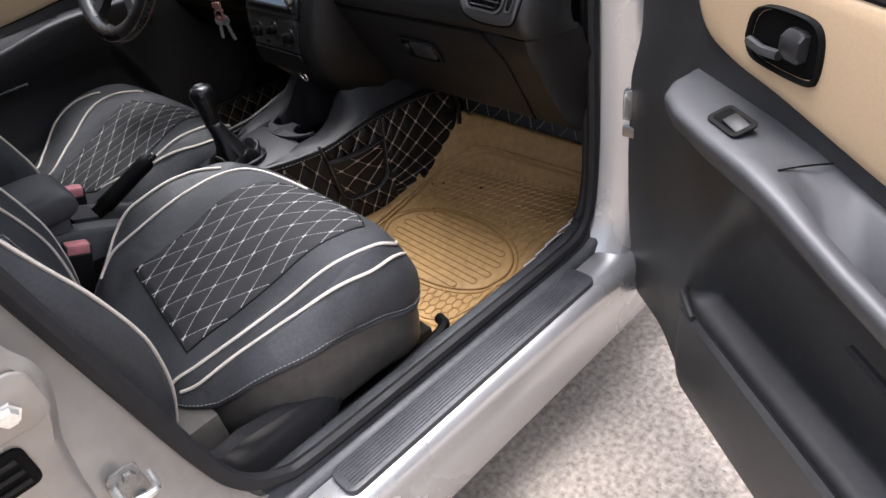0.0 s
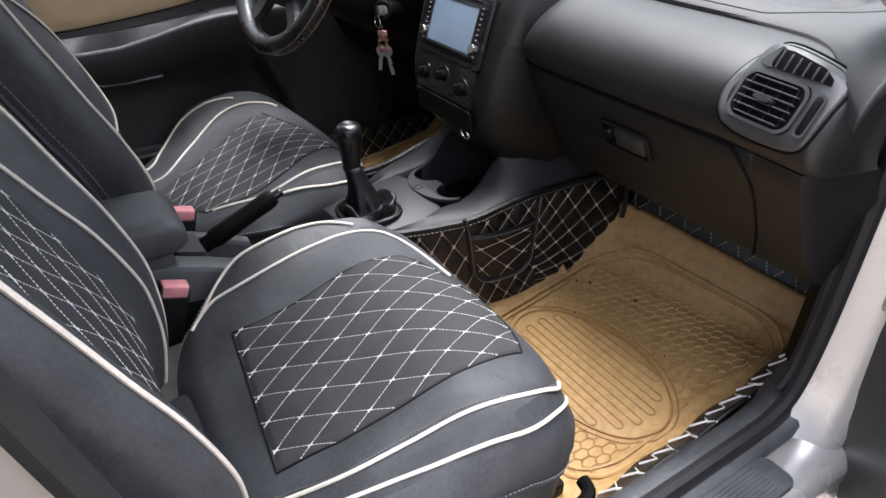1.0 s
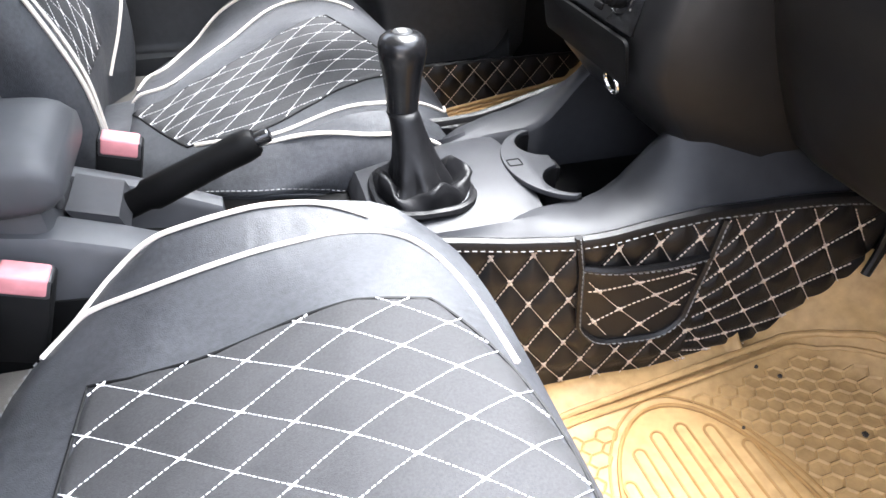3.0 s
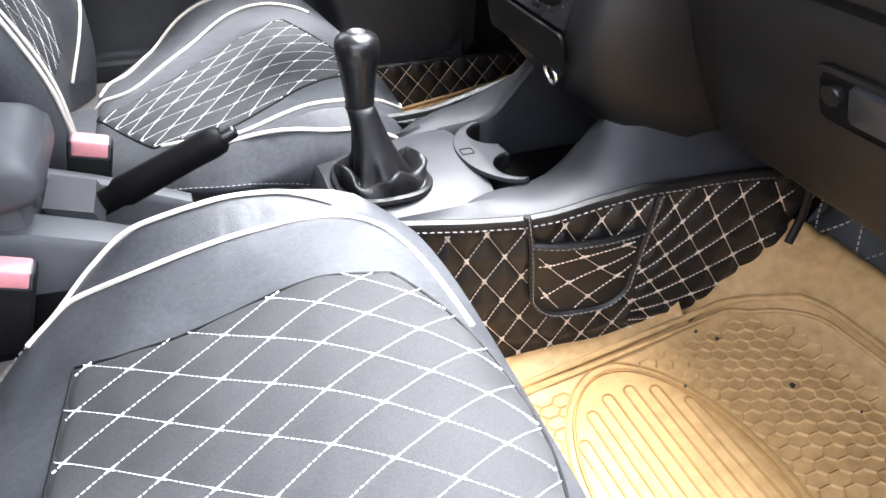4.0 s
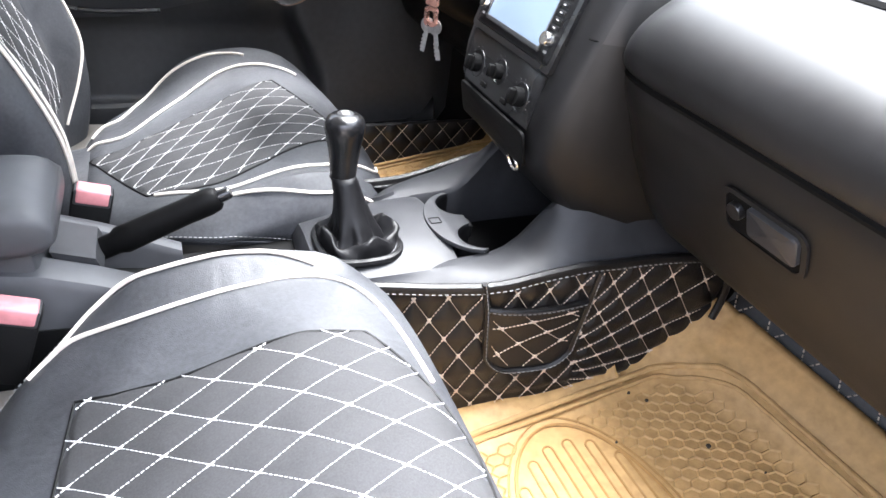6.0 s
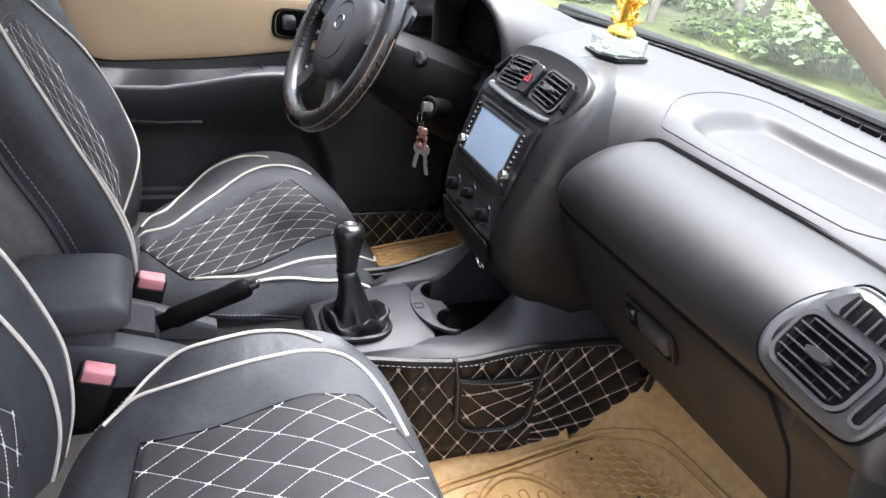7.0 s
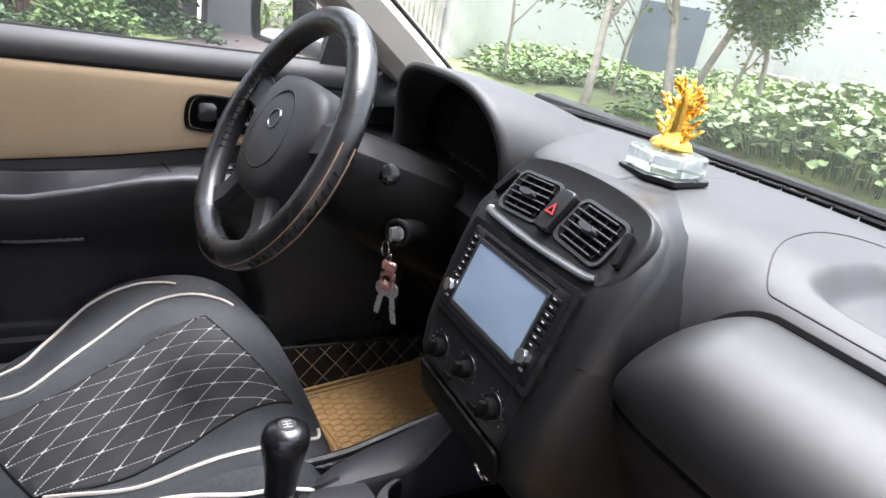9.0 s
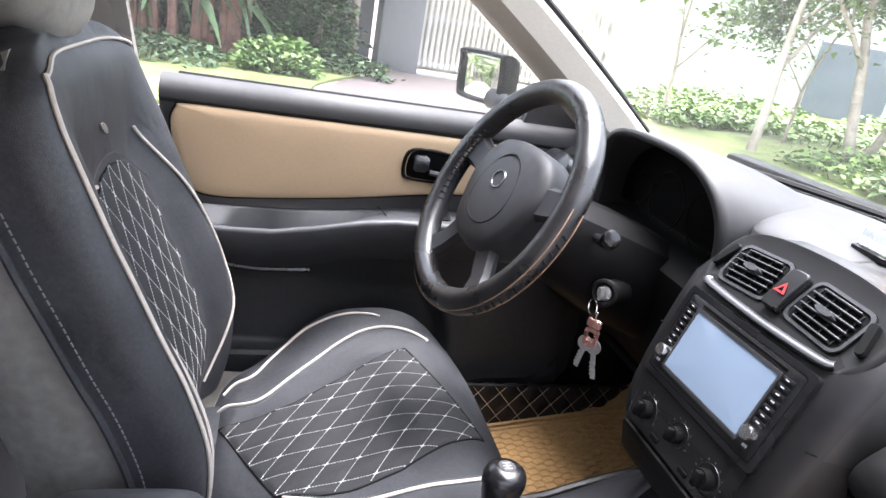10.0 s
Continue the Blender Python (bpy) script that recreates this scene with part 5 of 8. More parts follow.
def build_pillars(sgn):
    ob = thing("car_body", (-0.45, sgn * 0.75, 0.17), "silver body of the car round the door opening", "car body", kind="structure")
    # B-pillar jamb
    front = [(-0.34, 0.352), (-0.392, 0.39), (-0.425, 0.47), (-0.452, 0.60), (-0.478, 0.73), (-0.503, 0.86), (-0.53, 1.0), (-0.56, 1.18), (-0.585, 1.33)]
    bm = bmesh.new()
    rings = []
    for x, z in front:
        rings.append([(x + 0.004, sgn * 0.700, z), (x, sgn * 0.742, z), (x - 0.030, sgn * 0.752, z), (x - 0.045, sgn * 0.772, z), (x - 0.075, sgn * 0.782, z), (x - 0.150, sgn * 0.786, z), (x - 0.165, sgn * 0.815, z), (x - 0.185, sgn * 0.818, z), (x - 0.20, sgn * 0.80, z), (x - 0.21, sgn * 0.700, z)])
    if sgn > 0:
        rings = rings[4:]
    loft(bm, rings)
    jamb = part("b_pillar", bm, JAMB, ob, "dusty silver door jamb")
    if sgn < 0:
        # pressed swages of the jamb
        bm = bmesh.new()
        path = smooth_path([(-0.535, 0, 0.90), (-0.523, 0, 0.83), (-0.511, 0, 0.798), (-0.510, 0, 0.77), (-0.517, 0, 0.74), (-0.529, 0, 0.704), (-0.535, 0, 0.655), (-0.537, 0, 0.615), (-0.54, 0, 0.55)], 5)
        loft(bm, [[(p.x, -0.780, p.z), (p.x - 0.003, -0.788, p.z), (p.x - 0.010, -0.795, p.z), (p.x - 0.03, -0.797, p.z), (p.x - 0.10, -0.797, p.z), (p.x - 0.10, -0.780, p.z)] for p in path])
        part("swage", bm, JAMB, jamb)
        # striker
        bm = bmesh.new()
        plate(bm, rounded(0.034, 0.052, 0.008, 4), 0.003, facing((-0.508, -0.784, 0.604), (0, -1, 0)))
        base = part("striker_plate", bm, WORN_STEEL, jamb)
        bm = bmesh.new()
        tube(bm, smooth_path([(-0.522, -0.786, 0.612), (-0.520, -0.815, 0.614), (-0.505, -0.822, 0.612), (-0.488, -0.815, 0.606), (-0.486, -0.786, 0.602)], 5), 0.0048, 8)
        st = part("striker", bm, STEEL, jamb, "zinc door striker loop")
        for dz in (-0.02, 0.02):
            bm = bmesh.new()
            tube(bm, [(-0.504, -0.787, 0.598 + dz), (-0.504, -0.794, 0.598 + dz)], 0.007, 6)
            part("bolt", bm, WORN_STEEL, st)
        # latch plate with bolt higher up, and a near-black plate painting an opening's shade
        bm = bmesh.new()
        plate(bm, rounded(0.075, 0.062, 0.018, 4), 0.005, facing((-0.556, -0.797, 0.782), (0, -1, 0)))
        lp = part("hinge_plate", bm, JAMB, jamb)
        bm = bmesh.new()
        tube(bm, [(-0.549, -0.800, 0.778), (-0.549, -0.807, 0.778)], [0.013, 0.012], 6)
        tube(bm, [(-0.549, -0.807, 0.778), (-0.549, -0.814, 0.778)], [0.009, 0.008], 6)
        part("bolt", bm, STEEL, lp)
        bm = bmesh.new()
        plate(bm, rounded(0.055, 0.05, 0.01, 4), 0.0035, facing((-0.585, -0.797, 0.715), (0, -1, 0)))
        part("plug_hole_shade", bm, VOID, jamb)
        bm = bmesh.new()
        for k in range(3):
            box(bm, (-0.606, -0.805, 0.698 + 0.014 * k), (-0.566, -0.799, 0.703 + 0.014 * k), 0.001)
        part("plug_grille", bm, MATT_BLACK, jamb)
        # the rear door's edge behind the pillar
        bm = bmesh.new()
        loft(bm, [[(x - 0.20, -0.80, z), (x - 0.215, -0.845, z), (x - 0.30, -0.858, z), (x - 0.9, -0.85, z), (x - 0.9, -0.80, z)] for x, z in front[:7]])
        part("rear_door_skin", bm, SILVER, ob, "silver skin of the closed rear door")
    # weather strip along sill and pillars
    line = [(0.405, 0.99), (0.408, 0.80), (0.412, 0.62), (0.408, 0.50), (0.392, 0.425), (0.355, 0.392), (0.28, 0.384), (0.0, 0.383), (-0.29, 0.384), (-0.355, 0.398), (-0.402, 0.44), (-0.43, 0.52), (-0.47, 0.72), (-0.505, 0.90), (-0.54, 1.10), (-0.575, 1.28)]
    if sgn < 0:
        for nm, y, r, lo in (("door_seal", 0.741, 0.0125, 0), ("inner_seal", 0.722, 0.010, 0)):
            bm = bmesh.new()
            pts = smooth_path([(x - (0.012 if k > 9 else -0.008 if k < 4 else 0) * (nm == "inner_seal"), sgn * (y - 0.02 * (nm == "inner_seal") * (5 <= k <= 8)), z) for k, (x, z) in enumerate(line)], 6)
            if nm == "inner_seal":
                pts = pts[:26]
            tube(bm, pts, r, 8)
            part(nm, bm, RUBBER, ob, "black rubber door seal")
    # A-pillar jamb in silver, with the black kick trim inside
    bm = bmesh.new()
    rings = []
    for z, x0 in ((0.34, 0.36), (0.40, 0.395), (0.46, 0.408), (0.56, 0.418), (0.70, 0.418), (0.85, 0.416)) + (((1.0, 0.41), (1.06, 0.40)) if sgn < 0 else ((0.96, 0.41),)):
        rings.append([(x0, sgn * 0.742, z), (x0 + 0.010, sgn * 0.775, z), (x0 + 0.03, sgn * 0.812, z), (x0 + 0.045, sgn * 0.822, z), (x0 + 0.16, sgn * 0.825, z), (x0 + 0.16, sgn * 0.742, z)])
    loft(bm, rings)
    part("a_pillar_jamb", bm, SILVER, ob)
    bm = bmesh.new()
    loft(bm, [[(0.56, sgn * 0.80, z), (0.54, sgn * 0.845, z), (0.60, sgn * 0.862, z), (1.35, sgn * 0.83, z), (1.35, sgn * 0.79, z)] for z in (0.18, 0.5, 0.86)])
    part("front_wing", bm, SILVER, ob)
    # A-pillar beside the windscreen
    bm = bmesh.new()
    rings = []
    for t in [i / 10 for i in range(11)]:
        c = Vector((0.455 - 0.50 * t, sgn * (0.700 - 0.125 * t), 1.0 + 0.365 * t - 0.04 * t * t))
        w = 0.052 - 0.006 * t
        rings.append([c + Vector((w * a, sgn * b, w * a * 0.55 + d)) for a, b, d in ((1.0, 0.0, -0.012), (0.5, -0.030, -0.004), (-0.5, -0.034, 0.0), (-1.0, -0.012, 0.0), (-1.1, 0.03, 0.0), (-0.4, 0.05, 0.02), (0.9, 0.04, 0.02))])
    loft(bm, rings)
    part("a_pillar", bm, HEADLINER, ob, "cream cloth covered windscreen pillar")
    bm = bmesh.new()
    tube(bm, [Vector((0.455 - 0.50 * t, sgn * (0.700 - 0.125 * t), 1.0 + 0.365 * t - 0.04 * t * t)) + Vector((0.054, sgn * 0.004, 0.018)) for t in [i / 10 for i in range(11)]], 0.006, 6)
    part("pillar_seal", bm, RUBBER, ob)
    # rear quarter: plain closed rest of the body
    bm = bmesh.new()
    rings = [[(x, sgn * 0.70, 0.25), (x, sgn * 0.70, 1.0), (x, sgn * 0.82, 1.0), (x, sgn * 0.845, 0.8), (x, sgn * 0.84, 0.25)] for x in (-1.75, -1.2, -0.71 if sgn < 0 else -0.70)]
    loft(bm, rings)
    part("rear_side", bm, SILVER, ob)
    bm = bmesh.new()
    loft(bm, [[(x, sgn * y, z), (x, sgn * (y + 0.03), z), (x - 0.12, sgn * (y + 0.03), z), (x - 0.12, sgn * y, z)] for x, y, z in ((-1.45, 0.71, 1.0), (-1.30, 0.60, 1.33))])
    part("c_pillar", bm, HEADLINER, ob)
    return ob


build_pillars(-1)
build_pillars(1)

# roof, header, rear bulkhead, firewall
bm = bmesh.new()
sheet(bm, lambda u, v: (-1.75 + 1.75 * u + 0.06 * (1 - (2 * v - 1) ** 2) * u, -0.60 + 1.20 * v, 1.345 + 0.045 * (1 - (2 * v - 1) ** 2) + 0.015 * math.sin(math.pi * u)), 16, 16, 0.03, (0, 0, -1))
solid("ceiling", bm, HEADLINER, "cream cloth headliner of the car roof", "ceiling")
bm = bmesh.new()
for s in (-1, 1):
    tube(bm, [(-1.7, s * 0.60, 1.335), (-0.9, s * 0.615, 1.35), (-0.02, s * 0.59, 1.335)], 0.032, 10)
solid("roof_rails", bm, HEADLINER, "cream trimmed roof rails over the doors", "trim")
bm = bmesh.new()
box(bm, (-1.80, -0.75, 0.25), (-1.70, 0.75, 1.02), 0.02)
solid("rear_bulkhead", bm, SEAT_BACKING, "grey rear seat back closing the cabin", "wall")
bm = bmesh.new()
box(bm, (0.80, -0.80, 0.20), (0.86, 0.80, 0.985), 0.01)
solid("firewall", bm, MATT_BLACK, "black firewall behind the dashboard", "wall")


def windscreen_base(y):
    return 0.742 - 0.33 * y * y


bm = bmesh.new()
def ws(u, v):
    y = (-0.73 + 1.46 * v)
    b = Vector((windscreen_base(y) + 0.012, y, 0.985))
    t = Vector((0.045 - 0.12 * y * y, y * 0.82, 1.355 - 0.05 * y * y))
    p = b.lerp(t, u)
    return p + Vector((0.02, 0, 0.035)) * math.sin(math.pi * u)
sheet(bm, ws, 10, 16, 0.004)
win = solid("window_1", bm, WINDSCREEN, "dusty clear windscreen", "windscreen")
win.visible_shadow = False
bm = bmesh.new()
tube(bm, [(windscreen_base(y) + 0.002, y, 0.994) for y in [-0.66 + 0.04 * i for i in range(34)]], 0.009, 6, flat=0.7)
solid("windscreen_seal", bm, MATT_BLACK, "black windscreen lower edge", "trim")
bm = bmesh.new()
sheet(bm, lambda u, v: (0.74 + 0.75 * u, -0.78 + 1.56 * v, 0.945 - 0.05 * u - 0.09 * u * u - 0.08 * (2 * v - 1) ** 4), 12, 16, 0.02, (0, 0, 1))
solid("bonnet", bm, SILVER, "silver bonnet in front of the windscreen", "bonnet")

# tinted panes behind the front seats
for k, sg in ((3, -1), (4, 1)):
    bm = bmesh.new()
    sheet(bm, lambda u, v: (-0.72 - 0.85 * u + 0.05 * u * v, sg * (0.745 - 0.13 * v ** 1.5), 0.99 + 0.35 * v), 10, 6, 0.004)
    solid("window_%d" % k, bm, TINTED, "dark tinted rear side window", "window").visible_shadow = False
bm = bmesh.new()
sheet(bm, lambda u, v: (-1.78 + 0.05 * u, -0.66 + 1.32 * v, 1.01 + 0.34 * u), 6, 10, 0.004)
solid("window_5", bm, TINTED, "dark tinted rear window", "window").visible_shadow = False


# ---- dashboard ----
from mathutils import bvhtree

def bulge(u, v):
    """The bulging lid in front of the passenger: u down its face, v from its rounded end towards the door."""
    y = -0.162 - 0.443 * v
    k = math.sqrt(max(0.0, 1 - (clamp((y + 0.24) / 0.078, 0, 1)) ** 2))
    prof = [(0.0, 0.392, 0.935), (0.08, 0.366, 0.935), (0.22, 0.327, 0.927), (0.36, 0.293, 0.908), (0.50, 0.271, 0.884), (0.65, 0.263, 0.858), (0.80, 0.266, 0.837), (0.92, 0.274, 0.823), (1.0, 0.281, 0.817)]
    x = soft_at([(p[0], p[1]) for p in prof], u)
    z = soft_at([(p[0], p[2]) for p in prof], u)
    return (0.280 + (x - 0.280) * (0.30 + 0.70 * k) + 0.022 * (1 - k), y, 0.818 + (z - 0.818) * (0.12 + 0.88 * k))


def end_face(u, y):
    """The face beyond the lid, rounded off towards the door seal."""
    p = Vector(bulge(u, (-0.162 - y) / 0.443))
    p.x += 0.08 * (y + 0.60) * ease(-0.56, -0.64, y) + 0.09 * max(0.0, (-0.706 - y) / 0.042) ** 2.5
    return p


def pad_mid(y):
    return soft_at([(-0.75, 0.957), (-0.35, 0.968), (-0.2, 0.982), (0.0, 1.004), (0.2, 1.01), (0.7, 0.985)], y)


def tray(x, y):
    """Depth of the shallow tray in front of the passenger."""
    a, w = (x - 0.512) / 0.082, (y + 0.410) / 0.200
    return 0.020 * ease(1.0, 0.80, (abs(a + 0.10 * w) ** 6 + abs(w) ** 6) ** (1 / 6))


PAD_EDGE = smooth_path([(0.352, 0.0, 0.984), (0.352, -0.05, 0.981), (0.350, -0.09, 0.972), (0.345, -0.12, 0.950), (0.342, -0.140, 0.915), (0.345, -0.156, 0.880), (0.354, -0.166, 0.876), (0.366, -0.176, 0.890), (0.378, -0.192, 0.912), (0.387, -0.215, 0.930), (0.392, -0.25, 0.938),
                        (0.392, -0.35, 0.939), (0.388, -0.56, 0.939), (0.365, -0.64, 0.938), (0.305, -0.70, 0.925), (0.27, -0.745, 0.90)], 10)
PAD_ROLL = smooth_path([(0.452, 0.0, 0), (0.452, -0.05, 0), (0.452, -0.09, 0), (0.453, -0.118, 0), (0.455, -0.136, 0), (0.459, -0.152, 0), (0.465, -0.168, 0), (0.475, -0.188, 0), (0.488, -0.208, 0), (0.502, -0.234, 0), (0.512, -0.27, 0),
                        (0.518, -0.36, 0), (0.51, -0.56, 0), (0.49, -0.64, 0), (0.43, -0.70, 0), (0.40, -0.745, 0)], 10)


def passenger_pad(u, v):
    """From the seam over the lid (u = 0) over the rounded edge to the windscreen (u = 1); v from the radio to the door."""
    i = int(round(v * 150))
    s, t = PAD_EDGE[i], PAD_ROLL[i].copy()
    t.z = pad_mid(t.y)
    if u < 0.45:
        k = u / 0.45
        c = s.lerp(t, 0.20)
        c.z = t.z - 0.08 * (t.z - s.z)
        p = s * (1 - k) ** 2 + c * (2 * k * (1 - k)) + t * k * k
    else:
        k = (u - 0.45) / 0.55
        p = Vector((t.x + (windscreen_base(t.y) - t.x) * k, t.y, t.z + (0.984 - t.z) * ease(0.3, 1.0, k)))
    return p


def soften(fn, nu, nv, rounds):
    """The surface on a grid, its heights evened out inside the edges."""
    g = [[Vector(fn(i / nu, j / nv)) for j in range(nv + 1)] for i in range(nu + 1)]
    z = np.array([[p.z for p in row] for row in g])
    for _ in range(rounds):
        mean = (z[:-2, 1:-1] + z[2:, 1:-1] + z[1:-1, :-2] + z[1:-1, 2:]) / 4
        z[1:-1, 1:-1] = mean
    for i, row in enumerate(g):
        for j, p in enumerate(row):
            p.z = float(z[i, j]) - tray(p.x, p.y)
    return lambda u, v: g[int(round(u * nu))][int(round(v * nv))].copy()


PASSENGER_PAD = soften(passenger_pad, 96, 150, 10)


def centre_pad(u, v):
    """From the radio housing and the instruments to the windscreen."""
    y = -0.002 + 0.747 * v
    s = Vector((soft_at([(-0.13, 0.352), (0.13, 0.352), (0.20, 0.40), (0.56, 0.40), (0.66, 0.34), (0.75, 0.29)], y), y,
                soft_at([(-0.13, 0.970), (0.0, 0.984), (0.12, 0.984), (0.20, 0.985), (0.56, 0.98), (0.75, 0.93)], y)))
    mid = pad_mid(y) - 0.0002
    t = Vector((s.x + 0.10, y, mid))
    c = Vector((s.x + 0.020, y, mid - 0.08 * (mid - s.z)))
    if u < 0.4:
        k = u / 0.4
        return s * (1 - k) ** 2 + c * (2 * k * (1 - k)) + t * k * k
    k = (u - 0.4) / 0.6
    return Vector((t.x + (windscreen_base(y) - t.x) * k, y, mid + (0.984 - mid) * ease(0.3, 1.0, k)))


def surface_tree(fn, nu, nv):
    pts = [fn(i / nu, j / nv) for i in range(nu + 1) for j in range(nv + 1)]
    quads = [(i * (nv + 1) + j, (i + 1) * (nv + 1) + j, (i + 1) * (nv + 1) + j + 1, i * (nv + 1) + j + 1) for i in range(nu) for j in range(nv)]
    return bvhtree.BVHTree.FromPolygons(pts, quads)


PAD_TREES = [surface_tree(PASSENGER_PAD, 96, 150), surface_tree(centre_pad, 40, 60)]


def dash_top(x, y):
    for tree in PAD_TREES:
        p = tree.ray_cast(Vector((x, y, 1.5)), Vector((0, 0, -1)))[0]
        if p:
            return p.z
    return 0.98


def build_dash():
    dash = thing("dashboard", (0.5, 0, 0.55), "charcoal grained plastic dashboard, dusty and shiny on top", "dashboard")
    bm = bmesh.new()
    sheet(bm, PASSENGER_PAD, 96, 150, 0.02, (0, 0, 1))
    top = part("top_pad", bm, DASH, dash, sharp=2)
    bm = bmesh.new()
    sheet(bm, centre_pad, 48, 70, 0.02, (0, 0, 1))
    part("centre_pad", bm, DASH, dash, sharp=2)
    bm = bmesh.new()
    ring = []
    edge = [(0.400, -0.24), (0.405, -0.212), (0.425, -0.190), (0.455, -0.172), (0.505, -0.155), (0.560, -0.148), (0.605, -0.160), (0.628, -0.195), (0.632, -0.27), (0.622, -0.42), (0.600, -0.55), (0.575, -0.62), (0.535, -0.645), (0.47, -0.63), (0.428, -0.578), (0.404, -0.525), (0.396, -0.45), (0.397, -0.35)]
    for p in smooth_path([(x, y, 0) for x, y in edge + edge[:1]], 5)[:-1]:
        x, y = max(p.x, 0.404), p.y
        ring.append((x, y, dash_top(x, y) + 0.0004))
    tube(bm, ring, 0.0009, 6, closed=True)
    part("tray_groove", bm, DASH, top)
    # slots along the windscreen
    rnd = random.Random(2)
    for i in range(30):
        y = -0.62 + 0.04 * i
        bm = bmesh.new()
        a, b = y + 0.003, y + 0.036
        xa, xb = windscreen_base(a) - 0.028, windscreen_base(b) - 0.028
        loft(bm, [[(xa, a, 0.990), (xa + 0.008, a, 0.990), (xa + 0.008, a, 0.982), (xa, a, 0.982)], [(xb, b, 0.990), (xb + 0.008, b, 0.990), (xb + 0.008, b, 0.982), (xb, b, 0.982)]])
        part("demister_slot", bm, VOID, top)
    # bulging upper face in front of the passenger, its shade put into darker plastic
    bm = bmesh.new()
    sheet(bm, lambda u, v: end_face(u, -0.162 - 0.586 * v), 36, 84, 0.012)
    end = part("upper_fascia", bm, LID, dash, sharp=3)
    bm = bmesh.new()
    pts = [Vector(bulge(0, i / 60)) + Vector((0.003, 0, 0.001)) for i in range(53)] + [end_face(0, -0.56 - 0.01 * i) + Vector((0.003, 0, 0.001)) for i in range(11)]
    tube(bm, [Vector(bulge(0.99, 0.0))] + pts, 0.0055, 6)
    tube(bm, [Vector(bulge(1.0, i / 40)) + Vector((0.002, 0, -0.003)) for i in range(41)], 0.0045, 6)
    part("lid_gap", bm, VOID, dash)
    # glovebox door and lower panels, coloured darker to stand in for shade
    low = [(0.0, 0.286, 0.812), (0.15, 0.292, 0.790), (0.35, 0.312, 0.752), (0.55, 0.335, 0.705), (0.75, 0.368, 0.652), (0.90, 0.398, 0.612), (0.97, 0.418, 0.593), (1.0, 0.440, 0.588)]
    def lower(u, y, push=0.0):
        return Vector((soft_at([(p[0], p[1]) for p in low], u) + push, y, soft_at([(p[0], p[2]) for p in low], u)))
    bm = bmesh.new()
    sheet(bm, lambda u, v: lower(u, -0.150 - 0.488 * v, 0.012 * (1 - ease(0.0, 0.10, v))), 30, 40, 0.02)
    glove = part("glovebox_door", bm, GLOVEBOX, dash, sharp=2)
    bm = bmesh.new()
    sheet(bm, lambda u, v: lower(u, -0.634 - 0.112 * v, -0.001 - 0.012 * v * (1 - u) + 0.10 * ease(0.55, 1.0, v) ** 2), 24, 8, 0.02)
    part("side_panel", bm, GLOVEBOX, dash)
    bm = bmesh.new()
    tube(bm, [lower(u, -0.600 + 0.034 * (2 * u - 1) ** 2 - 0.034, -0.0005) for u in [i / 16 for i in range(17)]], 0.0026, 6)
    part("door_gap", bm, VOID, glove)
    bm = bmesh.new()
    box(bm, (0.44, -0.70, 0.585), (0.80, 0.70, 0.600), 0.004)
    part("underside", bm, MATT_BLACK, dash)
    # glovebox handle
    m = facing((0.3165, -0.399, 0.738), (-0.90, 0, -0.44))
    bm = bmesh.new()
    frame_ring(bm, rounded(0.108, 0.060, 0.014, 5), rounded(0.096, 0.048, 0.009, 5), 0.003, m)
    hd = part("handle_surround", bm, GLOVEBOX, glove)
    # flat near-black plate paints the shade of the recess
    bm = bmesh.new()
    plate(bm, rounded(0.100, 0.052, 0.010, 5), 0.001, m)
    part("handle_shade_plate", bm, VOID, hd)
    bm = bmesh.new()
    plate(bm, rounded(0.062, 0.036, 0.006, 4, 0.015, 0.006), 0.006, m)
    part("handle", bm, CONSOLE, hd, "dark grey glovebox handle")
    bm = bmesh.new()
    plate(bm, [(-0.033 + 0.010 * math.cos(a), 0.006 + 0.010 * math.sin(a)) for a in [2 * math.pi * i / 16 for i in range(16)]], 0.006, m)
    part("lock", bm, BLACK, hd)
    # kick panels beside the footwells, footwell shade put into their colour
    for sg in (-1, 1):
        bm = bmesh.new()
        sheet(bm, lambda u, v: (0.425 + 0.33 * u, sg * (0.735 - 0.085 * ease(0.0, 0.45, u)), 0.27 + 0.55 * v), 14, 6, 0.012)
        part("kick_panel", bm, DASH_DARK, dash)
    # driver's side lower dash, its shade put into the colour
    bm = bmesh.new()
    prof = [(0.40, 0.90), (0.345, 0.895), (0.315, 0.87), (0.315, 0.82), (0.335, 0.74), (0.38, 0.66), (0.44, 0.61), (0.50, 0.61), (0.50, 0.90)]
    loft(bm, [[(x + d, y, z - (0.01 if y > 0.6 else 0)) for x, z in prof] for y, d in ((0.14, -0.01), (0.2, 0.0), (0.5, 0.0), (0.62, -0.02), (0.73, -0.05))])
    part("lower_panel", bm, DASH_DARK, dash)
    return dash, end


dash, dash_end = build_dash()


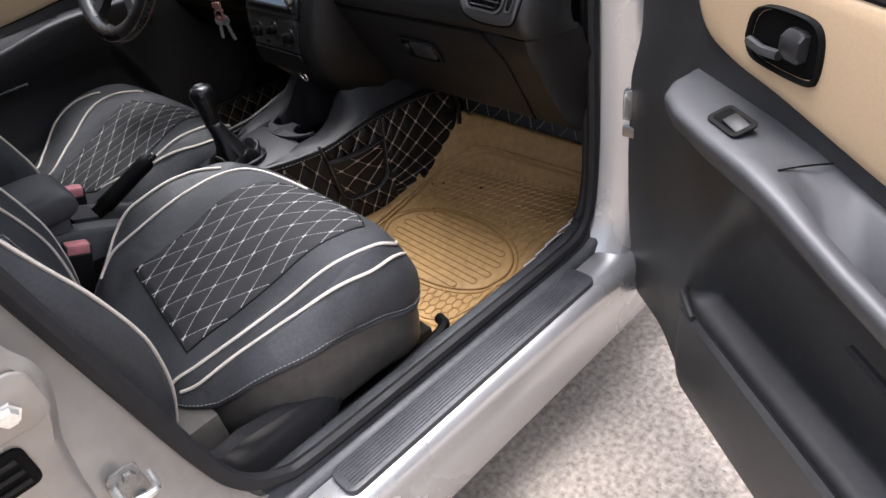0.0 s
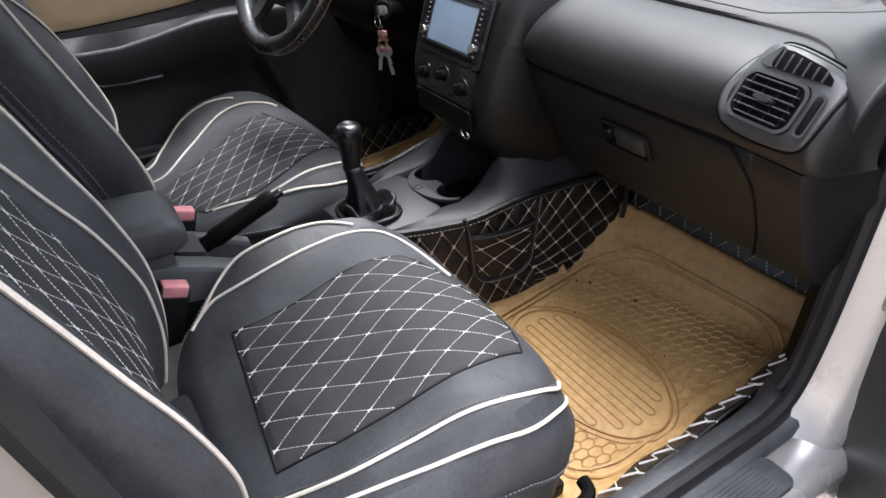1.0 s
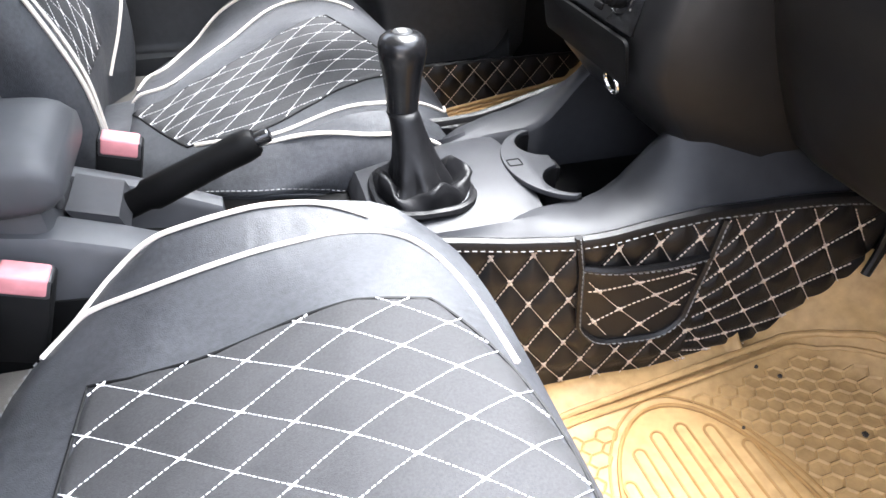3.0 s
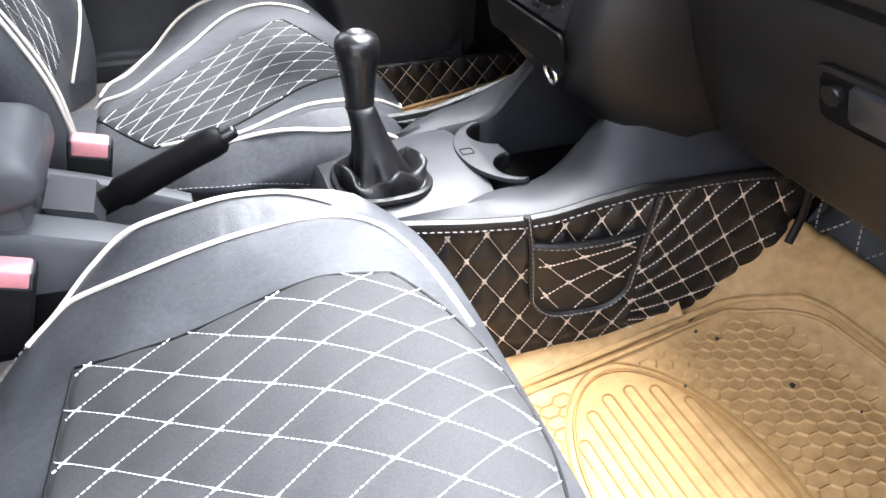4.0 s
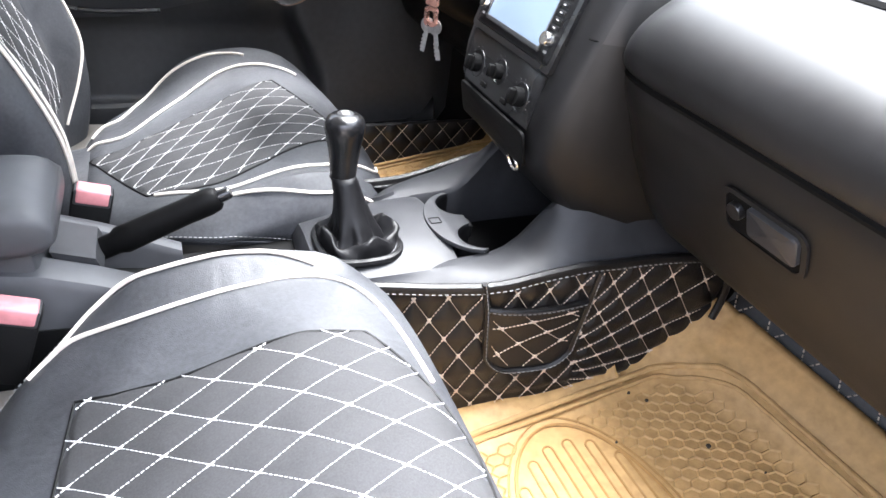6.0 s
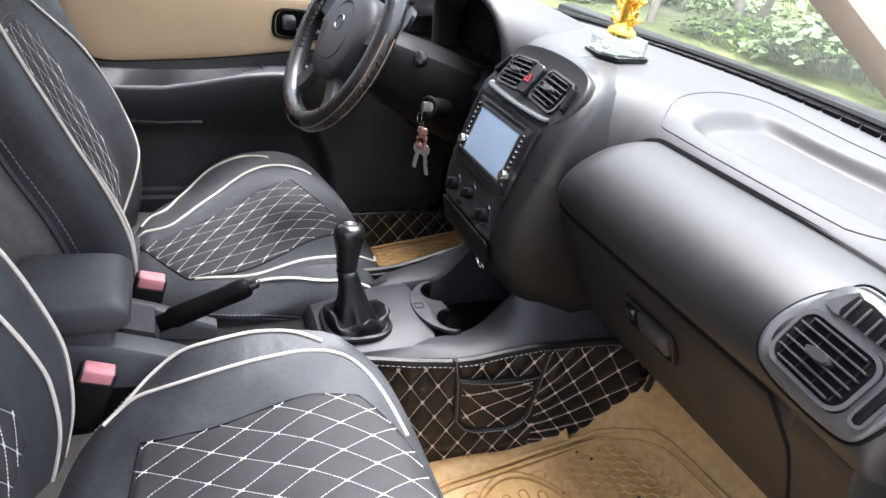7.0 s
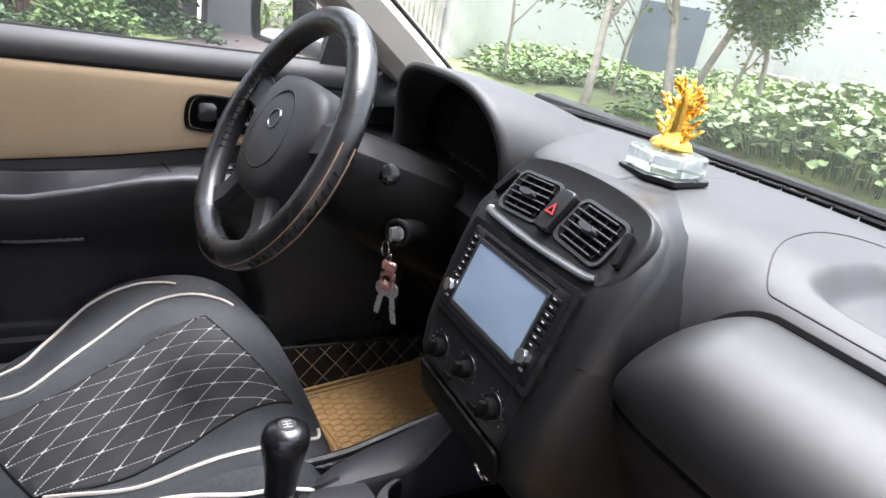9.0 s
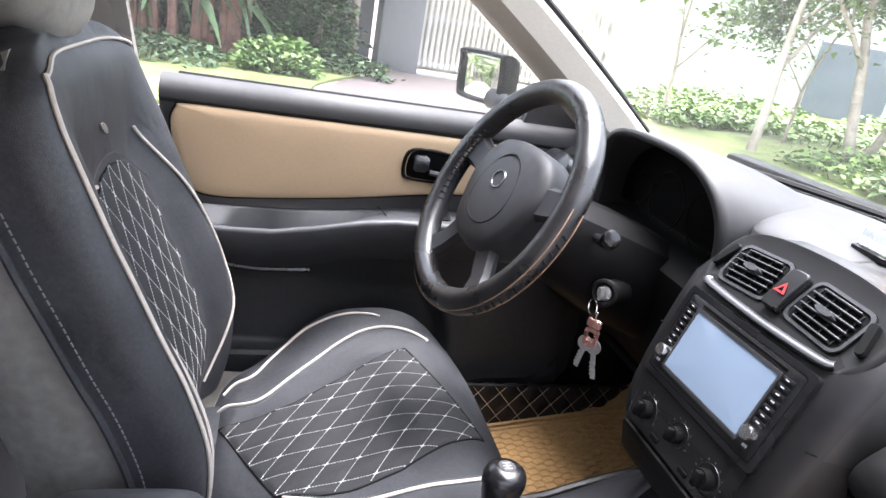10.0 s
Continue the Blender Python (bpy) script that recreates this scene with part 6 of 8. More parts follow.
def vent(dash_parent, m, w, h, slats, mat_rim, knob_at=0.0, label="", bars=5, round_r=0.014):
    """A louvre: rim, near-black plate painting in its inner shade, slats across and a slider."""
    bm = bmesh.new()
    frame_ring(bm, rounded(w + 0.008, h + 0.008, round_r + 0.003, 5), rounded(w, h, round_r, 5), 0.0035, m)
    rim = part("air_vent", bm, mat_rim, dash_parent, label)
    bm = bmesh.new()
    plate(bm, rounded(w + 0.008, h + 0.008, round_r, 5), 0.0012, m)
    part("vent_shade_plate", bm, VOID, rim)
    for i in range(slats):
        y = -h / 2 + h * (i + 0.5) / slats
        inset = 0.004 if 0 < i < slats - 1 else 0.012
        bm = bmesh.new()
        box(bm, (-w / 2 + inset, y - 0.0010, 0.002), (w / 2 - inset, y + 0.0010, 0.0070), 0.0005, m @ pose(0, 0, 0))
        part("slat", bm, TRIM_GREY, rim)
    for i in range(bars):
        x = -w / 2 + w * (i + 0.5) / bars
        bm = bmesh.new()
        box(bm, (x - 0.001, -h / 2 + 0.004, 0.0012), (x + 0.001, h / 2 - 0.004, 0.0035), 0, m)
        part("rear_slat", bm, MATT_BLACK, rim)
    bm = bmesh.new()
    plate(bm, [(knob_at + 0.013 * math.cos(a), 0.0045 * math.sin(a)) for a in [2 * math.pi * i / 16 for i in range(16)]], 0.012, m)
    part("slider", bm, TRIM_GREY, rim)
    return rim


# right hand vent bezel
rm = facing((0.280, -0.650, 0.901), (-0.86, 0.12, 0.50))
END_TREE = surface_tree(lambda u, v: end_face(u, -0.545 - 0.203 * v), 60, 40)


def on_end(x, y, up):
    """A point of the end face in the vent's own axes."""
    hit = END_TREE.ray_cast(rm @ Vector((x, y, 0.08)), rm.to_3x3() @ Vector((0, 0, -1)))[0]
    z = (rm.inverted() @ (hit or END_TREE.find_nearest(rm @ Vector((x, y, 0)))[0])).z
    return Vector((x, y, max(z, -0.022) + up))


RV_OUT = [(-0.054, -0.058), (-0.030, -0.063), (0.020, -0.062), (0.052, -0.055), (0.064, -0.035), (0.066, 0.0), (0.062, 0.028), (0.046, 0.044), (0.010, 0.052), (-0.030, 0.056), (-0.050, 0.050), (-0.062, 0.022), (-0.066, -0.015), (-0.063, -0.044)]
RV_OUT = [(p.x, p.y) for p in smooth_path([(x, y, 0) for x, y in RV_OUT + RV_OUT[:1]], 5)][:-1]
bm = bmesh.new()
rings = []
for k, up in ((1.0, -0.004), (1.0, 0.0015), (0.985, 0.0038), (0.955, 0.0045), (0.93, 0.0040)):
    rings.append([rm @ on_end(x * k, y * k, up) for x, y in RV_OUT])
for k in (0.85, 0.5, 0.1):
    rings.append([rm @ Vector((x * k, y * k, 0.0034)) for x, y in RV_OUT])
loft(bm, rings)
bezel = part("vent_bezel", bm, BEZEL, dash_end, "satin grey vent bezel", sharp=1.5)
bm = bmesh.new()
tube(bm, [rm @ on_end(x * 1.02, y * 1.02, 0.0002) for x, y in RV_OUT], 0.0017, 6, closed=True)
part("bezel_groove", bm, VOID, bezel)
vent(dash_end, rm @ pose(-0.006, -0.018, 0.004), 0.084, 0.054, 6, BEZEL, 0.0, "grey louvred air vent", 4)
bm = bmesh.new()
# near-black plate paints the shade behind the fins
plate(bm, [(-0.030, 0.020), (0.054, 0.020), (0.052, 0.027), (0.036, 0.036), (-0.010, 0.043), (-0.026, 0.042)], 0.0012, rm @ pose(0, 0, 0.0042))
dm = part("demister_outlet", bm, VOID, dash_end)
bm = bmesh.new()
loft(bm, [[rm @ Vector(p) for p in ring] for ring in ([(-0.046, 0.021, 0.0050), (-0.030, 0.018, 0.0056), (-0.026, 0.019, 0.0058)], [(-0.036, 0.036, 0.0050), (-0.028, 0.033, 0.0040), (-0.024, 0.033, 0.0042)], [(-0.028, 0.045, 0.0050), (-0.024, 0.044, 0.0050), (-0.021, 0.043, 0.0050)])])
part("outlet_ramp", bm, BEZEL, dm)
for i in range(6):
    bm = bmesh.new()
    x = -0.020 + 0.0125 * i
    box(bm, (x - 0.0010, 0.019, 0.0042), (x + 0.0010, 0.041 - 0.0016 * i, 0.0082), 0.0004, rm)
    part("fin", bm, BEZEL, dm)
bm = bmesh.new()
frame_ring(bm, rounded(0.015, 0.052, 0.006, 4, 0.0525, -0.017), rounded(0.009, 0.046, 0.004, 4, 0.0525, -0.017), 0.0022, rm @ pose(0, 0, 0.0042))
wheel_well = part("wheel_surround", bm, BEZEL, dash_end)
bm = bmesh.new()
plate(bm, rounded(0.0085, 0.044, 0.004, 4, 0.0525, -0.017), 0.0030, rm @ pose(0, 0, 0.0042))
part("vent_wheel", bm, DASH_DARK, wheel_well)

# centre stack
def stack_x(z):
    return soft_at([(0.50, 0.40), (0.55, 0.345), (0.60, 0.285), (0.64, 0.248), (0.68, 0.226), (0.72, 0.216), (0.76, 0.220), (0.81, 0.234), (0.86, 0.249), (0.905, 0.265), (0.925, 0.276), (0.95, 0.298), (0.98, 0.322), (0.995, 0.338), (1.002, 0.36)], z)


rings = []
for z in (0.545, 0.57, 0.60, 0.64, 0.68, 0.72, 0.76, 0.80, 0.84, 0.88, 0.92, 0.95, 0.975, 0.99, 0.998):
    xf = stack_x(z)
    w = curve_at([(0.54, 0.085), (0.62, 0.108), (0.70, 0.122), (0.80, 0.132), (0.92, 0.139), (0.95, 0.134), (0.97, 0.124), (0.985, 0.105), (0.995, 0.07), (1.0, 0.05)], z)
    s = w + curve_at([(0.54, 0.05), (0.65, 0.04), (0.85, 0.026), (0.95, 0.018), (1.0, 0.008)], z)
    bk = 0.50 - 0.08 * ease(0.93, 0.99, z)
    tuck = 0.022 * ease(0.88, 0.96, z)
    half = [(xf + 0.0, 0.0), (xf, w * 0.5), (xf + 0.002, w * 0.86), (xf + 0.008, w), (xf + 0.020, w + 0.013), (xf + 0.044, w + 0.024 - tuck * 0.8), (xf + 0.080, s + 0.002 - tuck), (bk, s + 0.004 - tuck)]
    ring = [(x, y - 0.006, z) for x, y in half] + [(x, -y - 0.006, z) for x, y in reversed(half[1:])]
    rings.append(ring)
bm = bmesh.new()
loft(bm, rings)
# flanks take darker copies of the dash plastic as painted shade
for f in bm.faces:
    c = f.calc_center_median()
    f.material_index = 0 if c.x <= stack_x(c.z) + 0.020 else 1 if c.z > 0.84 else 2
stack = part("radio_housing", bm, [DASH_MID, LID, GLOVEBOX], dash, "charcoal centre housing of the dash with shade painted on its flanks", sharp=1.2)
for sg in (-1, 1):
    bm = bmesh.new()
    tube(bm, [(stack_x(0.845) + a, sg * (0.137 + b) - 0.006, 0.843 - c) for a, b, c in ((0.006, 0.0, 0), (0.03, 0.014, 0.004), (0.07, 0.028, 0.012))], 0.0011, 5)
    part("housing_seam", bm, VOID, stack)

# vents above the radio
vm = facing((0.3035, -0.006, 0.954), (-0.80, 0, 0.60))
bm = bmesh.new()
vo = [(-0.110, -0.048), (-0.06, -0.053), (0.0, -0.054), (0.06, -0.053), (0.110, -0.048), (0.126, -0.030), (0.131, 0.002), (0.124, 0.030), (0.104, 0.047), (0.06, 0.056), (0.0, 0.059), (-0.06, 0.056), (-0.104, 0.047), (-0.124, 0.030), (-0.131, 0.002), (-0.126, -0.030)]
vo = [(p.x, p.y) for p in smooth_path([(x, y, 0) for x, y in vo + vo[:1]], 4)][:-1]
loft(bm, [[vm @ Vector((x * k, y * k, z)) for x, y in vo] for k, z in ((1.02, -0.03), (1.02, -0.003), (1.0, 0.0015), (0.985, 0.0030), (0.96, 0.0030), (0.93, 0.0022), (0.3, 0.0022))])
part("vent_bezel", bm, DASH_MID, stack, "satin grey centre vent bezel")
bm = bmesh.new()
tube(bm, smooth_path([vm @ Vector(p) for p in ((-0.106, -0.038, 0.002), (-0.09, -0.043, 0.004), (0.0, -0.046, 0.005), (0.09, -0.043, 0.004), (0.106, -0.038, 0.002))], 6), 0.0075, 10, flat=0.6)
part("lower_lip", bm, TRIM_GREY, stack, "glossy lip below the air vents")
for s in (-1, 1):
    vent(stack, vm @ pose(s * 0.0585, 0.0, 0.003, 0, 0, -s * 4), 0.078, 0.052, 6, TRIM_GREY, 0.0, "grey louvred air vent", 4, 0.010)
    bm = bmesh.new()
    plate(bm, rounded(0.010, 0.040, 0.0045, 4), 0.006, vm @ pose(s * 0.112, 0.0, 0.003, 0, 0, s * 18))
    part("vent_wheel", bm, DASH_DARK, stack)
bm = bmesh.new()
plate(bm, rounded(0.026, 0.056, 0.006, 4), 0.010, vm @ pose(0.0, -0.001, 0.003))
hz = part("hazard_switch", bm, BLACK, stack, "black hazard switch with a red triangle")
bm = bmesh.new()
hm = vm @ pose(0.0, -0.003, 0.0165)
frame_ring(bm, [(0, 0.009), (-0.0085, -0.006), (0.0085, -0.006)], [(0, 0.004), (-0.0040, -0.0035), (0.0040, -0.0035)], 0.0008, hm)
part("red_triangle", bm, RED, hz)

# radio
qm = facing((0.2485, -0.006, 0.852), (-0.952, 0, 0.306))
radio = thing("car_radio", (0.27, -0.006, 0.80), "black double height car radio, its blank screen painted with sky reflection", "car radio")
bm = bmesh.new()
frame_ring(bm, rounded(0.222, 0.128, 0.006, 3), rounded(0.204, 0.113, 0.004, 3), 0.010, qm @ pose(0, -0.002, -0.004))
part("surround", bm, BLACK, radio)
bm = bmesh.new()
plate(bm, rounded(0.202, 0.111, 0.004, 3), 0.009, qm @ pose(0, -0.002, -0.003))
face = part("fascia", bm, BLACK, radio)
bm = bmesh.new()
frame_ring(bm, rounded(0.152, 0.090, 0.002, 2), rounded(0.146, 0.082, 0.001, 2), 0.003, qm @ pose(0, -0.002, 0.0075))
box(bm, (-0.074, -0.049, 0.0075), (0.074, -0.0445, 0.0105), 0.0008, qm)
part("screen_frame", bm, TRIM_GREY, face)
# screen plate whose colour holds the reflected sky
bm = bmesh.new()
plate(bm, rounded(0.146, 0.082, 0.001, 2), 0.0008, qm @ pose(0, -0.002, 0.0085))
part("screen", bm, SCREEN, face, "blank screen with blue-grey sky reflection painted in")
bm = bmesh.new()
box(bm, (-0.072, 0.0475, 0.007), (0.078, 0.0505, 0.0098), 0.0008, qm)
part("disc_slot", bm, VOID, face)
for s in (-1, 1):
    bm = bmesh.new()
    plate(bm, [(s * 0.086 + 0.0085 * math.cos(a), -0.030 + 0.0085 * math.sin(a)) for a in [2 * math.pi * i / 18 for i in range(18)]], 0.009, qm @ pose(0, 0, 0.007))
    part("volume_knob" if s < 0 else "tuning_knob", bm, CHROME, face, "chrome knob")
    for i in range(7):
        bm = bmesh.new()
        y = 0.040 - 0.0092 * i
        if y > -0.018:
            box(bm, (s * 0.086 - 0.0085, y - 0.0028, 0.007), (s * 0.086 + 0.0085, y + 0.0028, 0.0098), 0.0008, qm)
            bt = part("button", bm, BLACK, face)
            bm = bmesh.new()
            box(bm, (s * 0.086 - 0.0028, y - 0.0008, 0.0098), (s * 0.086 + 0.0022, y + 0.0007, 0.0102), 0, qm)
            part("button_mark", bm, MARK, bt)
        else:
            bm.free()
    bm = bmesh.new()
    box(bm, (s * 0.088 - 0.003, -0.046, 0.007), (s * 0.088 + 0.003, -0.043, 0.0092), 0, qm)
    part("small_mark", bm, MARK, face)

# heater controls
hm = facing((0.2235, -0.006, 0.750), (-0.985, 0, 0.17))
heater = thing("heater_panel", (0.24, -0.006, 0.70), "black heater control panel with three rotary knobs", "heater controls")
bm = bmesh.new()
plate(bm, [(-0.106, 0.037), (-0.100, -0.034), (0.100, -0.034), (0.106, 0.037)], 0.006, hm @ pose(0, 0, -0.003))
hp = part("panel", bm, BLACK, heater)
for x in (-0.066, 0.0, 0.066):
    r = 0.0125 if x else 0.0105
    y = -0.004 if x else 0.006
    bm = bmesh.new()
    tube(bm, [hm @ Vector((x + (r + 0.006) * math.cos(a), y + (r + 0.006) * math.sin(a), 0.004)) for a in [2 * math.pi * i / 24 for i in range(24)]], 0.0016, 6, closed=True)
    part("dial_ring", bm, BLACK, hp)
    bm = bmesh.new()
    plate(bm, [(x + r * math.cos(a), y + r * math.sin(a)) for a in [2 * math.pi * i / 24 for i in range(24)]], 0.012, hm @ pose(0, 0, 0.002))
    kn = part("knob", bm, VOID, hp)
    bm = bmesh.new()
    box(bm, (x - 0.004, y - r * 0.8, 0.014), (x + 0.004, y + r * 0.8, 0.024), 0.002, hm)
    part("knob_bar", bm, VOID, kn)
    bm = bmesh.new()
    for k in range(9):
        a = radians(-20 + 27.5 * k)
        c = Vector((x + (r + 0.0105) * math.cos(a), y + (r + 0.0105) * math.sin(a), 0.0048))
        box(bm, (c.x - 0.0010, c.y - 0.0010, 0.0035), (c.x + 0.0010, c.y + 0.0010, 0.0052), 0, hm)
    part("dial_marks", bm, DIAL_MARK, hp)
for x in (-0.032, 0.032):
    bm = bmesh.new()
    box(bm, (x - 0.008, -0.027, 0.003), (x + 0.008, -0.020, 0.007), 0.001, hm)
    part("switch", bm, DASH_DARK, hp)
# pocket and lighter below
lm = facing((0.2190, -0.006, 0.688), (-0.97, 0, -0.22))
bm = bmesh.new()
plate(bm, rounded(0.20, 0.050, 0.008, 4), 0.004, lm @ pose(0, 0, -0.001))
part("ashtray_cover", bm, DASH_DARK, heater, "dark ashtray cover")
bm = bmesh.new()
lt = facing((0.2350, -0.066, 0.655), (-0.93, 0, -0.36))
tube(bm, [lt @ Vector((0.0135 * math.cos(a), 0.0135 * math.sin(a), 0.006)) for a in [2 * math.pi * i / 22 for i in range(22)]], 0.0026, 8, closed=True)
part("lighter_ring", bm, CHROME, heater, "chrome lighter socket ring")
bm = bmesh.new()
plate(bm, [(0.012 * math.cos(a), 0.012 * math.sin(a)) for a in [2 * math.pi * i / 18 for i in range(18)]], 0.003, lt @ pose(0, 0, 0.002))
part("lighter_socket", bm, VOID, heater)

# instrument hood
def hood(u, v):
    """u from the rim to the windscreen, v round the arch."""
    a = math.pi * (1.08 - 1.16 * v)
    k = u
    w = 0.196 + 0.07 * k
    top = 0.135 - 0.03 * k - 0.08 * k * k
    y = 0.352 + w * math.copysign(abs(math.cos(a)) ** (0.62 + 0.5 * k), math.cos(a))
    z = 0.925 + top * math.copysign(abs(math.sin(a)) ** (0.75 + 0.8 * k), math.sin(a)) + 0.02 * k
    x = 0.300 + 0.060 * (1 - math.sin(max(a, 0))) * 0.4 + 0.36 * k
    return (x, y, min(z, 1.062) if k < 0.01 else z)


bm = bmesh.new()
sheet(bm, hood, 22, 60, 0.012)
hd = part("instrument_hood", bm, DASH, dash, "dark hood over the instruments", sharp=2)
bm = bmesh.new()
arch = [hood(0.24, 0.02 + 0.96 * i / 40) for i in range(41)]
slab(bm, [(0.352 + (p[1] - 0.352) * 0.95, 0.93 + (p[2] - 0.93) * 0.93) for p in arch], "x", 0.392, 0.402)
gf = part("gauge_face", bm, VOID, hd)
for y, r in ((0.28, 0.052), (0.40, 0.052), (0.485, 0.030), (0.20, 0.030)):
    bm = bmesh.new()
    tube(bm, [(0.392, y + r * math.cos(a), 0.945 + r * math.sin(a)) for a in [2 * math.pi * i / 30 for i in range(30)]], 0.002, 5, closed=True)
    for k in range(13):
        a = radians(-30 + 20 * k)
        box(bm, (0.390, y + r * 0.86 * math.cos(a) - 0.001, 0.945 + r * 0.86 * math.sin(a) - 0.001), (0.3955, y + r * 0.86 * math.cos(a) + 0.001, 0.945 + r * 0.86 * math.sin(a) + 0.001))
    part("gauge", bm, DASH_DARK, gf)
# left vent pod
bm = bmesh.new()
plate(bm, rounded(0.10, 0.075, 0.03, 5), 0.012, facing((0.285, 0.650, 0.925), (-0.85, -0.1, 0.45)))
part("left_vent_pod", bm, TRIM_GREY, dash)


# ---- steering wheel, column, key ----
WC = Vector((0.060, 0.350, 0.941))
wm = facing(WC, (-math.cos(radians(26)) * math.cos(radians(6)), -math.cos(radians(26)) * math.sin(radians(6)), math.sin(radians(26))))
wheel = thing("steering_wheel", tuple(WC), "black steering wheel in a worn stitched leather cover", "steering wheel")
R = 0.183
bm = bmesh.new()
tube(bm, [wm @ Vector((R * math.cos(a), R * math.sin(a), 0)) for a in [2 * math.pi * i / 96 for i in range(96)]], 0.0200, 18, closed=True)
rim = part("rim", bm, RIM, wheel, "worn black leather rim cover")
bm = bmesh.new()
for rr, zz in ((R + 0.0182, 0.0095), (R + 0.0182, -0.0095)):
    tube(bm, [wm @ Vector((rr * math.cos(a), rr * math.sin(a), zz)) for a in [radians(-150 + 2.5 * i) for i in range(66)]], 0.0010, 5)
part("worn_seam", bm, WORN, rim)
bm = bmesh.new()
for i in range(26):
    a = radians(-70 + 4.0 * i)
    c = wm @ Vector(((R + 0.0196) * math.cos(a), (R + 0.0196) * math.sin(a), 0))
    d = (wm.to_3x3() @ Vector((math.cos(a), math.sin(a), 0))).normalized()
    t = (wm.to_3x3() @ Vector((-math.sin(a), math.cos(a), 0))).normalized()
    n = (wm.to_3x3() @ Vector((0, 0, 1))).normalized()
    if 4 < i < 19:
        dashes(bm, [c - n * 0.005 - t * 0.002, c + n * 0.005 + t * 0.002], [d], length=0.0095, gap=0.02, width=0.0040, height=0.0022)
part("lacing", bm, RUBBER, rim, kind="stuff")
bm = bmesh.new()
for i in range(14):
    a = radians(150 + 4.2 * i)
    c = wm @ Vector(((R - 0.0182) * math.cos(a), (R - 0.0182) * math.sin(a), 0.006))
    d = (wm.to_3x3() @ Vector((-math.cos(a), -math.sin(a), 0.4))).normalized()
    n = (wm.to_3x3() @ Vector((0, 0, 1))).normalized()
    dashes(bm, [c - n * 0.007, c + n * 0.007], [d], length=0.013, gap=0.02, width=0.0034, height=0.002)
part("thumb_ribs", bm, RUBBER, rim, kind="stuff")
# hub pad
bm = bmesh.new()
outl = [(s * 1.16, z * 1.18) for s, z in ((-0.088, 0.048), (-0.060, 0.072), (0.0, 0.078), (0.060, 0.072), (0.088, 0.048), (0.098, 0.010), (0.080, -0.040), (0.052, -0.072), (0.0, -0.082), (-0.052, -0.072), (-0.080, -0.040), (-0.098, 0.010))]
outl = [(p.x, p.y) for p in smooth_path([(x, y, 0) for x, y in outl + outl[:1]], 4)][:-1]
rings = []
for s, z in ((0.92, -0.055), (1.0, -0.035), (1.0, -0.008), (0.95, 0.004), (0.82, 0.010), (0.55, 0.014), (0.2, 0.016)):
    rings.append([wm @ Vector((x * s, y * s, z)) for x, y in outl])
loft(bm, rings)
hub = part("hub", bm, CONSOLE, wheel, "charcoal airbag pad", sharp=1.2)
bm = bmesh.new()
line = [wm @ Vector((0.058 * math.cos(a) * (1 - 0.12 * math.sin(a)), 0.060 * math.sin(a) + 0.004, 0.0125)) for a in [2 * math.pi * i / 40 for i in range(40)]]
tube(bm, line, 0.0021, 6, closed=True)
part("pad_line", bm, MATT_BLACK, hub)
bm = bmesh.new()
tube(bm, [wm @ Vector((0.017 * math.cos(a), 0.019 + 0.014 * math.sin(a), 0.0155)) for a in [2 * math.pi * i / 30 for i in range(30)]], 0.0021, 6, closed=True)
part("emblem", bm, TRIM_GREY, hub, "embossed oval emblem")
# spokes
for a0, wd in ((14, 0.058), (166, 0.058), (236, 0.046), (304, 0.046)):
    bm = bmesh.new()
    a = radians(a0)
    dirv, side = Vector((math.cos(a), math.sin(a), 0)), Vector((-math.sin(a), math.cos(a), 0))
    rings = []
    for t, k, z in ((0.06, 1.25, -0.004), (0.10, 0.9, -0.010), (0.14, 0.8, -0.012), (0.165, 0.95, -0.006), (0.182, 1.3, 0.0)):
        rings.append([wm @ (dirv * t + side * (wd * k * c) + Vector((0, 0, z + 0.009 * s))) for c, s in ((-0.5, -1), (-0.55, 0), (-0.4, 1), (0.4, 1), (0.55, 0), (0.5, -1))])
    loft(bm, rings)
    part("spoke", bm, CONSOLE, wheel)

col = thing("steering_column", (0.25, 0.33, 0.80), "dark steering column shroud with a stalk and ignition lock", "steering column")
bm = bmesh.new()
rings = []
for t, w, h in ((0.035, 0.055, 0.050), (0.06, 0.075, 0.058), (0.12, 0.088, 0.066), (0.20, 0.092, 0.075), (0.28, 0.092, 0.080), (0.36, 0.09, 0.08)):
    c = WC + Vector((math.cos(radians(22)) * t, -0.006, -math.sin(radians(22)) * t - 0.012))
    rings.append([c + Vector((0.3 * h * s, w * y, h * s)) for y, s in ((-1, -0.4), (-1, 0.35), (-0.85, 0.75), (-0.4, 1), (0.4, 1), (0.85, 0.75), (1, 0.35), (1, -0.4), (0.8, -0.85), (0.3, -1.1), (-0.3, -1.1), (-0.8, -0.85))])
loft(bm, rings)
part("shroud", bm, DASH_DARK, col)
bm = bmesh.new()
tube(bm, [(0.190, 0.250, 0.915), (0.176, 0.205, 0.925), (0.166, 0.178, 0.937), (0.163, 0.172, 0.941)], [0.008, 0.008, 0.009, 0.009], 14)
tube(bm, [(0.1665, 0.180, 0.936), (0.1655, 0.177, 0.9375), (0.160, 0.162, 0.946), (0.1590, 0.159, 0.9475), (0.1586, 0.158, 0.948)], [0.010, 0.0130, 0.0130, 0.0105, 0.005], 20)
part("wiper_stalk", bm, BLACK, col, "black stalk with a round end")
bm = bmesh.new()
im = facing((0.218, 0.232, 0.835), (-0.75, -0.60, 0.20))
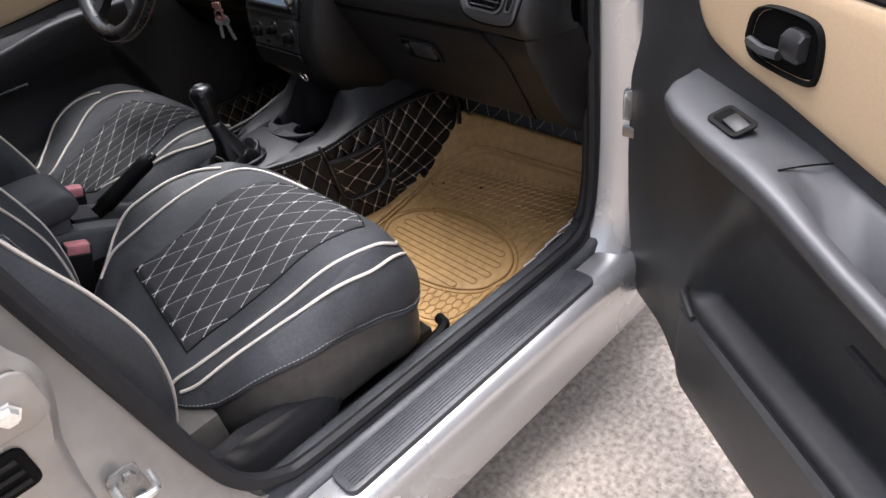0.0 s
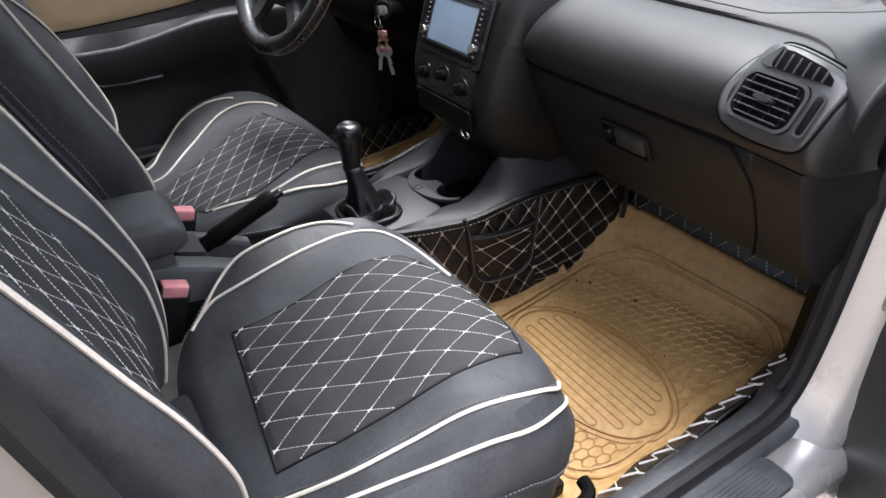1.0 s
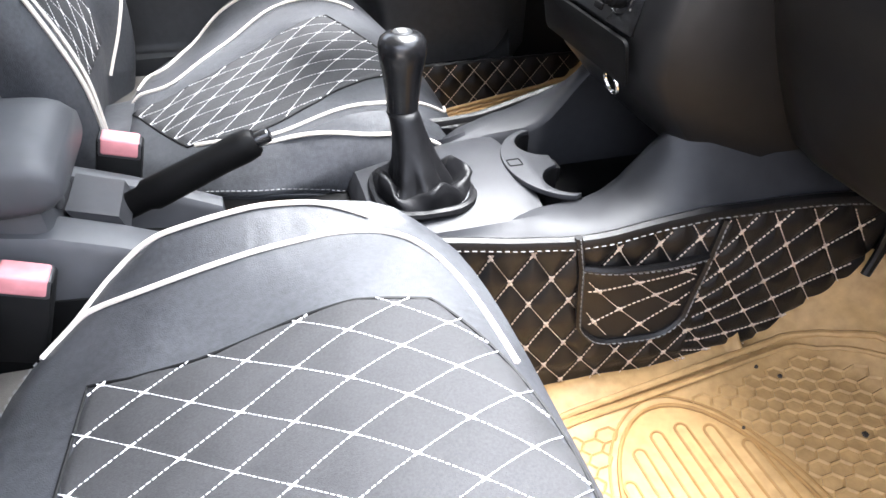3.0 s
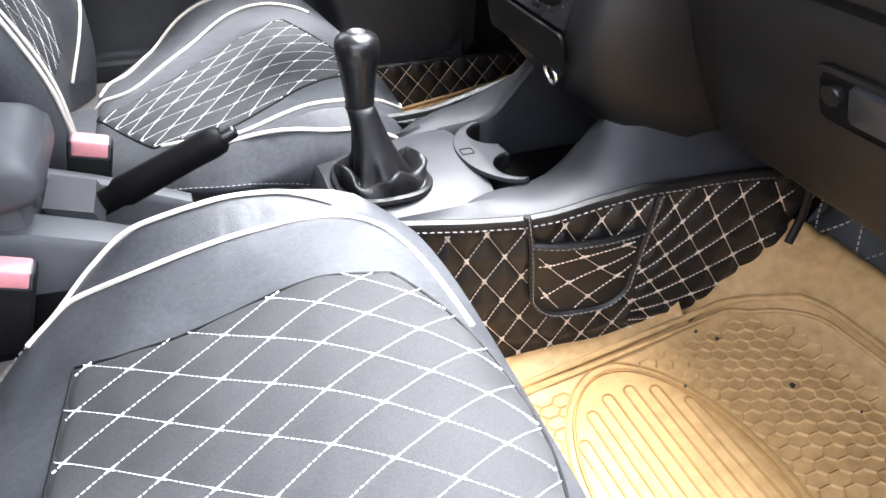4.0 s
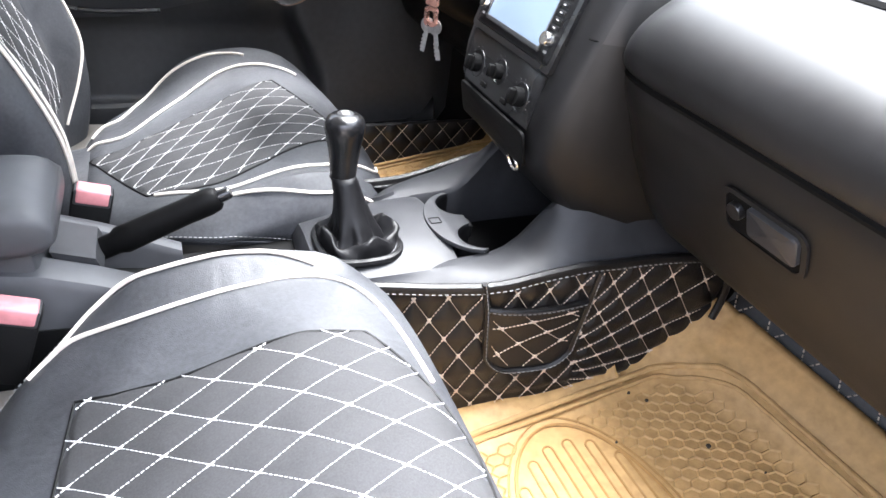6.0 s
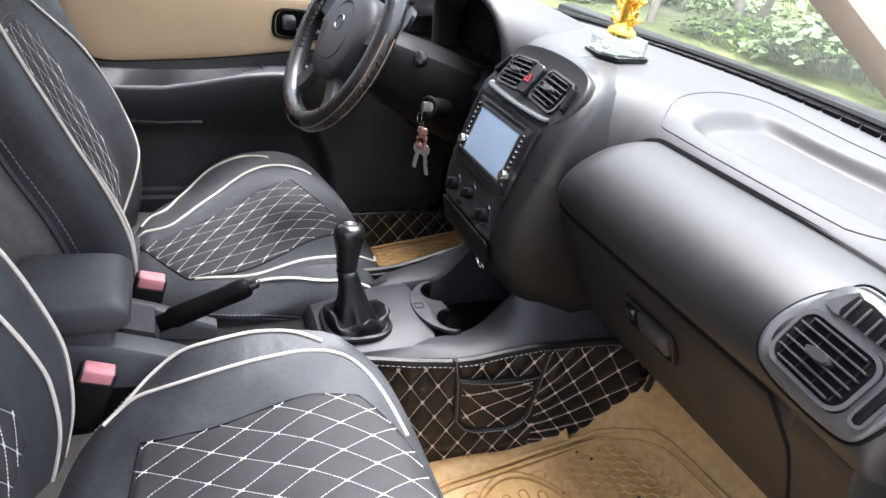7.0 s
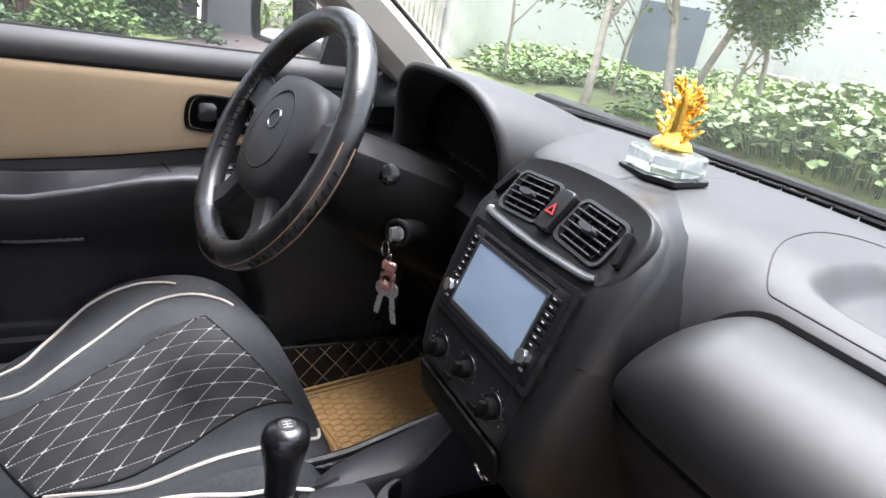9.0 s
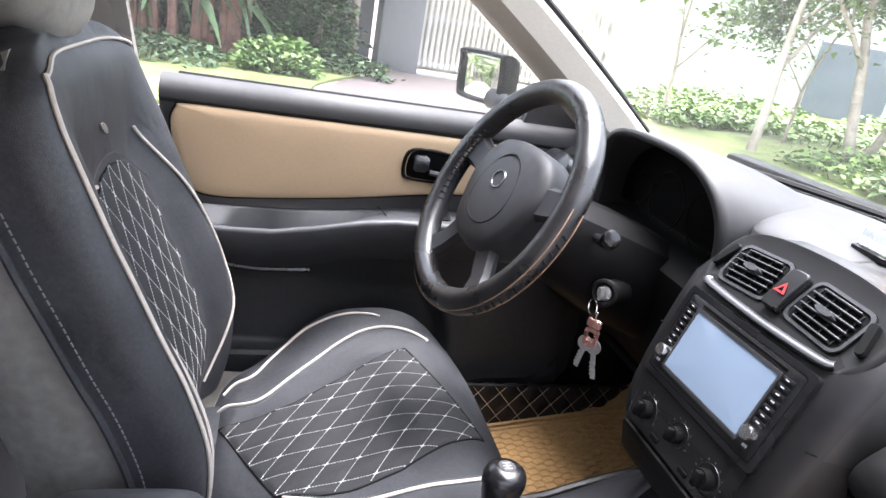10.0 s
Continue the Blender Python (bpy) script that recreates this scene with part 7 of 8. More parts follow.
tube(bm, [im @ Vector((0.0175 * math.cos(a), 0.0175 * math.sin(a), 0.006)) for a in [2 * math.pi * i / 26 for i in range(26)]], 0.005, 8, closed=True)
part("lock_ring", bm, DASH_DARK, col)
bm = bmesh.new()
tube(bm, [im @ Vector((0, 0, z)) for z in (-0.05, 0.0, 0.006)], [0.024, 0.018, 0.016], 22)
part("lock_housing", bm, DASH_DARK, col)
bm = bmesh.new()
tube(bm, [im @ Vector((0, 0, z)) for z in (0.0, 0.008, 0.010)], [0.0115, 0.0115, 0.009], 22)
part("ignition_lock", bm, WORN_STEEL, col, "dull steel ignition lock")

keys = thing("key_ring", (0.20, 0.222, 0.69), "car keys with a copper coloured fob in the ignition", "keys")
bm = bmesh.new()
plate(bm, rounded(0.005, 0.020, 0.002, 3), 0.018, im @ pose(0, 0, 0.008, 0, 0, 15))
part("ignition_key", bm, WORN_STEEL, keys)
kp = im @ Vector((0.0, -0.012, 0.026))
bm = bmesh.new()
tube(bm, [kp + Vector((-0.004, 0.0125 * math.cos(a), -0.010 + 0.0125 * math.sin(a))) for a in [2 * math.pi * i / 22 for i in range(22)]], 0.0013, 6, closed=True)
part("split_ring", bm, CHROME, keys)
fm = Matrix.Translation(kp + Vector((0.004, -0.004, -0.052))) @ pose(0, 0, 0, 0, 0, 35)
bm = bmesh.new()
box(bm, (-0.004, -0.0115, 0.010), (0.004, 0.0115, 0.024), 0.003, fm)
frame_ring(bm, rounded(0.022, 0.030, 0.006, 4, 0, -0.006), rounded(0.012, 0.018, 0.004, 4, 0, -0.006), 0.007, fm @ Matrix(((0, 0, 1, -0.0035), (1, 0, 0, 0), (0, 1, 0, 0), (0, 0, 0, 1))))
part("fob", bm, COPPER, keys, "copper coloured key fob")
bm = bmesh.new()
box(bm, (-0.0015, -0.0016, 0.024), (0.0015, 0.0016, 0.036), 0.001, fm)
part("fob_link", bm, CHROME, keys)
for dy, rot, ln in ((-0.006, -14, 0.052), (0.008, 8, 0.044)):
    bm = bmesh.new()
    q = fm @ Matrix.Translation((0.005, dy, -0.022)) @ pose(0, 0, 0, rot, 0, 0)
    tube(bm, [q @ Vector((-0.0012, 0, 0)), q @ Vector((0.0012, 0, 0))], 0.0125, 18)
    box(bm, (-0.0011, -0.004, -ln), (0.0011, 0.004, -0.008), 0.0005, q)
    for k in range(4):
        box(bm, (-0.0011, 0.003, -ln + 0.006 + 0.006 * k), (0.0011, 0.0055, -ln + 0.009 + 0.006 * k), 0, q)
    part("key", bm, STEEL, keys)


# ---- ornament on the dash ----
orn = thing("dash_ornament", (0.445, -0.005, 1.004), "gold flower-like ornament on a clear crystal block", "ornament")
oz = dash_top(0.452, 0.002)
om = Matrix.Translation((0.452, 0.002, oz - 0.001)) @ pose(0, 0, 0, 0, 0, 8)
hexa = [(-0.030, 0.040), (-0.044, -0.006), (-0.030, -0.038), (0.030, -0.040), (0.044, -0.004), (0.036, 0.038)]
bm = bmesh.new()
plate(bm, [(x * 1.08, y * 1.10) for x, y in hexa], 0.006, om)
part("base", bm, BLACK, orn, "glossy black base plate")
bm = bmesh.new()
loft(bm, [[om @ Vector((x * s, y * s, z)) for x, y in hexa] for s, z in ((0.93, 0.0085), (0.95, 0.0105), (0.95, 0.030), (0.90, 0.034))])
part("crystal_block", bm, CRYSTAL, orn, "pale clear crystal block", sharp=0.3)
bm = bmesh.new()
rnd = random.Random(11)
circle = [2 * math.pi * i / 18 for i in range(18)]
loft(bm, [[om @ Vector((r * 0.85 * math.cos(a), r * (1 + 0.06 * math.cos(9 * a)) * math.sin(a), z)) for a in circle] for z, r in ((0.0345, 0.022), (0.039, 0.027), (0.045, 0.024), (0.050, 0.016), (0.060, 0.012), (0.085, 0.010), (0.102, 0.004))])
# curled buds on short stems, in a flat leaf-shaped fan
for k in range(74):
    z = 0.046 + 0.068 * rnd.random()
    wide = 0.034 * math.sin(math.pi * clamp((z - 0.030) / 0.094, 0, 1)) ** 0.8
    side = rnd.uniform(-1, 1)
    root = Vector((rnd.uniform(-0.004, 0.004), side * 0.007, z - 0.010))
    tip = Vector((rnd.uniform(-1, 1) * 0.013, side * wide, z + rnd.uniform(-0.002, 0.006)))
    knee = root.lerp(tip, 0.6) + Vector((0, 0, -0.003))
    pts = [om @ p for p in (root, knee, tip)]
    tube(bm, pts, [0.0016, 0.0014, 0.0012], 5)
    d = (pts[2] - pts[1]).normalized()
    r = rnd.uniform(0.0026, 0.0040)
    tube(bm, [pts[2] - d * r, pts[2] - d * r * 0.4, pts[2] + d * r * 0.5, pts[2] + d * r * 1.3], [r * 0.5, r, r * 0.85, r * 0.15], 7)
part("gold_figure", bm, GOLD, orn, "polished gold branches with round buds")


# ---- front doors ----
def build_door(label, place):
    """place(s, n, z): s runs back from the hinge, n into the cabin, z up."""
    base = place(0.4, -0.03, 0.28)
    door = thing("front_door", tuple(base), label, "car door", "front doors")
    P = lambda s, n, z: Vector(place(s, n, z))
    # silver shell
    bm = bmesh.new()
    rings = []
    for s in (-0.095, -0.06, 0.10, 0.35, 0.65, 0.86, 0.90):
        k = ease(0.12, -0.06, s)
        rings.append([P(s, -0.055, 0.30 + 0.03 * k), P(s, -0.06, 0.265 + 0.03 * k), P(s, -0.105, 0.275), P(s, -0.125, 0.45), P(s, -0.130, 0.70), P(s, -0.110, 0.93), P(s, -0.085, 0.985), P(s, -0.045, 0.990), P(s, -0.045, 0.95)])
    loft(bm, rings)
    part("door_skin", bm, SILVER, door, "silver painted door skin")
    # trim panel with its curved lower front corner
    def trim_n(s, z):
        n = 0.012 * ease(0.80, 0.70, z) + 0.022 * ease(0.56, 0.36, z) * ease(0.16, 0.32, s)
        sb = 0.275 + 0.06 * ease(0.46, 0.66, z)
        n -= 0.044 * ease(0.0, 0.040, s - sb) * ease(0.425, 0.445, z) * ease(0.72, 0.58, z)
        n -= 0.012 * ease(0.02, -0.06, s)
        return n
    def trim(u, v):
        s = -0.092 + 1.010 * u
        zlow = 0.275 + 0.165 * ease(0.13, -0.095, s) ** 2
        z = zlow + (0.955 - zlow) * v
        return P(s, trim_n(s, z), z)
    bm = bmesh.new()
    sheet(bm, trim, 90, 90, 0.012, tuple(P(0, 1, 0) - P(0, 0, 0)))
    panel = part("trim_panel", bm, DOOR_TRIM, door, "black grained plastic trim", sharp=2)
    # belt trim
    bm = bmesh.new()
    rings = []
    for s in (-0.092, 0.0, 0.3, 0.6, 0.918):
        rings.append([P(s, -0.04, 0.952), P(s, 0.002, 0.952), P(s, 0.010, 0.960), P(s, 0.010, 0.976), P(s, -0.004, 0.996), P(s, -0.026, 1.002), P(s, -0.036, 0.994)])
    loft(bm, rings)
    part("belt_trim", bm, DASH, door)
    bm = bmesh.new()
    tube(bm, [P(s, -0.034, 1.001) for s in (0.05, 0.3, 0.6, 0.89)], 0.005, 6)
    part("window_seal", bm, RUBBER, door)
    # triangular corner piece at the mirror
    bm = bmesh.new()
    loft(bm, [[P(s0, n, 0.995), P(s1, n, 0.995), P(s1 - 0.02, n, 1.02 + h), P(s0 + 0.01, n, 1.005)] for n, s0, s1, h in ((-0.045, -0.02, 0.20, 0.06), (-0.015, -0.02, 0.20, 0.06))])
    part("mirror_corner", bm, DOOR_TRIM, door)
    # beige insert
    edge = [(0.200, 0.942), (0.192, 0.910), (0.200, 0.880), (0.232, 0.850), (0.30, 0.833), (0.39, 0.824), (0.56, 0.800), (0.70, 0.786), (0.80, 0.779), (0.845, 0.784), (0.866, 0.800), (0.888, 0.855), (0.898, 0.915), (0.890, 0.944), (0.868, 0.954), (0.70, 0.953), (0.45, 0.952), (0.28, 0.950)]
    outline = [(p.x, p.y) for p in smooth_path([(s, z, 0) for s, z in edge + edge[:1]], 4)][:-1]
    bm = bmesh.new()
    cs, cz = 0.55, 0.868
    rows = []
    for k, n in ((1.0, -0.004), (1.0, 0.004), (0.985, 0.0085), (0.95, 0.0105), (0.8, 0.012), (0.5, 0.0125), (0.02, 0.013)):
        rows.append([P(cs + (s - cs) * k, n, cz + (z - cz) * k) for s, z in outline])
    loft(bm, rows)
    part("cloth_insert", bm, BEIGE, door, "beige cloth insert", sharp=1.0)
    bm = bmesh.new()
    tube(bm, [P(s, 0.002, z) for s, z in outline], 0.0035, 6, closed=True)
    part("insert_edge", bm, MATT_BLACK, door)
    # inner handle in its bowl
    hm2 = [(p.x, p.y) for p in smooth_path([(s, z, 0) for s, z in [(0.008 + q, r - 0.010) for q, r in [(0.318, 0.888), (0.326, 0.871), (0.35, 0.864), (0.425, 0.866), (0.441, 0.878), (0.440, 0.911), (0.428, 0.928), (0.40, 0.932), (0.35, 0.928), (0.325, 0.914), (0.318, 0.888)]]], 4)][:-1]
    bm = bmesh.new()
    c0, z0 = 0.388, 0.888
    loft(bm, [[P(c0 + (s - c0) * k, n, z0 + (z - z0) * k) for s, z in hm2] for k, n in ((1.05, 0.010), (1.04, 0.017), (1.0, 0.0185), (0.93, 0.016), (0.90, 0.010))], caps=True)
    bowl = part("handle_bowl", bm, DASH_DARK, door)
    # near-black plate paints the shade inside the bowl
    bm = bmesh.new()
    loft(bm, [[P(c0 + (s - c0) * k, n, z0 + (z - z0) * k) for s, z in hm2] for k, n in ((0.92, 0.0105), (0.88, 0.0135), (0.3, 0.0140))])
    part("bowl_shade_plate", bm, VOID, bowl)
    bm = bmesh.new()
    loft(bm, [[P(s, 0.014 + 0.012 * b, 0.892 + h * a) for a, b in ((-1, -1), (-1, 0.6), (-0.6, 1), (0.6, 1), (1, 0.6), (1, -1))] for s, h in ((0.398, 0.012), (0.404, 0.017), (0.424, 0.017), (0.429, 0.013))])
    tube(bm, [P(0.335, 0.018, 0.874), (P(0.365, 0.022, 0.873)), P(0.395, 0.021, 0.876)], 0.006, 8)
    part("pull_handle", bm, TRIM_GREY, bowl, "dark grey inner door handle")
    # armrest with grip
    bm = bmesh.new()
    rings = []
    for s, k, cup in ((0.205, 0.05, 0), (0.225, 0.55, 0), (0.25, 0.8, 0), (0.30, 0.95, 0), (0.38, 1.0, 0), (0.46, 1.0, 0), (0.52, 1.0, 0.15), (0.56, 1.0, 0.9), (0.62, 0.97, 1), (0.70, 0.92, 1), (0.78, 0.85, 0.9), (0.82, 0.8, 0.2), (0.88, 0.75, 0), (0.893, 0.72, 0)):
        drop = 0.085 * ease(0.45, 0.75, s) * 0.55
        o = 0.092 * k
        rings.append([P(s, 0.0, 0.790 - 0.3 * drop - 0.012 * ease(0.35, 0.6, s)), P(s, 0.010 + 0.02 * cup * 0.3, 0.788 - 0.3 * drop - 0.012 * ease(0.35, 0.6, s)),
                      P(s, o * 0.40, 0.789 - drop - 0.075 * cup), P(s, o * 0.64, 0.789 - drop - 0.062 * cup), P(s, o * 0.74, 0.789 - drop - 0.006 * cup), P(s, o * 0.90, 0.788 - drop),
                      P(s, o * 0.985, 0.785 - drop), P(s, o, 0.779 - drop), P(s, o * 0.96, 0.762 - drop), P(s, o * 0.72, 0.738 - drop), P(s, o * 0.40 + 0.008, 0.712 - drop), P(s, 0.012, 0.682 - drop), P(s, 0.0, 0.668 - drop)])
    loft(bm, rings)
    arm = part("armrest", bm, ARMREST, door, "dark grey moulded armrest", sharp=1.2)
    bm = bmesh.new()
    tube(bm, [P(0.470 + 0.02 * t, 0.090 - 0.085 * t, 0.779 + 0.022 * t - 0.014 * t * t) for t in [i / 8 for i in range(9)]], 0.0011, 5)
    part("armrest_joint", bm, VOID, arm)
    # window switch
    sc = P(0.375, 0.052, 0.795)
    up = (P(0.375, 0.052 + 0.02, 0.795 + 0.066) - sc).normalized()
    along = (P(0.475, 0.052, 0.795) - sc).normalized()
    sm = facing(sc, up, up.cross(along))
    bm = bmesh.new()
    frame_ring(bm, rounded(0.062, 0.034, 0.008, 4), rounded(0.050, 0.024, 0.005, 4), 0.002, sm)
    sw = part("switch_surround", bm, DASH_DARK, arm)
    # the well's shade is a near-black plate
    bm = bmesh.new()
    plate(bm, rounded(0.060, 0.024, 0.005, 4), 0.0015, sm)
    part("switch_well", bm, VOID, sw)
    bm = bmesh.new()
    box(bm, (-0.006, -0.010, 0.0), (0.024, 0.010, 0.006), 0.002, sm @ pose(0, 0, 0, 0, 8, 0))
    part("window_switch", bm, DASH_MID, sw)
    # pocket along the bottom
    bm = bmesh.new()
    rings = []
    for s, k in ((0.30, 0.2), (0.315, 0.7), (0.34, 1.0), (0.5, 1.05), (0.7, 1.05), (0.88, 1.0)):
        rings.append([P(s, 0.018, 0.275), P(s, 0.034 + 0.02 * k, 0.285), P(s, 0.038 + 0.026 * k, 0.34), P(s, 0.036 + 0.028 * k, 0.425 + 0.03 * k), P(s, 0.030 + 0.026 * k, 0.432 + 0.03 * k), P(s, 0.024 + 0.02 * k, 0.42 + 0.03 * k), P(s, 0.02 + 0.012 * k, 0.30), P(s, 0.012, 0.285)])
    loft(bm, rings)
    part("door_pocket", bm, DOOR_TRIM, door, "black moulded door pocket")
    bm = bmesh.new()
    tube(bm, smooth_path([P(0.27, 0.022, 0.43), P(0.29, 0.035, 0.455), P(0.315, 0.050, 0.466), P(0.36, 0.060, 0.462)], 5), 0.006, 8)
    part("pocket_lip", bm, DASH, door)
    # pale curved strip below the armrest
    bm = bmesh.new()
    tube(bm, smooth_path([P(0.86, 0.030, 0.662), P(0.80, 0.048, 0.655), P(0.72, 0.055, 0.650), P(0.62, 0.05, 0.652)], 6), 0.005, 6)
    part("trim_strip", bm, TRIM_GREY, door)
    return door


hinge = Vector((0.46, -0.79, 0))
TH = radians(57)
dv, nv = Vector((-math.cos(TH), -math.sin(TH), 0)), Vector((-math.sin(TH), math.cos(TH), 0))
door_open = build_door("open silver passenger door with black trim and beige insert", lambda s, n, z: tuple(hinge + dv * s + nv * n + Vector((0, 0, z))))
build_door("closed driver's door with black trim and beige insert", lambda s, n, z: (0.425 - s, 0.715 - n, z))
bm = bmesh.new()
plate(bm, rounded(0.03, 0.055, 0.006, 3), 0.004, facing((0.440, -0.800, 0.66), (-0.5, -0.86, 0)))
tube(bm, [(0.445, -0.80, 0.64), (0.445, -0.80, 0.68)], 0.008, 10)
box(bm, (0.43, -0.83, 0.60), (0.45, -0.79, 0.62), 0.002)
part("door_check", bm, STEEL, door_open)

# closed left door's window and the outer mirror
bm = bmesh.new()
sheet(bm, lambda u, v: (0.36 - 0.95 * u - 0.05 * v + (0.0 if u > 0.4 else -0.42 * v * (0.4 - u) / 0.4), 0.752 - 0.14 * v ** 1.5, 0.99 + 0.345 * v), 12, 8, 0.004)
win2 = solid("window_2", bm, PANE, "clear side window of the driver's door", "window")
win2.visible_shadow = False
mir = thing("wing_mirror", (0.16, 0.86, 0.99), "dark grey wing mirror outside the driver's window", "mirror")
mm = facing((0.185, 0.945, 1.060), (-0.91, -0.41, -0.02))
bm = bmesh.new()
outl = [(-0.080, 0.040), (-0.072, 0.056), (0.06, 0.060), (0.078, 0.048), (0.082, -0.030), (0.070, -0.052), (-0.05, -0.056), (-0.076, -0.040)]
outl = [(p.x, p.y) for p in smooth_path([(x, y, 0) for x, y in outl + outl[:1]], 4)][:-1]
loft(bm, [[mm @ Vector((x * k, y * k, z)) for x, y in outl] for k, z in ((0.4, -0.075), (0.8, -0.055), (1.0, -0.02), (1.05, 0.006), (1.0, 0.014), (0.88, 0.016), (0.83, 0.004))])
part("housing", bm, DASH_DARK, mir)
bm = bmesh.new()
plate(bm, [(x * 0.85, y * 0.85) for x, y in outl], 0.0015, mm @ pose(0, 0, 0.0045))
part("mirror_glass", bm, MIRROR, mir)
bm = bmesh.new()
tube(bm, [(0.25, 0.745, 1.01), (0.23, 0.85, 1.015), (0.20, 0.90, 1.02)], [0.022, 0.02, 0.024], 10)
part("arm", bm, DASH, mir)


# ---- outdoors ----
ASPHALT = material("pale_weathered_asphalt", (0.25, 0.21, 0.172), 0.85, vary=0.5, big=1.2, small=75, bump=0.8, bump_scale=150, tint=(0.355, 0.308, 0.26))
GRASS = material("rough_grass", (0.075, 0.105, 0.030), 0.8, vary=0.5, big=1.5, small=40, bump=0.6, bump_scale=60, tint=(0.17, 0.20, 0.065))
LEAF = material("broad_green_leaf", (0.10, 0.19, 0.040), 0.5, vary=0.45, big=2.0, small=20, tint=(0.17, 0.27, 0.055))
LEAF_FINE = material("fine_green_leaf", (0.095, 0.175, 0.060), 0.5, vary=0.45, big=2.0, small=20, tint=(0.16, 0.25, 0.07))
LEAF_PALE = material("pale_yellow_green_leaf", (0.12, 0.19, 0.065), 0.5, vary=0.4, big=2.0, small=20, tint=(0.22, 0.30, 0.13))
LEAF_DARK = material("dark_shrub_leaf", (0.028, 0.06, 0.024), 0.5, vary=0.5, big=2.0, small=20, tint=(0.055, 0.105, 0.035))
BARK = material("grey_brown_bark", (0.40, 0.35, 0.29), 0.9, vary=0.4, big=8, small=60, bump=0.8, bump_scale=40)
RUSTY = material("dry_brown_stem", (0.21, 0.11, 0.085), 0.9, vary=0.5, big=6, small=50)
WALL = material("weathered_white_render", (0.70, 0.70, 0.685), 0.85, vary=0.14, big=0.5, small=14, bump=0.3, bump_scale=60)
WALL_GREY = material("grey_white_render", (0.25, 0.25, 0.256), 0.85, vary=0.15, big=0.6, small=14, bump=0.3, bump_scale=60)
WALL_CREAM = material("cream_corrugated_sheet", (0.60, 0.56, 0.46), 0.6, vary=0.08, big=0.6, small=20)
STONE = material("rubble_stone", (0.30, 0.28, 0.25), 0.9, vary=0.4, big=4, small=40, bump=0.8, bump_scale=30)
PAVING = material("reddish_concrete_paving", (0.115, 0.092, 0.085), 0.85, vary=0.22, big=1.0, small=60, bump=0.5, bump_scale=120)
GATE = material("white_gate_paint", (0.62, 0.60, 0.56), 0.5, vary=0.08, big=3, small=60)
BLUE = material("dull_blue_sheet", (0.16, 0.19, 0.24), 0.6, vary=0.2, big=2)


def bank(x, y):
    """Height of the ground: level by the car, rising towards the far wall."""
    d = math.hypot(max(0, x - 5.2), 0) if x > 5.2 else 0.0
    return 0.055 * min(d, 12) * ease(5.2, 7.0, x)


bm = bmesh.new()
g = 40
xs = [-900, -200, -60, -20, -8, -3, 0, 2, 4, 5.2, 6, 7, 8, 9, 10, 12, 14, 17, 20, 30, 60, 200, 900]
ys = [-900, -200, -60, -20, -8, -4, 0, 4, 8, 12, 16, 20, 40, 200, 900]
grid = [[bm.verts.new((x, y, bank(x, y) if abs(x) < 25 else bank(17, y))) for y in ys] for x in xs]
for a, b in zip(grid, grid[1:]):
    for i in range(len(ys) - 1):
        bm.faces.new((a[i], b[i], b[i + 1], a[i + 1]))
solid("ground", bm, ASPHALT, "pale gravelly asphalt ground", "ground")
# loose gravel close to the open door
bm = bmesh.new()
rnd = random.Random(21)
for i in range(2600):
    x, y = rnd.uniform(-0.6, 1.3), rnd.uniform(-1.75, -0.86)
    r = rnd.uniform(0.0018, 0.0055)
    z = 0.0
    vs = [bm.verts.new((x + r * rnd.uniform(0.7, 1.3) * math.cos(a), y + r * rnd.uniform(0.7, 1.3) * math.sin(a), z)) for a in (0.3, 1.8, 3.4, 4.9)]
    t = bm.verts.new((x, y, z + r * 0.7))
    for k in range(4):
        bm.faces.new((vs[k], vs[(k + 1) % 4], t))
tagged(solid("gravel", bm, ASPHALT, "fine pale gravel on the asphalt", "gravel", kind="stuff"))
bm = bmesh.new()
sheet(bm, lambda u, v: (4.6 + 9.4 * u, -6 + 22 * v, bank(4.6 + 9.4 * u, 0) + 0.03 + 0.02 * math.sin(7 * u + 11 * v)), 24, 24, 0.03, (0, 0, 1))
solid("grass_verge", bm, GRASS, "rough green grass verge before the wall", "grass")
bm = bmesh.new()
sheet(bm, lambda u, v: (-8 + (8.1 + 1.6 * ease(0.3, 1, v)) * u, 5.6 + 6.2 * v, 0.04), 4, 12, 0.03, (0, 0, 1))
solid("planting_bed", bm, GRASS, "green planting bed beside the driveway", "grass")
bm = bmesh.new()
vs = [bm.verts.new(p) for p in ((-0.2, 6.0, 0.012), (4.0, 6.0, 0.012), (4.0, 12.2, 0.012), (1.4, 12.2, 0.012))]
bm.faces.new(vs)
solid("driveway", bm, PAVING, "reddish paved driveway before the gate", "driveway")


def leaf_cloud(bm, rnd, points, size, per, spread, droop=0.0, broad=0.5):
    """Leaves as bent four-point blades round the points."""
    for c in points:
        for _ in range(per):
            p = c + Vector((rnd.gauss(0, spread), rnd.gauss(0, spread), rnd.gauss(0, spread * 0.7)))
            a, t = rnd.uniform(0, 6.283), rnd.uniform(-0.4, 0.7) - droop
            d = Vector((math.cos(a) * math.cos(t), math.sin(a) * math.cos(t), math.sin(t)))
            s = size * rnd.uniform(0.6, 1.3)
            side = d.cross(Vector((rnd.gauss(0, 0.3), rnd.gauss(0, 0.3), 1))).normalized() * (s * broad)
            n = side.cross(d).normalized()
            q = [p, p + d * s * 0.42 + side + n * s * 0.10, p + d * s - n * s * 0.18, p + d * s * 0.42 - side + n * s * 0.10]
            v = [bm.verts.new(x) for x in q]
            bm.faces.new((v[0], v[1], v[2]))
            bm.faces.new((v[0], v[2], v[3]))


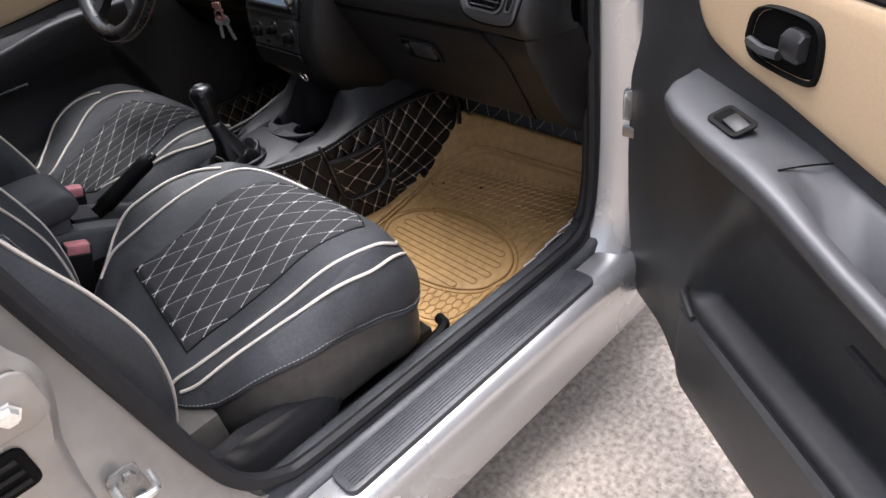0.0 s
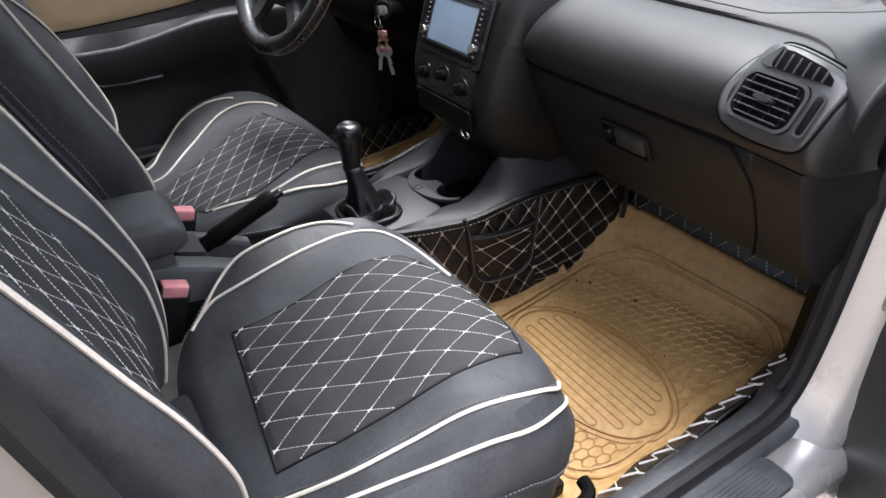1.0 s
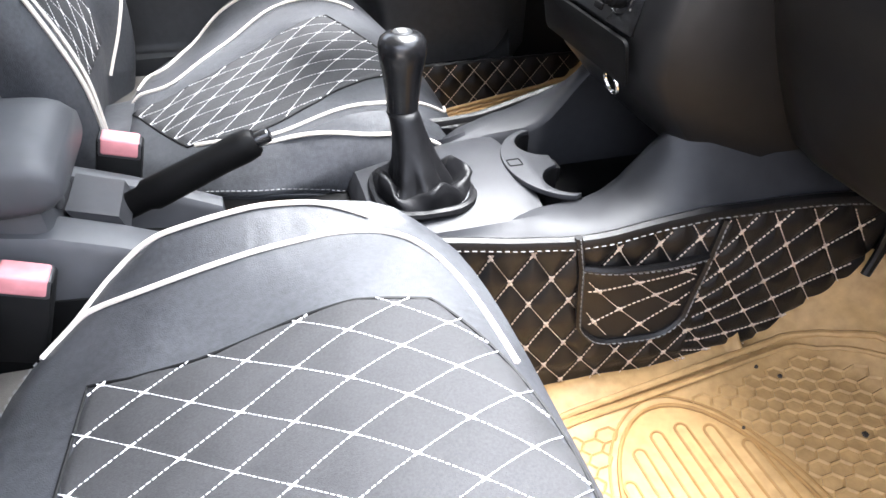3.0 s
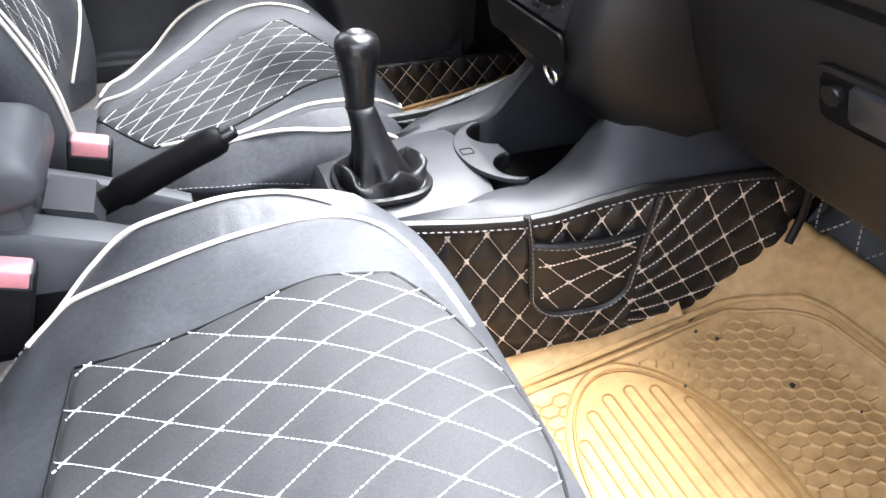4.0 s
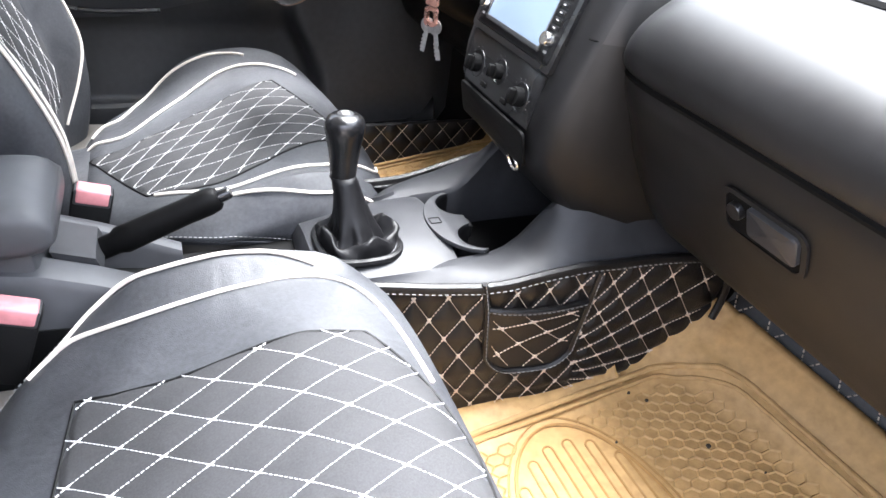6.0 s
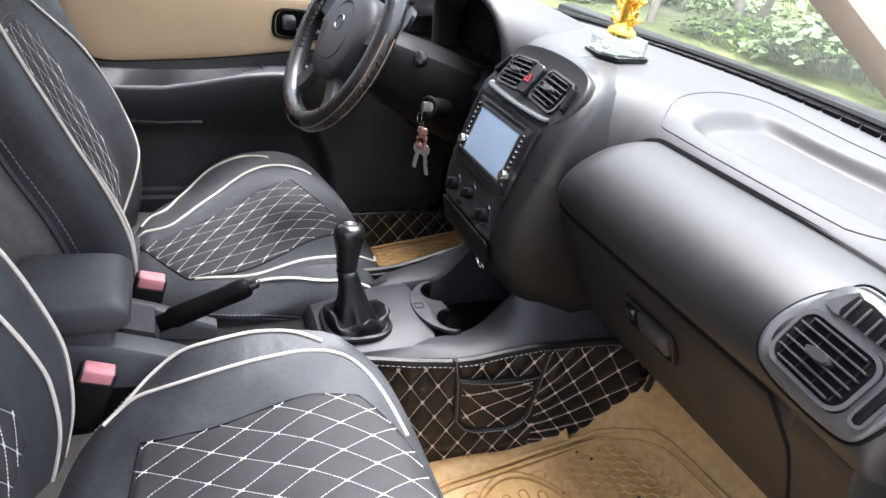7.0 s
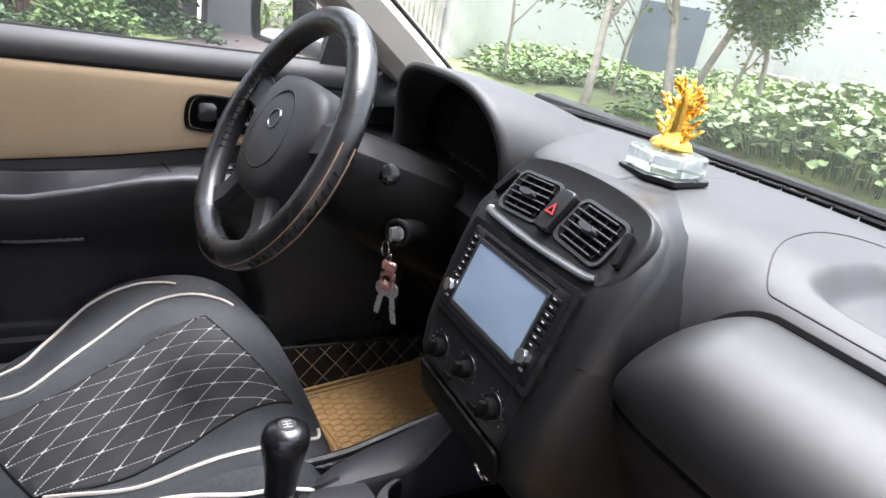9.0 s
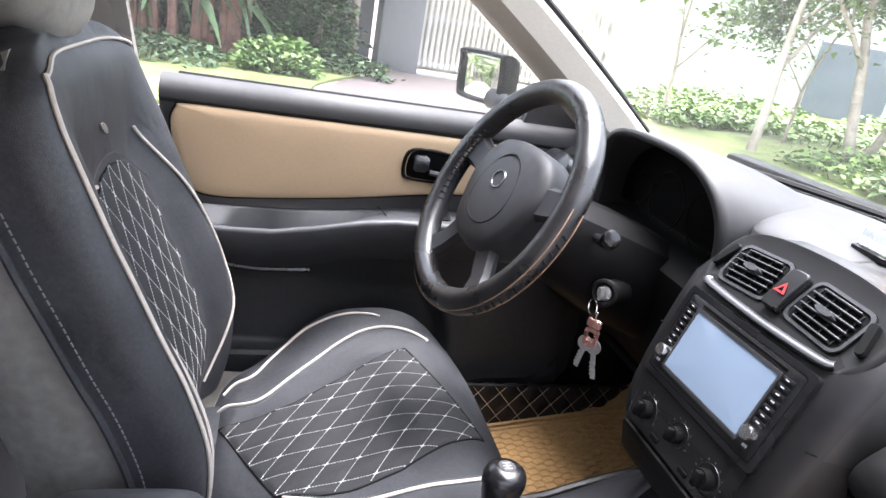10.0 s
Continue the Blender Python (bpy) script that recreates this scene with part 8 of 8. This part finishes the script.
def build_tree(x, y, height, seed, lean=(0, 0), leaf=0.10, label="slender tree with fine green leaves", crown=1.0, mat=None, trunk=0.07):
    rnd = random.Random(seed)
    z0 = bank(x, y)
    tree = thing("tree", (x, y, z0), label, "tree", "trees outside")
    bm = bmesh.new()
    tips = []
    def limb(p, d, ln, r, depth):
        pts, rs = [p], [r]
        for k in range(5):
            d = (d + Vector((rnd.gauss(0, 0.10), rnd.gauss(0, 0.10), 0.05))).normalized()
            p = p + d * ln / 5
            pts.append(p)
            rs.append(r * (1 - 0.5 * (k + 1) / 5))
            if depth < 3 and k >= 1:
                for _ in range(1 if depth else 1):
                    a = rnd.uniform(0, 6.283)
                    e = (d * 0.75 + Vector((math.cos(a), math.sin(a), rnd.uniform(-0.1, 0.5))) * 0.75).normalized()
                    limb(p, e, ln * rnd.uniform(0.42, 0.62), rs[-1] * 0.62, depth + 1)
        tube(bm, pts, rs, 7 if depth == 0 else 5)
        if depth >= 1:
            tips.extend(pts[2:])
    limb(Vector((x, y, z0 - 0.05)), Vector((lean[0], lean[1], 1)).normalized(), height, trunk, 0)
    part("trunk", bm, BARK, tree, sharp=2)
    bm = bmesh.new()
    leaf_cloud(bm, rnd, [t for t in tips if t.z > z0 + height * 0.24], leaf, max(2, int(9 * crown)), 0.20, 0.25, 0.36)
    part("crown", bm, mat or LEAF_FINE, tree, kind="stuff", sharp=3)
    return tree


build_tree(6.2, 7.1, 3.4, 4, (0.34, 0.28), 0.10, crown=1.6, trunk=0.075)
build_tree(7.2, 6.4, 3.4, 7, (0.06, 0.26), 0.11, crown=2.6, trunk=0.08)
build_tree(8.2, 7.1, 3.4, 15, (0.30, -0.12), 0.11, crown=2.0, trunk=0.07)
build_tree(8.9, 6.3, 2.5, 16, (0.05, -0.1), 0.11, "low tree with drooping fine leaves", 2.4, LEAF_FINE, 0.05)
build_tree(8.45, 6.45, 1.9, 17, (0.05, -0.15), 0.10, "low tree with drooping fine leaves", 3.2, LEAF_FINE, 0.035)
build_tree(7.4, 7.9, 2.2, 18, (0.1, -0.05), 0.09, "low tree with drooping fine leaves", 1.6, LEAF_FINE, 0.03)
build_tree(5.95, 9.1, 2.5, 12, (0.10, -0.10), 0.13, "thin young tree with few broad leaves", 0.5, LEAF, 0.035)
build_tree(10.6, 4.4, 2.6, 19, (0.0, 0.1), 0.09, "thin young tree with few leaves", 0.5, LEAF_FINE, 0.03)
build_tree(0.1, 10.8, 2.8, 23, (0.15, -0.1), 0.13, "dark leaved shrub tree by the wall", 2.2, LEAF_DARK, 0.07)
build_tree(-1.3, 11.2, 2.6, 24, (0.1, -0.1), 0.13, "dark leaved shrub tree by the wall", 2.0, LEAF_DARK, 0.06)
build_tree(-3.0, 9.4, 4.6, 25, (0.05, -0.1), 0.16, "tall dark leaved tree shading the planting bed", 2.6, LEAF_DARK, 0.10)
build_tree(0.9, 11.0, 4.2, 26, (-0.05, -0.15), 0.16, "tall dark leaved tree shading the planting bed", 2.4, LEAF_DARK, 0.09)
build_tree(-6.0, 9.2, 4.6, 27, (0.05, -0.1), 0.16, "tall dark leaved tree shading the planting bed", 2.6, LEAF_DARK, 0.10)


def build_shrub(x, y, wx, wy, h, seed, leaf, n, mat, label, broad=0.5):
    rnd = random.Random(seed)
    z0 = bank(x, y)
    ob = thing("shrub", (x, y, z0), label, "shrub", "shrubs outside")
    bm = bmesh.new()
    stems = bmesh.new()
    pts = []
    for _ in range(n):
        u, v = rnd.uniform(-1, 1), rnd.uniform(-1, 1)
        top = h * (1 - 0.5 * (u * u + v * v)) * rnd.uniform(0.35, 1.0)
        pts.append(Vector((x + wx * u, y + wy * v, z0 + max(0.05, top))))
        if rnd.random() < 0.25:
            tube(stems, [(x + wx * u * 0.9, y + wy * v * 0.9, z0), pts[-1]], [0.008, 0.004], 4)
    leaf_cloud(bm, rnd, pts, leaf, 2, leaf * 0.6, 0.0, broad)
    part("leaves", bm, mat, ob, kind="stuff", sharp=3)
    part("stems", stems, LEAF_DARK, ob, kind="stuff")
    return ob


build_shrub(7.3, 3.4, 1.3, 1.7, 1.0, 31, 0.115, 2000, LEAF_PALE, "bushy plant with broad heart-shaped leaves", 0.52)
build_shrub(9.2, 2.4, 1.4, 2.0, 1.15, 32, 0.12, 1500, LEAF_PALE, "bushy plant with broad heart-shaped leaves", 0.52)
build_shrub(8.3, 0.6, 1.4, 1.4, 1.15, 40, 0.12, 900, LEAF, "bushy plant with broad heart-shaped leaves", 0.5)
build_shrub(9.6, 5.6, 1.2, 1.1, 0.5, 33, 0.10, 900, LEAF, "low leafy ground plants", 0.45)
build_shrub(7.2, 9.5, 1.4, 0.9, 0.30, 34, 0.10, 1200, LEAF, "low leafy ground plants", 0.5)
build_shrub(8.7, 8.6, 1.2, 1.0, 0.28, 41, 0.11, 600, LEAF, "low leafy ground plants", 0.45)
build_shrub(8.6, 10.9, 2.0, 0.9, 0.45, 35, 0.13, 600, LEAF, "low leafy ground plants", 0.45)
build_shrub(11.4, 8.2, 1.4, 2.0, 0.5, 36, 0.13, 520, LEAF, "low leafy ground plants", 0.45)
build_shrub(6.9, 5.9, 0.8, 0.7, 0.30, 42, 0.09, 420, LEAF, "low leafy ground plants", 0.45)
build_shrub(-0.3, 9.0, 0.55, 0.6, 0.5, 37, 0.10, 700, LEAF_FINE, "light green shrub by the driveway", 0.40)
build_shrub(-2.4, 8.9, 1.4, 0.9, 0.32, 38, 0.10, 700, LEAF_DARK, "dark green plants by the driveway", 0.40)
build_shrub(-4.6, 8.9, 1.4, 0.9, 0.32, 43, 0.10, 600, LEAF_DARK, "dark green plants by the driveway", 0.40)
build_shrub(-5.0, 5.2, 1.4, 0.8, 1.3, 45, 0.13, 600, LEAF, "leafy hedge plant beside the parking place", 0.45)
build_shrub(-8.0, 4.6, 1.6, 1.0, 1.5, 46, 0.14, 600, LEAF, "leafy hedge plant beside the parking place", 0.45)
build_shrub(-11.0, 3.6, 1.8, 1.4, 1.8, 47, 0.16, 600, LEAF_DARK, "leafy hedge plant beside the parking place", 0.45)
build_shrub(0.7, 10.2, 0.7, 0.8, 0.32, 39, 0.08, 500, LEAF_DARK, "dark low shrub by the wall", 0.45)
build_shrub(-1.4, 10.5, 1.0, 0.7, 1.5, 44, 0.13, 700, LEAF_DARK, "tall dark shrub by the wall", 0.40)
build_shrub(0.15, 10.6, 0.75, 0.6, 1.7, 48, 0.12, 800, LEAF_DARK, "tall dark shrub by the wall", 0.42)
build_shrub(-0.6, 11.0, 0.8, 0.5, 1.8, 49, 0.13, 700, LEAF_DARK, "tall dark shrub by the wall", 0.42)


def build_palm(x, y, h, seed):
    rnd = random.Random(seed)
    ob = thing("banana_plant", (x, y, 0), "tall plant with brown dry stems and long drooping leaves", "plant", "tall plants")
    for k in range(7):
        bm = bmesh.new()
        a = rnd.uniform(0, 6.283)
        tube(bm, smooth_path([(x + 0.35 * math.cos(a), y + 0.3 * math.sin(a), -0.02), (x + 0.38 * math.cos(a), y + 0.3 * math.sin(a), h * 0.4), (x + 0.45 * math.cos(a), y + 0.35 * math.sin(a), h * rnd.uniform(0.6, 0.9))], 4), [0.07, 0.07, 0.07, 0.065, 0.06, 0.055, 0.05, 0.045, 0.04], 8)
        part("stem", bm, RUSTY, ob)
    bm = bmesh.new()
    for k in range(34):
        a = rnd.uniform(0, 6.283)
        z = h * rnd.uniform(0.35, 0.85)
        ln, w = rnd.uniform(0.8, 1.5), rnd.uniform(0.05, 0.11)
        d = Vector((math.cos(a), math.sin(a), 0))
        side = Vector((-d.y, d.x, 0))
        rows = []
        for i in range(7):
            t = i / 6
            p = Vector((x, y, z)) + d * (0.12 + ln * t * 0.75) + Vector((0, 0, 0.45 * t - 1.1 * t * t))
            ww = w * math.sin(math.pi * (0.12 + 0.86 * t))
            rows.append([p + side * ww, p + Vector((0, 0, -ww * 0.35)), p - side * ww])
        loft(bm, rows, closed=False, caps=False)
    part("leaves", bm, LEAF_DARK, ob, kind="stuff", sharp=3)


build_palm(-2.2, 10.2, 2.4, 51)
build_palm(-3.4, 10.6, 2.6, 52)
build_palm(-4.8, 10.4, 2.5, 53)
build_palm(-1.2, 10.9, 2.2, 54)
build_palm(-2.9, 9.7, 2.2, 55)
build_palm(-6.2, 10.2, 2.5, 56)
build_palm(-1.75, 9.8, 2.1, 57)
build_palm(-2.45, 9.9, 2.2, 58)
build_palm(-1.15, 10.1, 1.9, 59)

# walls, gate
bm = bmesh.new()
box(bm, (-14, 12.2, -0.05), (1.35, 12.45, 2.6), 0.01)
solid("garden_wall", bm, WALL_GREY, "grey-white rendered garden wall behind the plants", "wall")
gate_post = thing("gate_pillar", (1.75, 11.9, 0), "white rendered gate pillar", "pillar")
bm = bmesh.new()
box(bm, (1.42, 11.5, -0.05), (2.18, 12.3, 2.8), 0.015)
part("shaft", bm, WALL_GREY, gate_post)
gate = thing("slatted_gate", (4.1, 12.0, 0.1), "cream slatted metal gate", "gate")
for z in (0.16, 1.0, 2.5):
    bm = bmesh.new()
    box(bm, (2.19, 11.97, z), (6.1, 12.03, z + 0.07), 0.005)
    part("rail", bm, GATE, gate)
for i in range(34):
    bm = bmesh.new()
    x = 2.24 + 0.1135 * i
    box(bm, (x, 11.955, 0.12), (x + 0.072, 11.968, 3.0), 0.003)
    part("slat", bm, GATE, gate)
bm = bmesh.new()
box(bm, (2.19, 12.3, -0.02), (6.1, 12.4, 3.2), 0.01)
solid("gate_backing", bm, WALL_CREAM, "cream sheet metal behind the gate's slats", "gate")
bm = bmesh.new()
box(bm, (2.19, 11.5, -0.02), (6.1, 12.2, 0.06), 0.01)
solid("gate_threshold", bm, WALL, "pale concrete threshold of the gate", "threshold")
bm = bmesh.new()
box(bm, (6.15, 11.7, -0.05), (7.15, 12.5, 3.6), 0.02)
solid("wall_pillar", bm, WALL, "white rendered wall pillar beside the gate", "pillar")
bm = bmesh.new()
loft(bm, [[(x, y, 0.1), (x, y, z), (x + 0.2, y + 0.15, z), (x + 0.2, y + 0.15, 0.1)] for x, y, z in ((7.1, 12.3, 3.4), (10.0, 12.6, 3.4), (14.0, 10.0, 3.4), (15.0, 4.0, 3.4), (15.0, -6.0, 3.4))])
solid("boundary_wall", bm, WALL, "weathered white boundary wall behind the trees", "wall")
bm = bmesh.new()
rnd = random.Random(61)
for i in range(70):
    t = i / 70
    x, y = (13.2 + 1.0 * t, 9.6 - 14 * t)
    for k in range(2):
        s = rnd.uniform(0.14, 0.24)
        c = Vector((x + rnd.uniform(-0.05, 0.05), y, bank(x, y) + 0.1 + 0.22 * k))
        box(bm, c - Vector((s * 0.5, s, s * 0.5)), c + Vector((s * 0.5, s, s * 0.5)), 0.05)
solid("stone_edging", bm, STONE, "low rubble stone edging before the wall", "stones", kind="stuff")
bm = bmesh.new()
loft(bm, [[(x - 0.06, y - 0.09, 0.40), (x - 0.06, y - 0.09, 1.95), (x + 0.05, y + 0.06, 1.95), (x + 0.05, y + 0.06, 0.40)] for x, y in ((11.13, 11.87), (12.47, 11.0))])
solid("blue_door", bm, BLUE, "dull blue sheet metal door in the wall", "door")
# light coloured rock in the grass
rock = bmesh.new()
bmesh.ops.create_icosphere(rock, subdivisions=3, radius=0.16)
for v in rock.verts:
    v.co *= 1 + 0.25 * noise.noise(v.co * 6)
    v.co.z *= 0.7
    v.co += Vector((6.9, 5.4, bank(6.9, 5.4) + 0.12))
solid("pale_rock", rock, WALL, "pale rounded rock in the grass", "rock", kind="")
# added unseen wall: closes the view behind the camera and limits side light
bm = bmesh.new()
box(bm, (-16, -7.8, -0.05), (18, -7.5, 4.0), 0.02)
solid("unseen_blocking_wall", bm, WALL_GREY, "plain grey unseen wall added to limit light from the side", "wall")
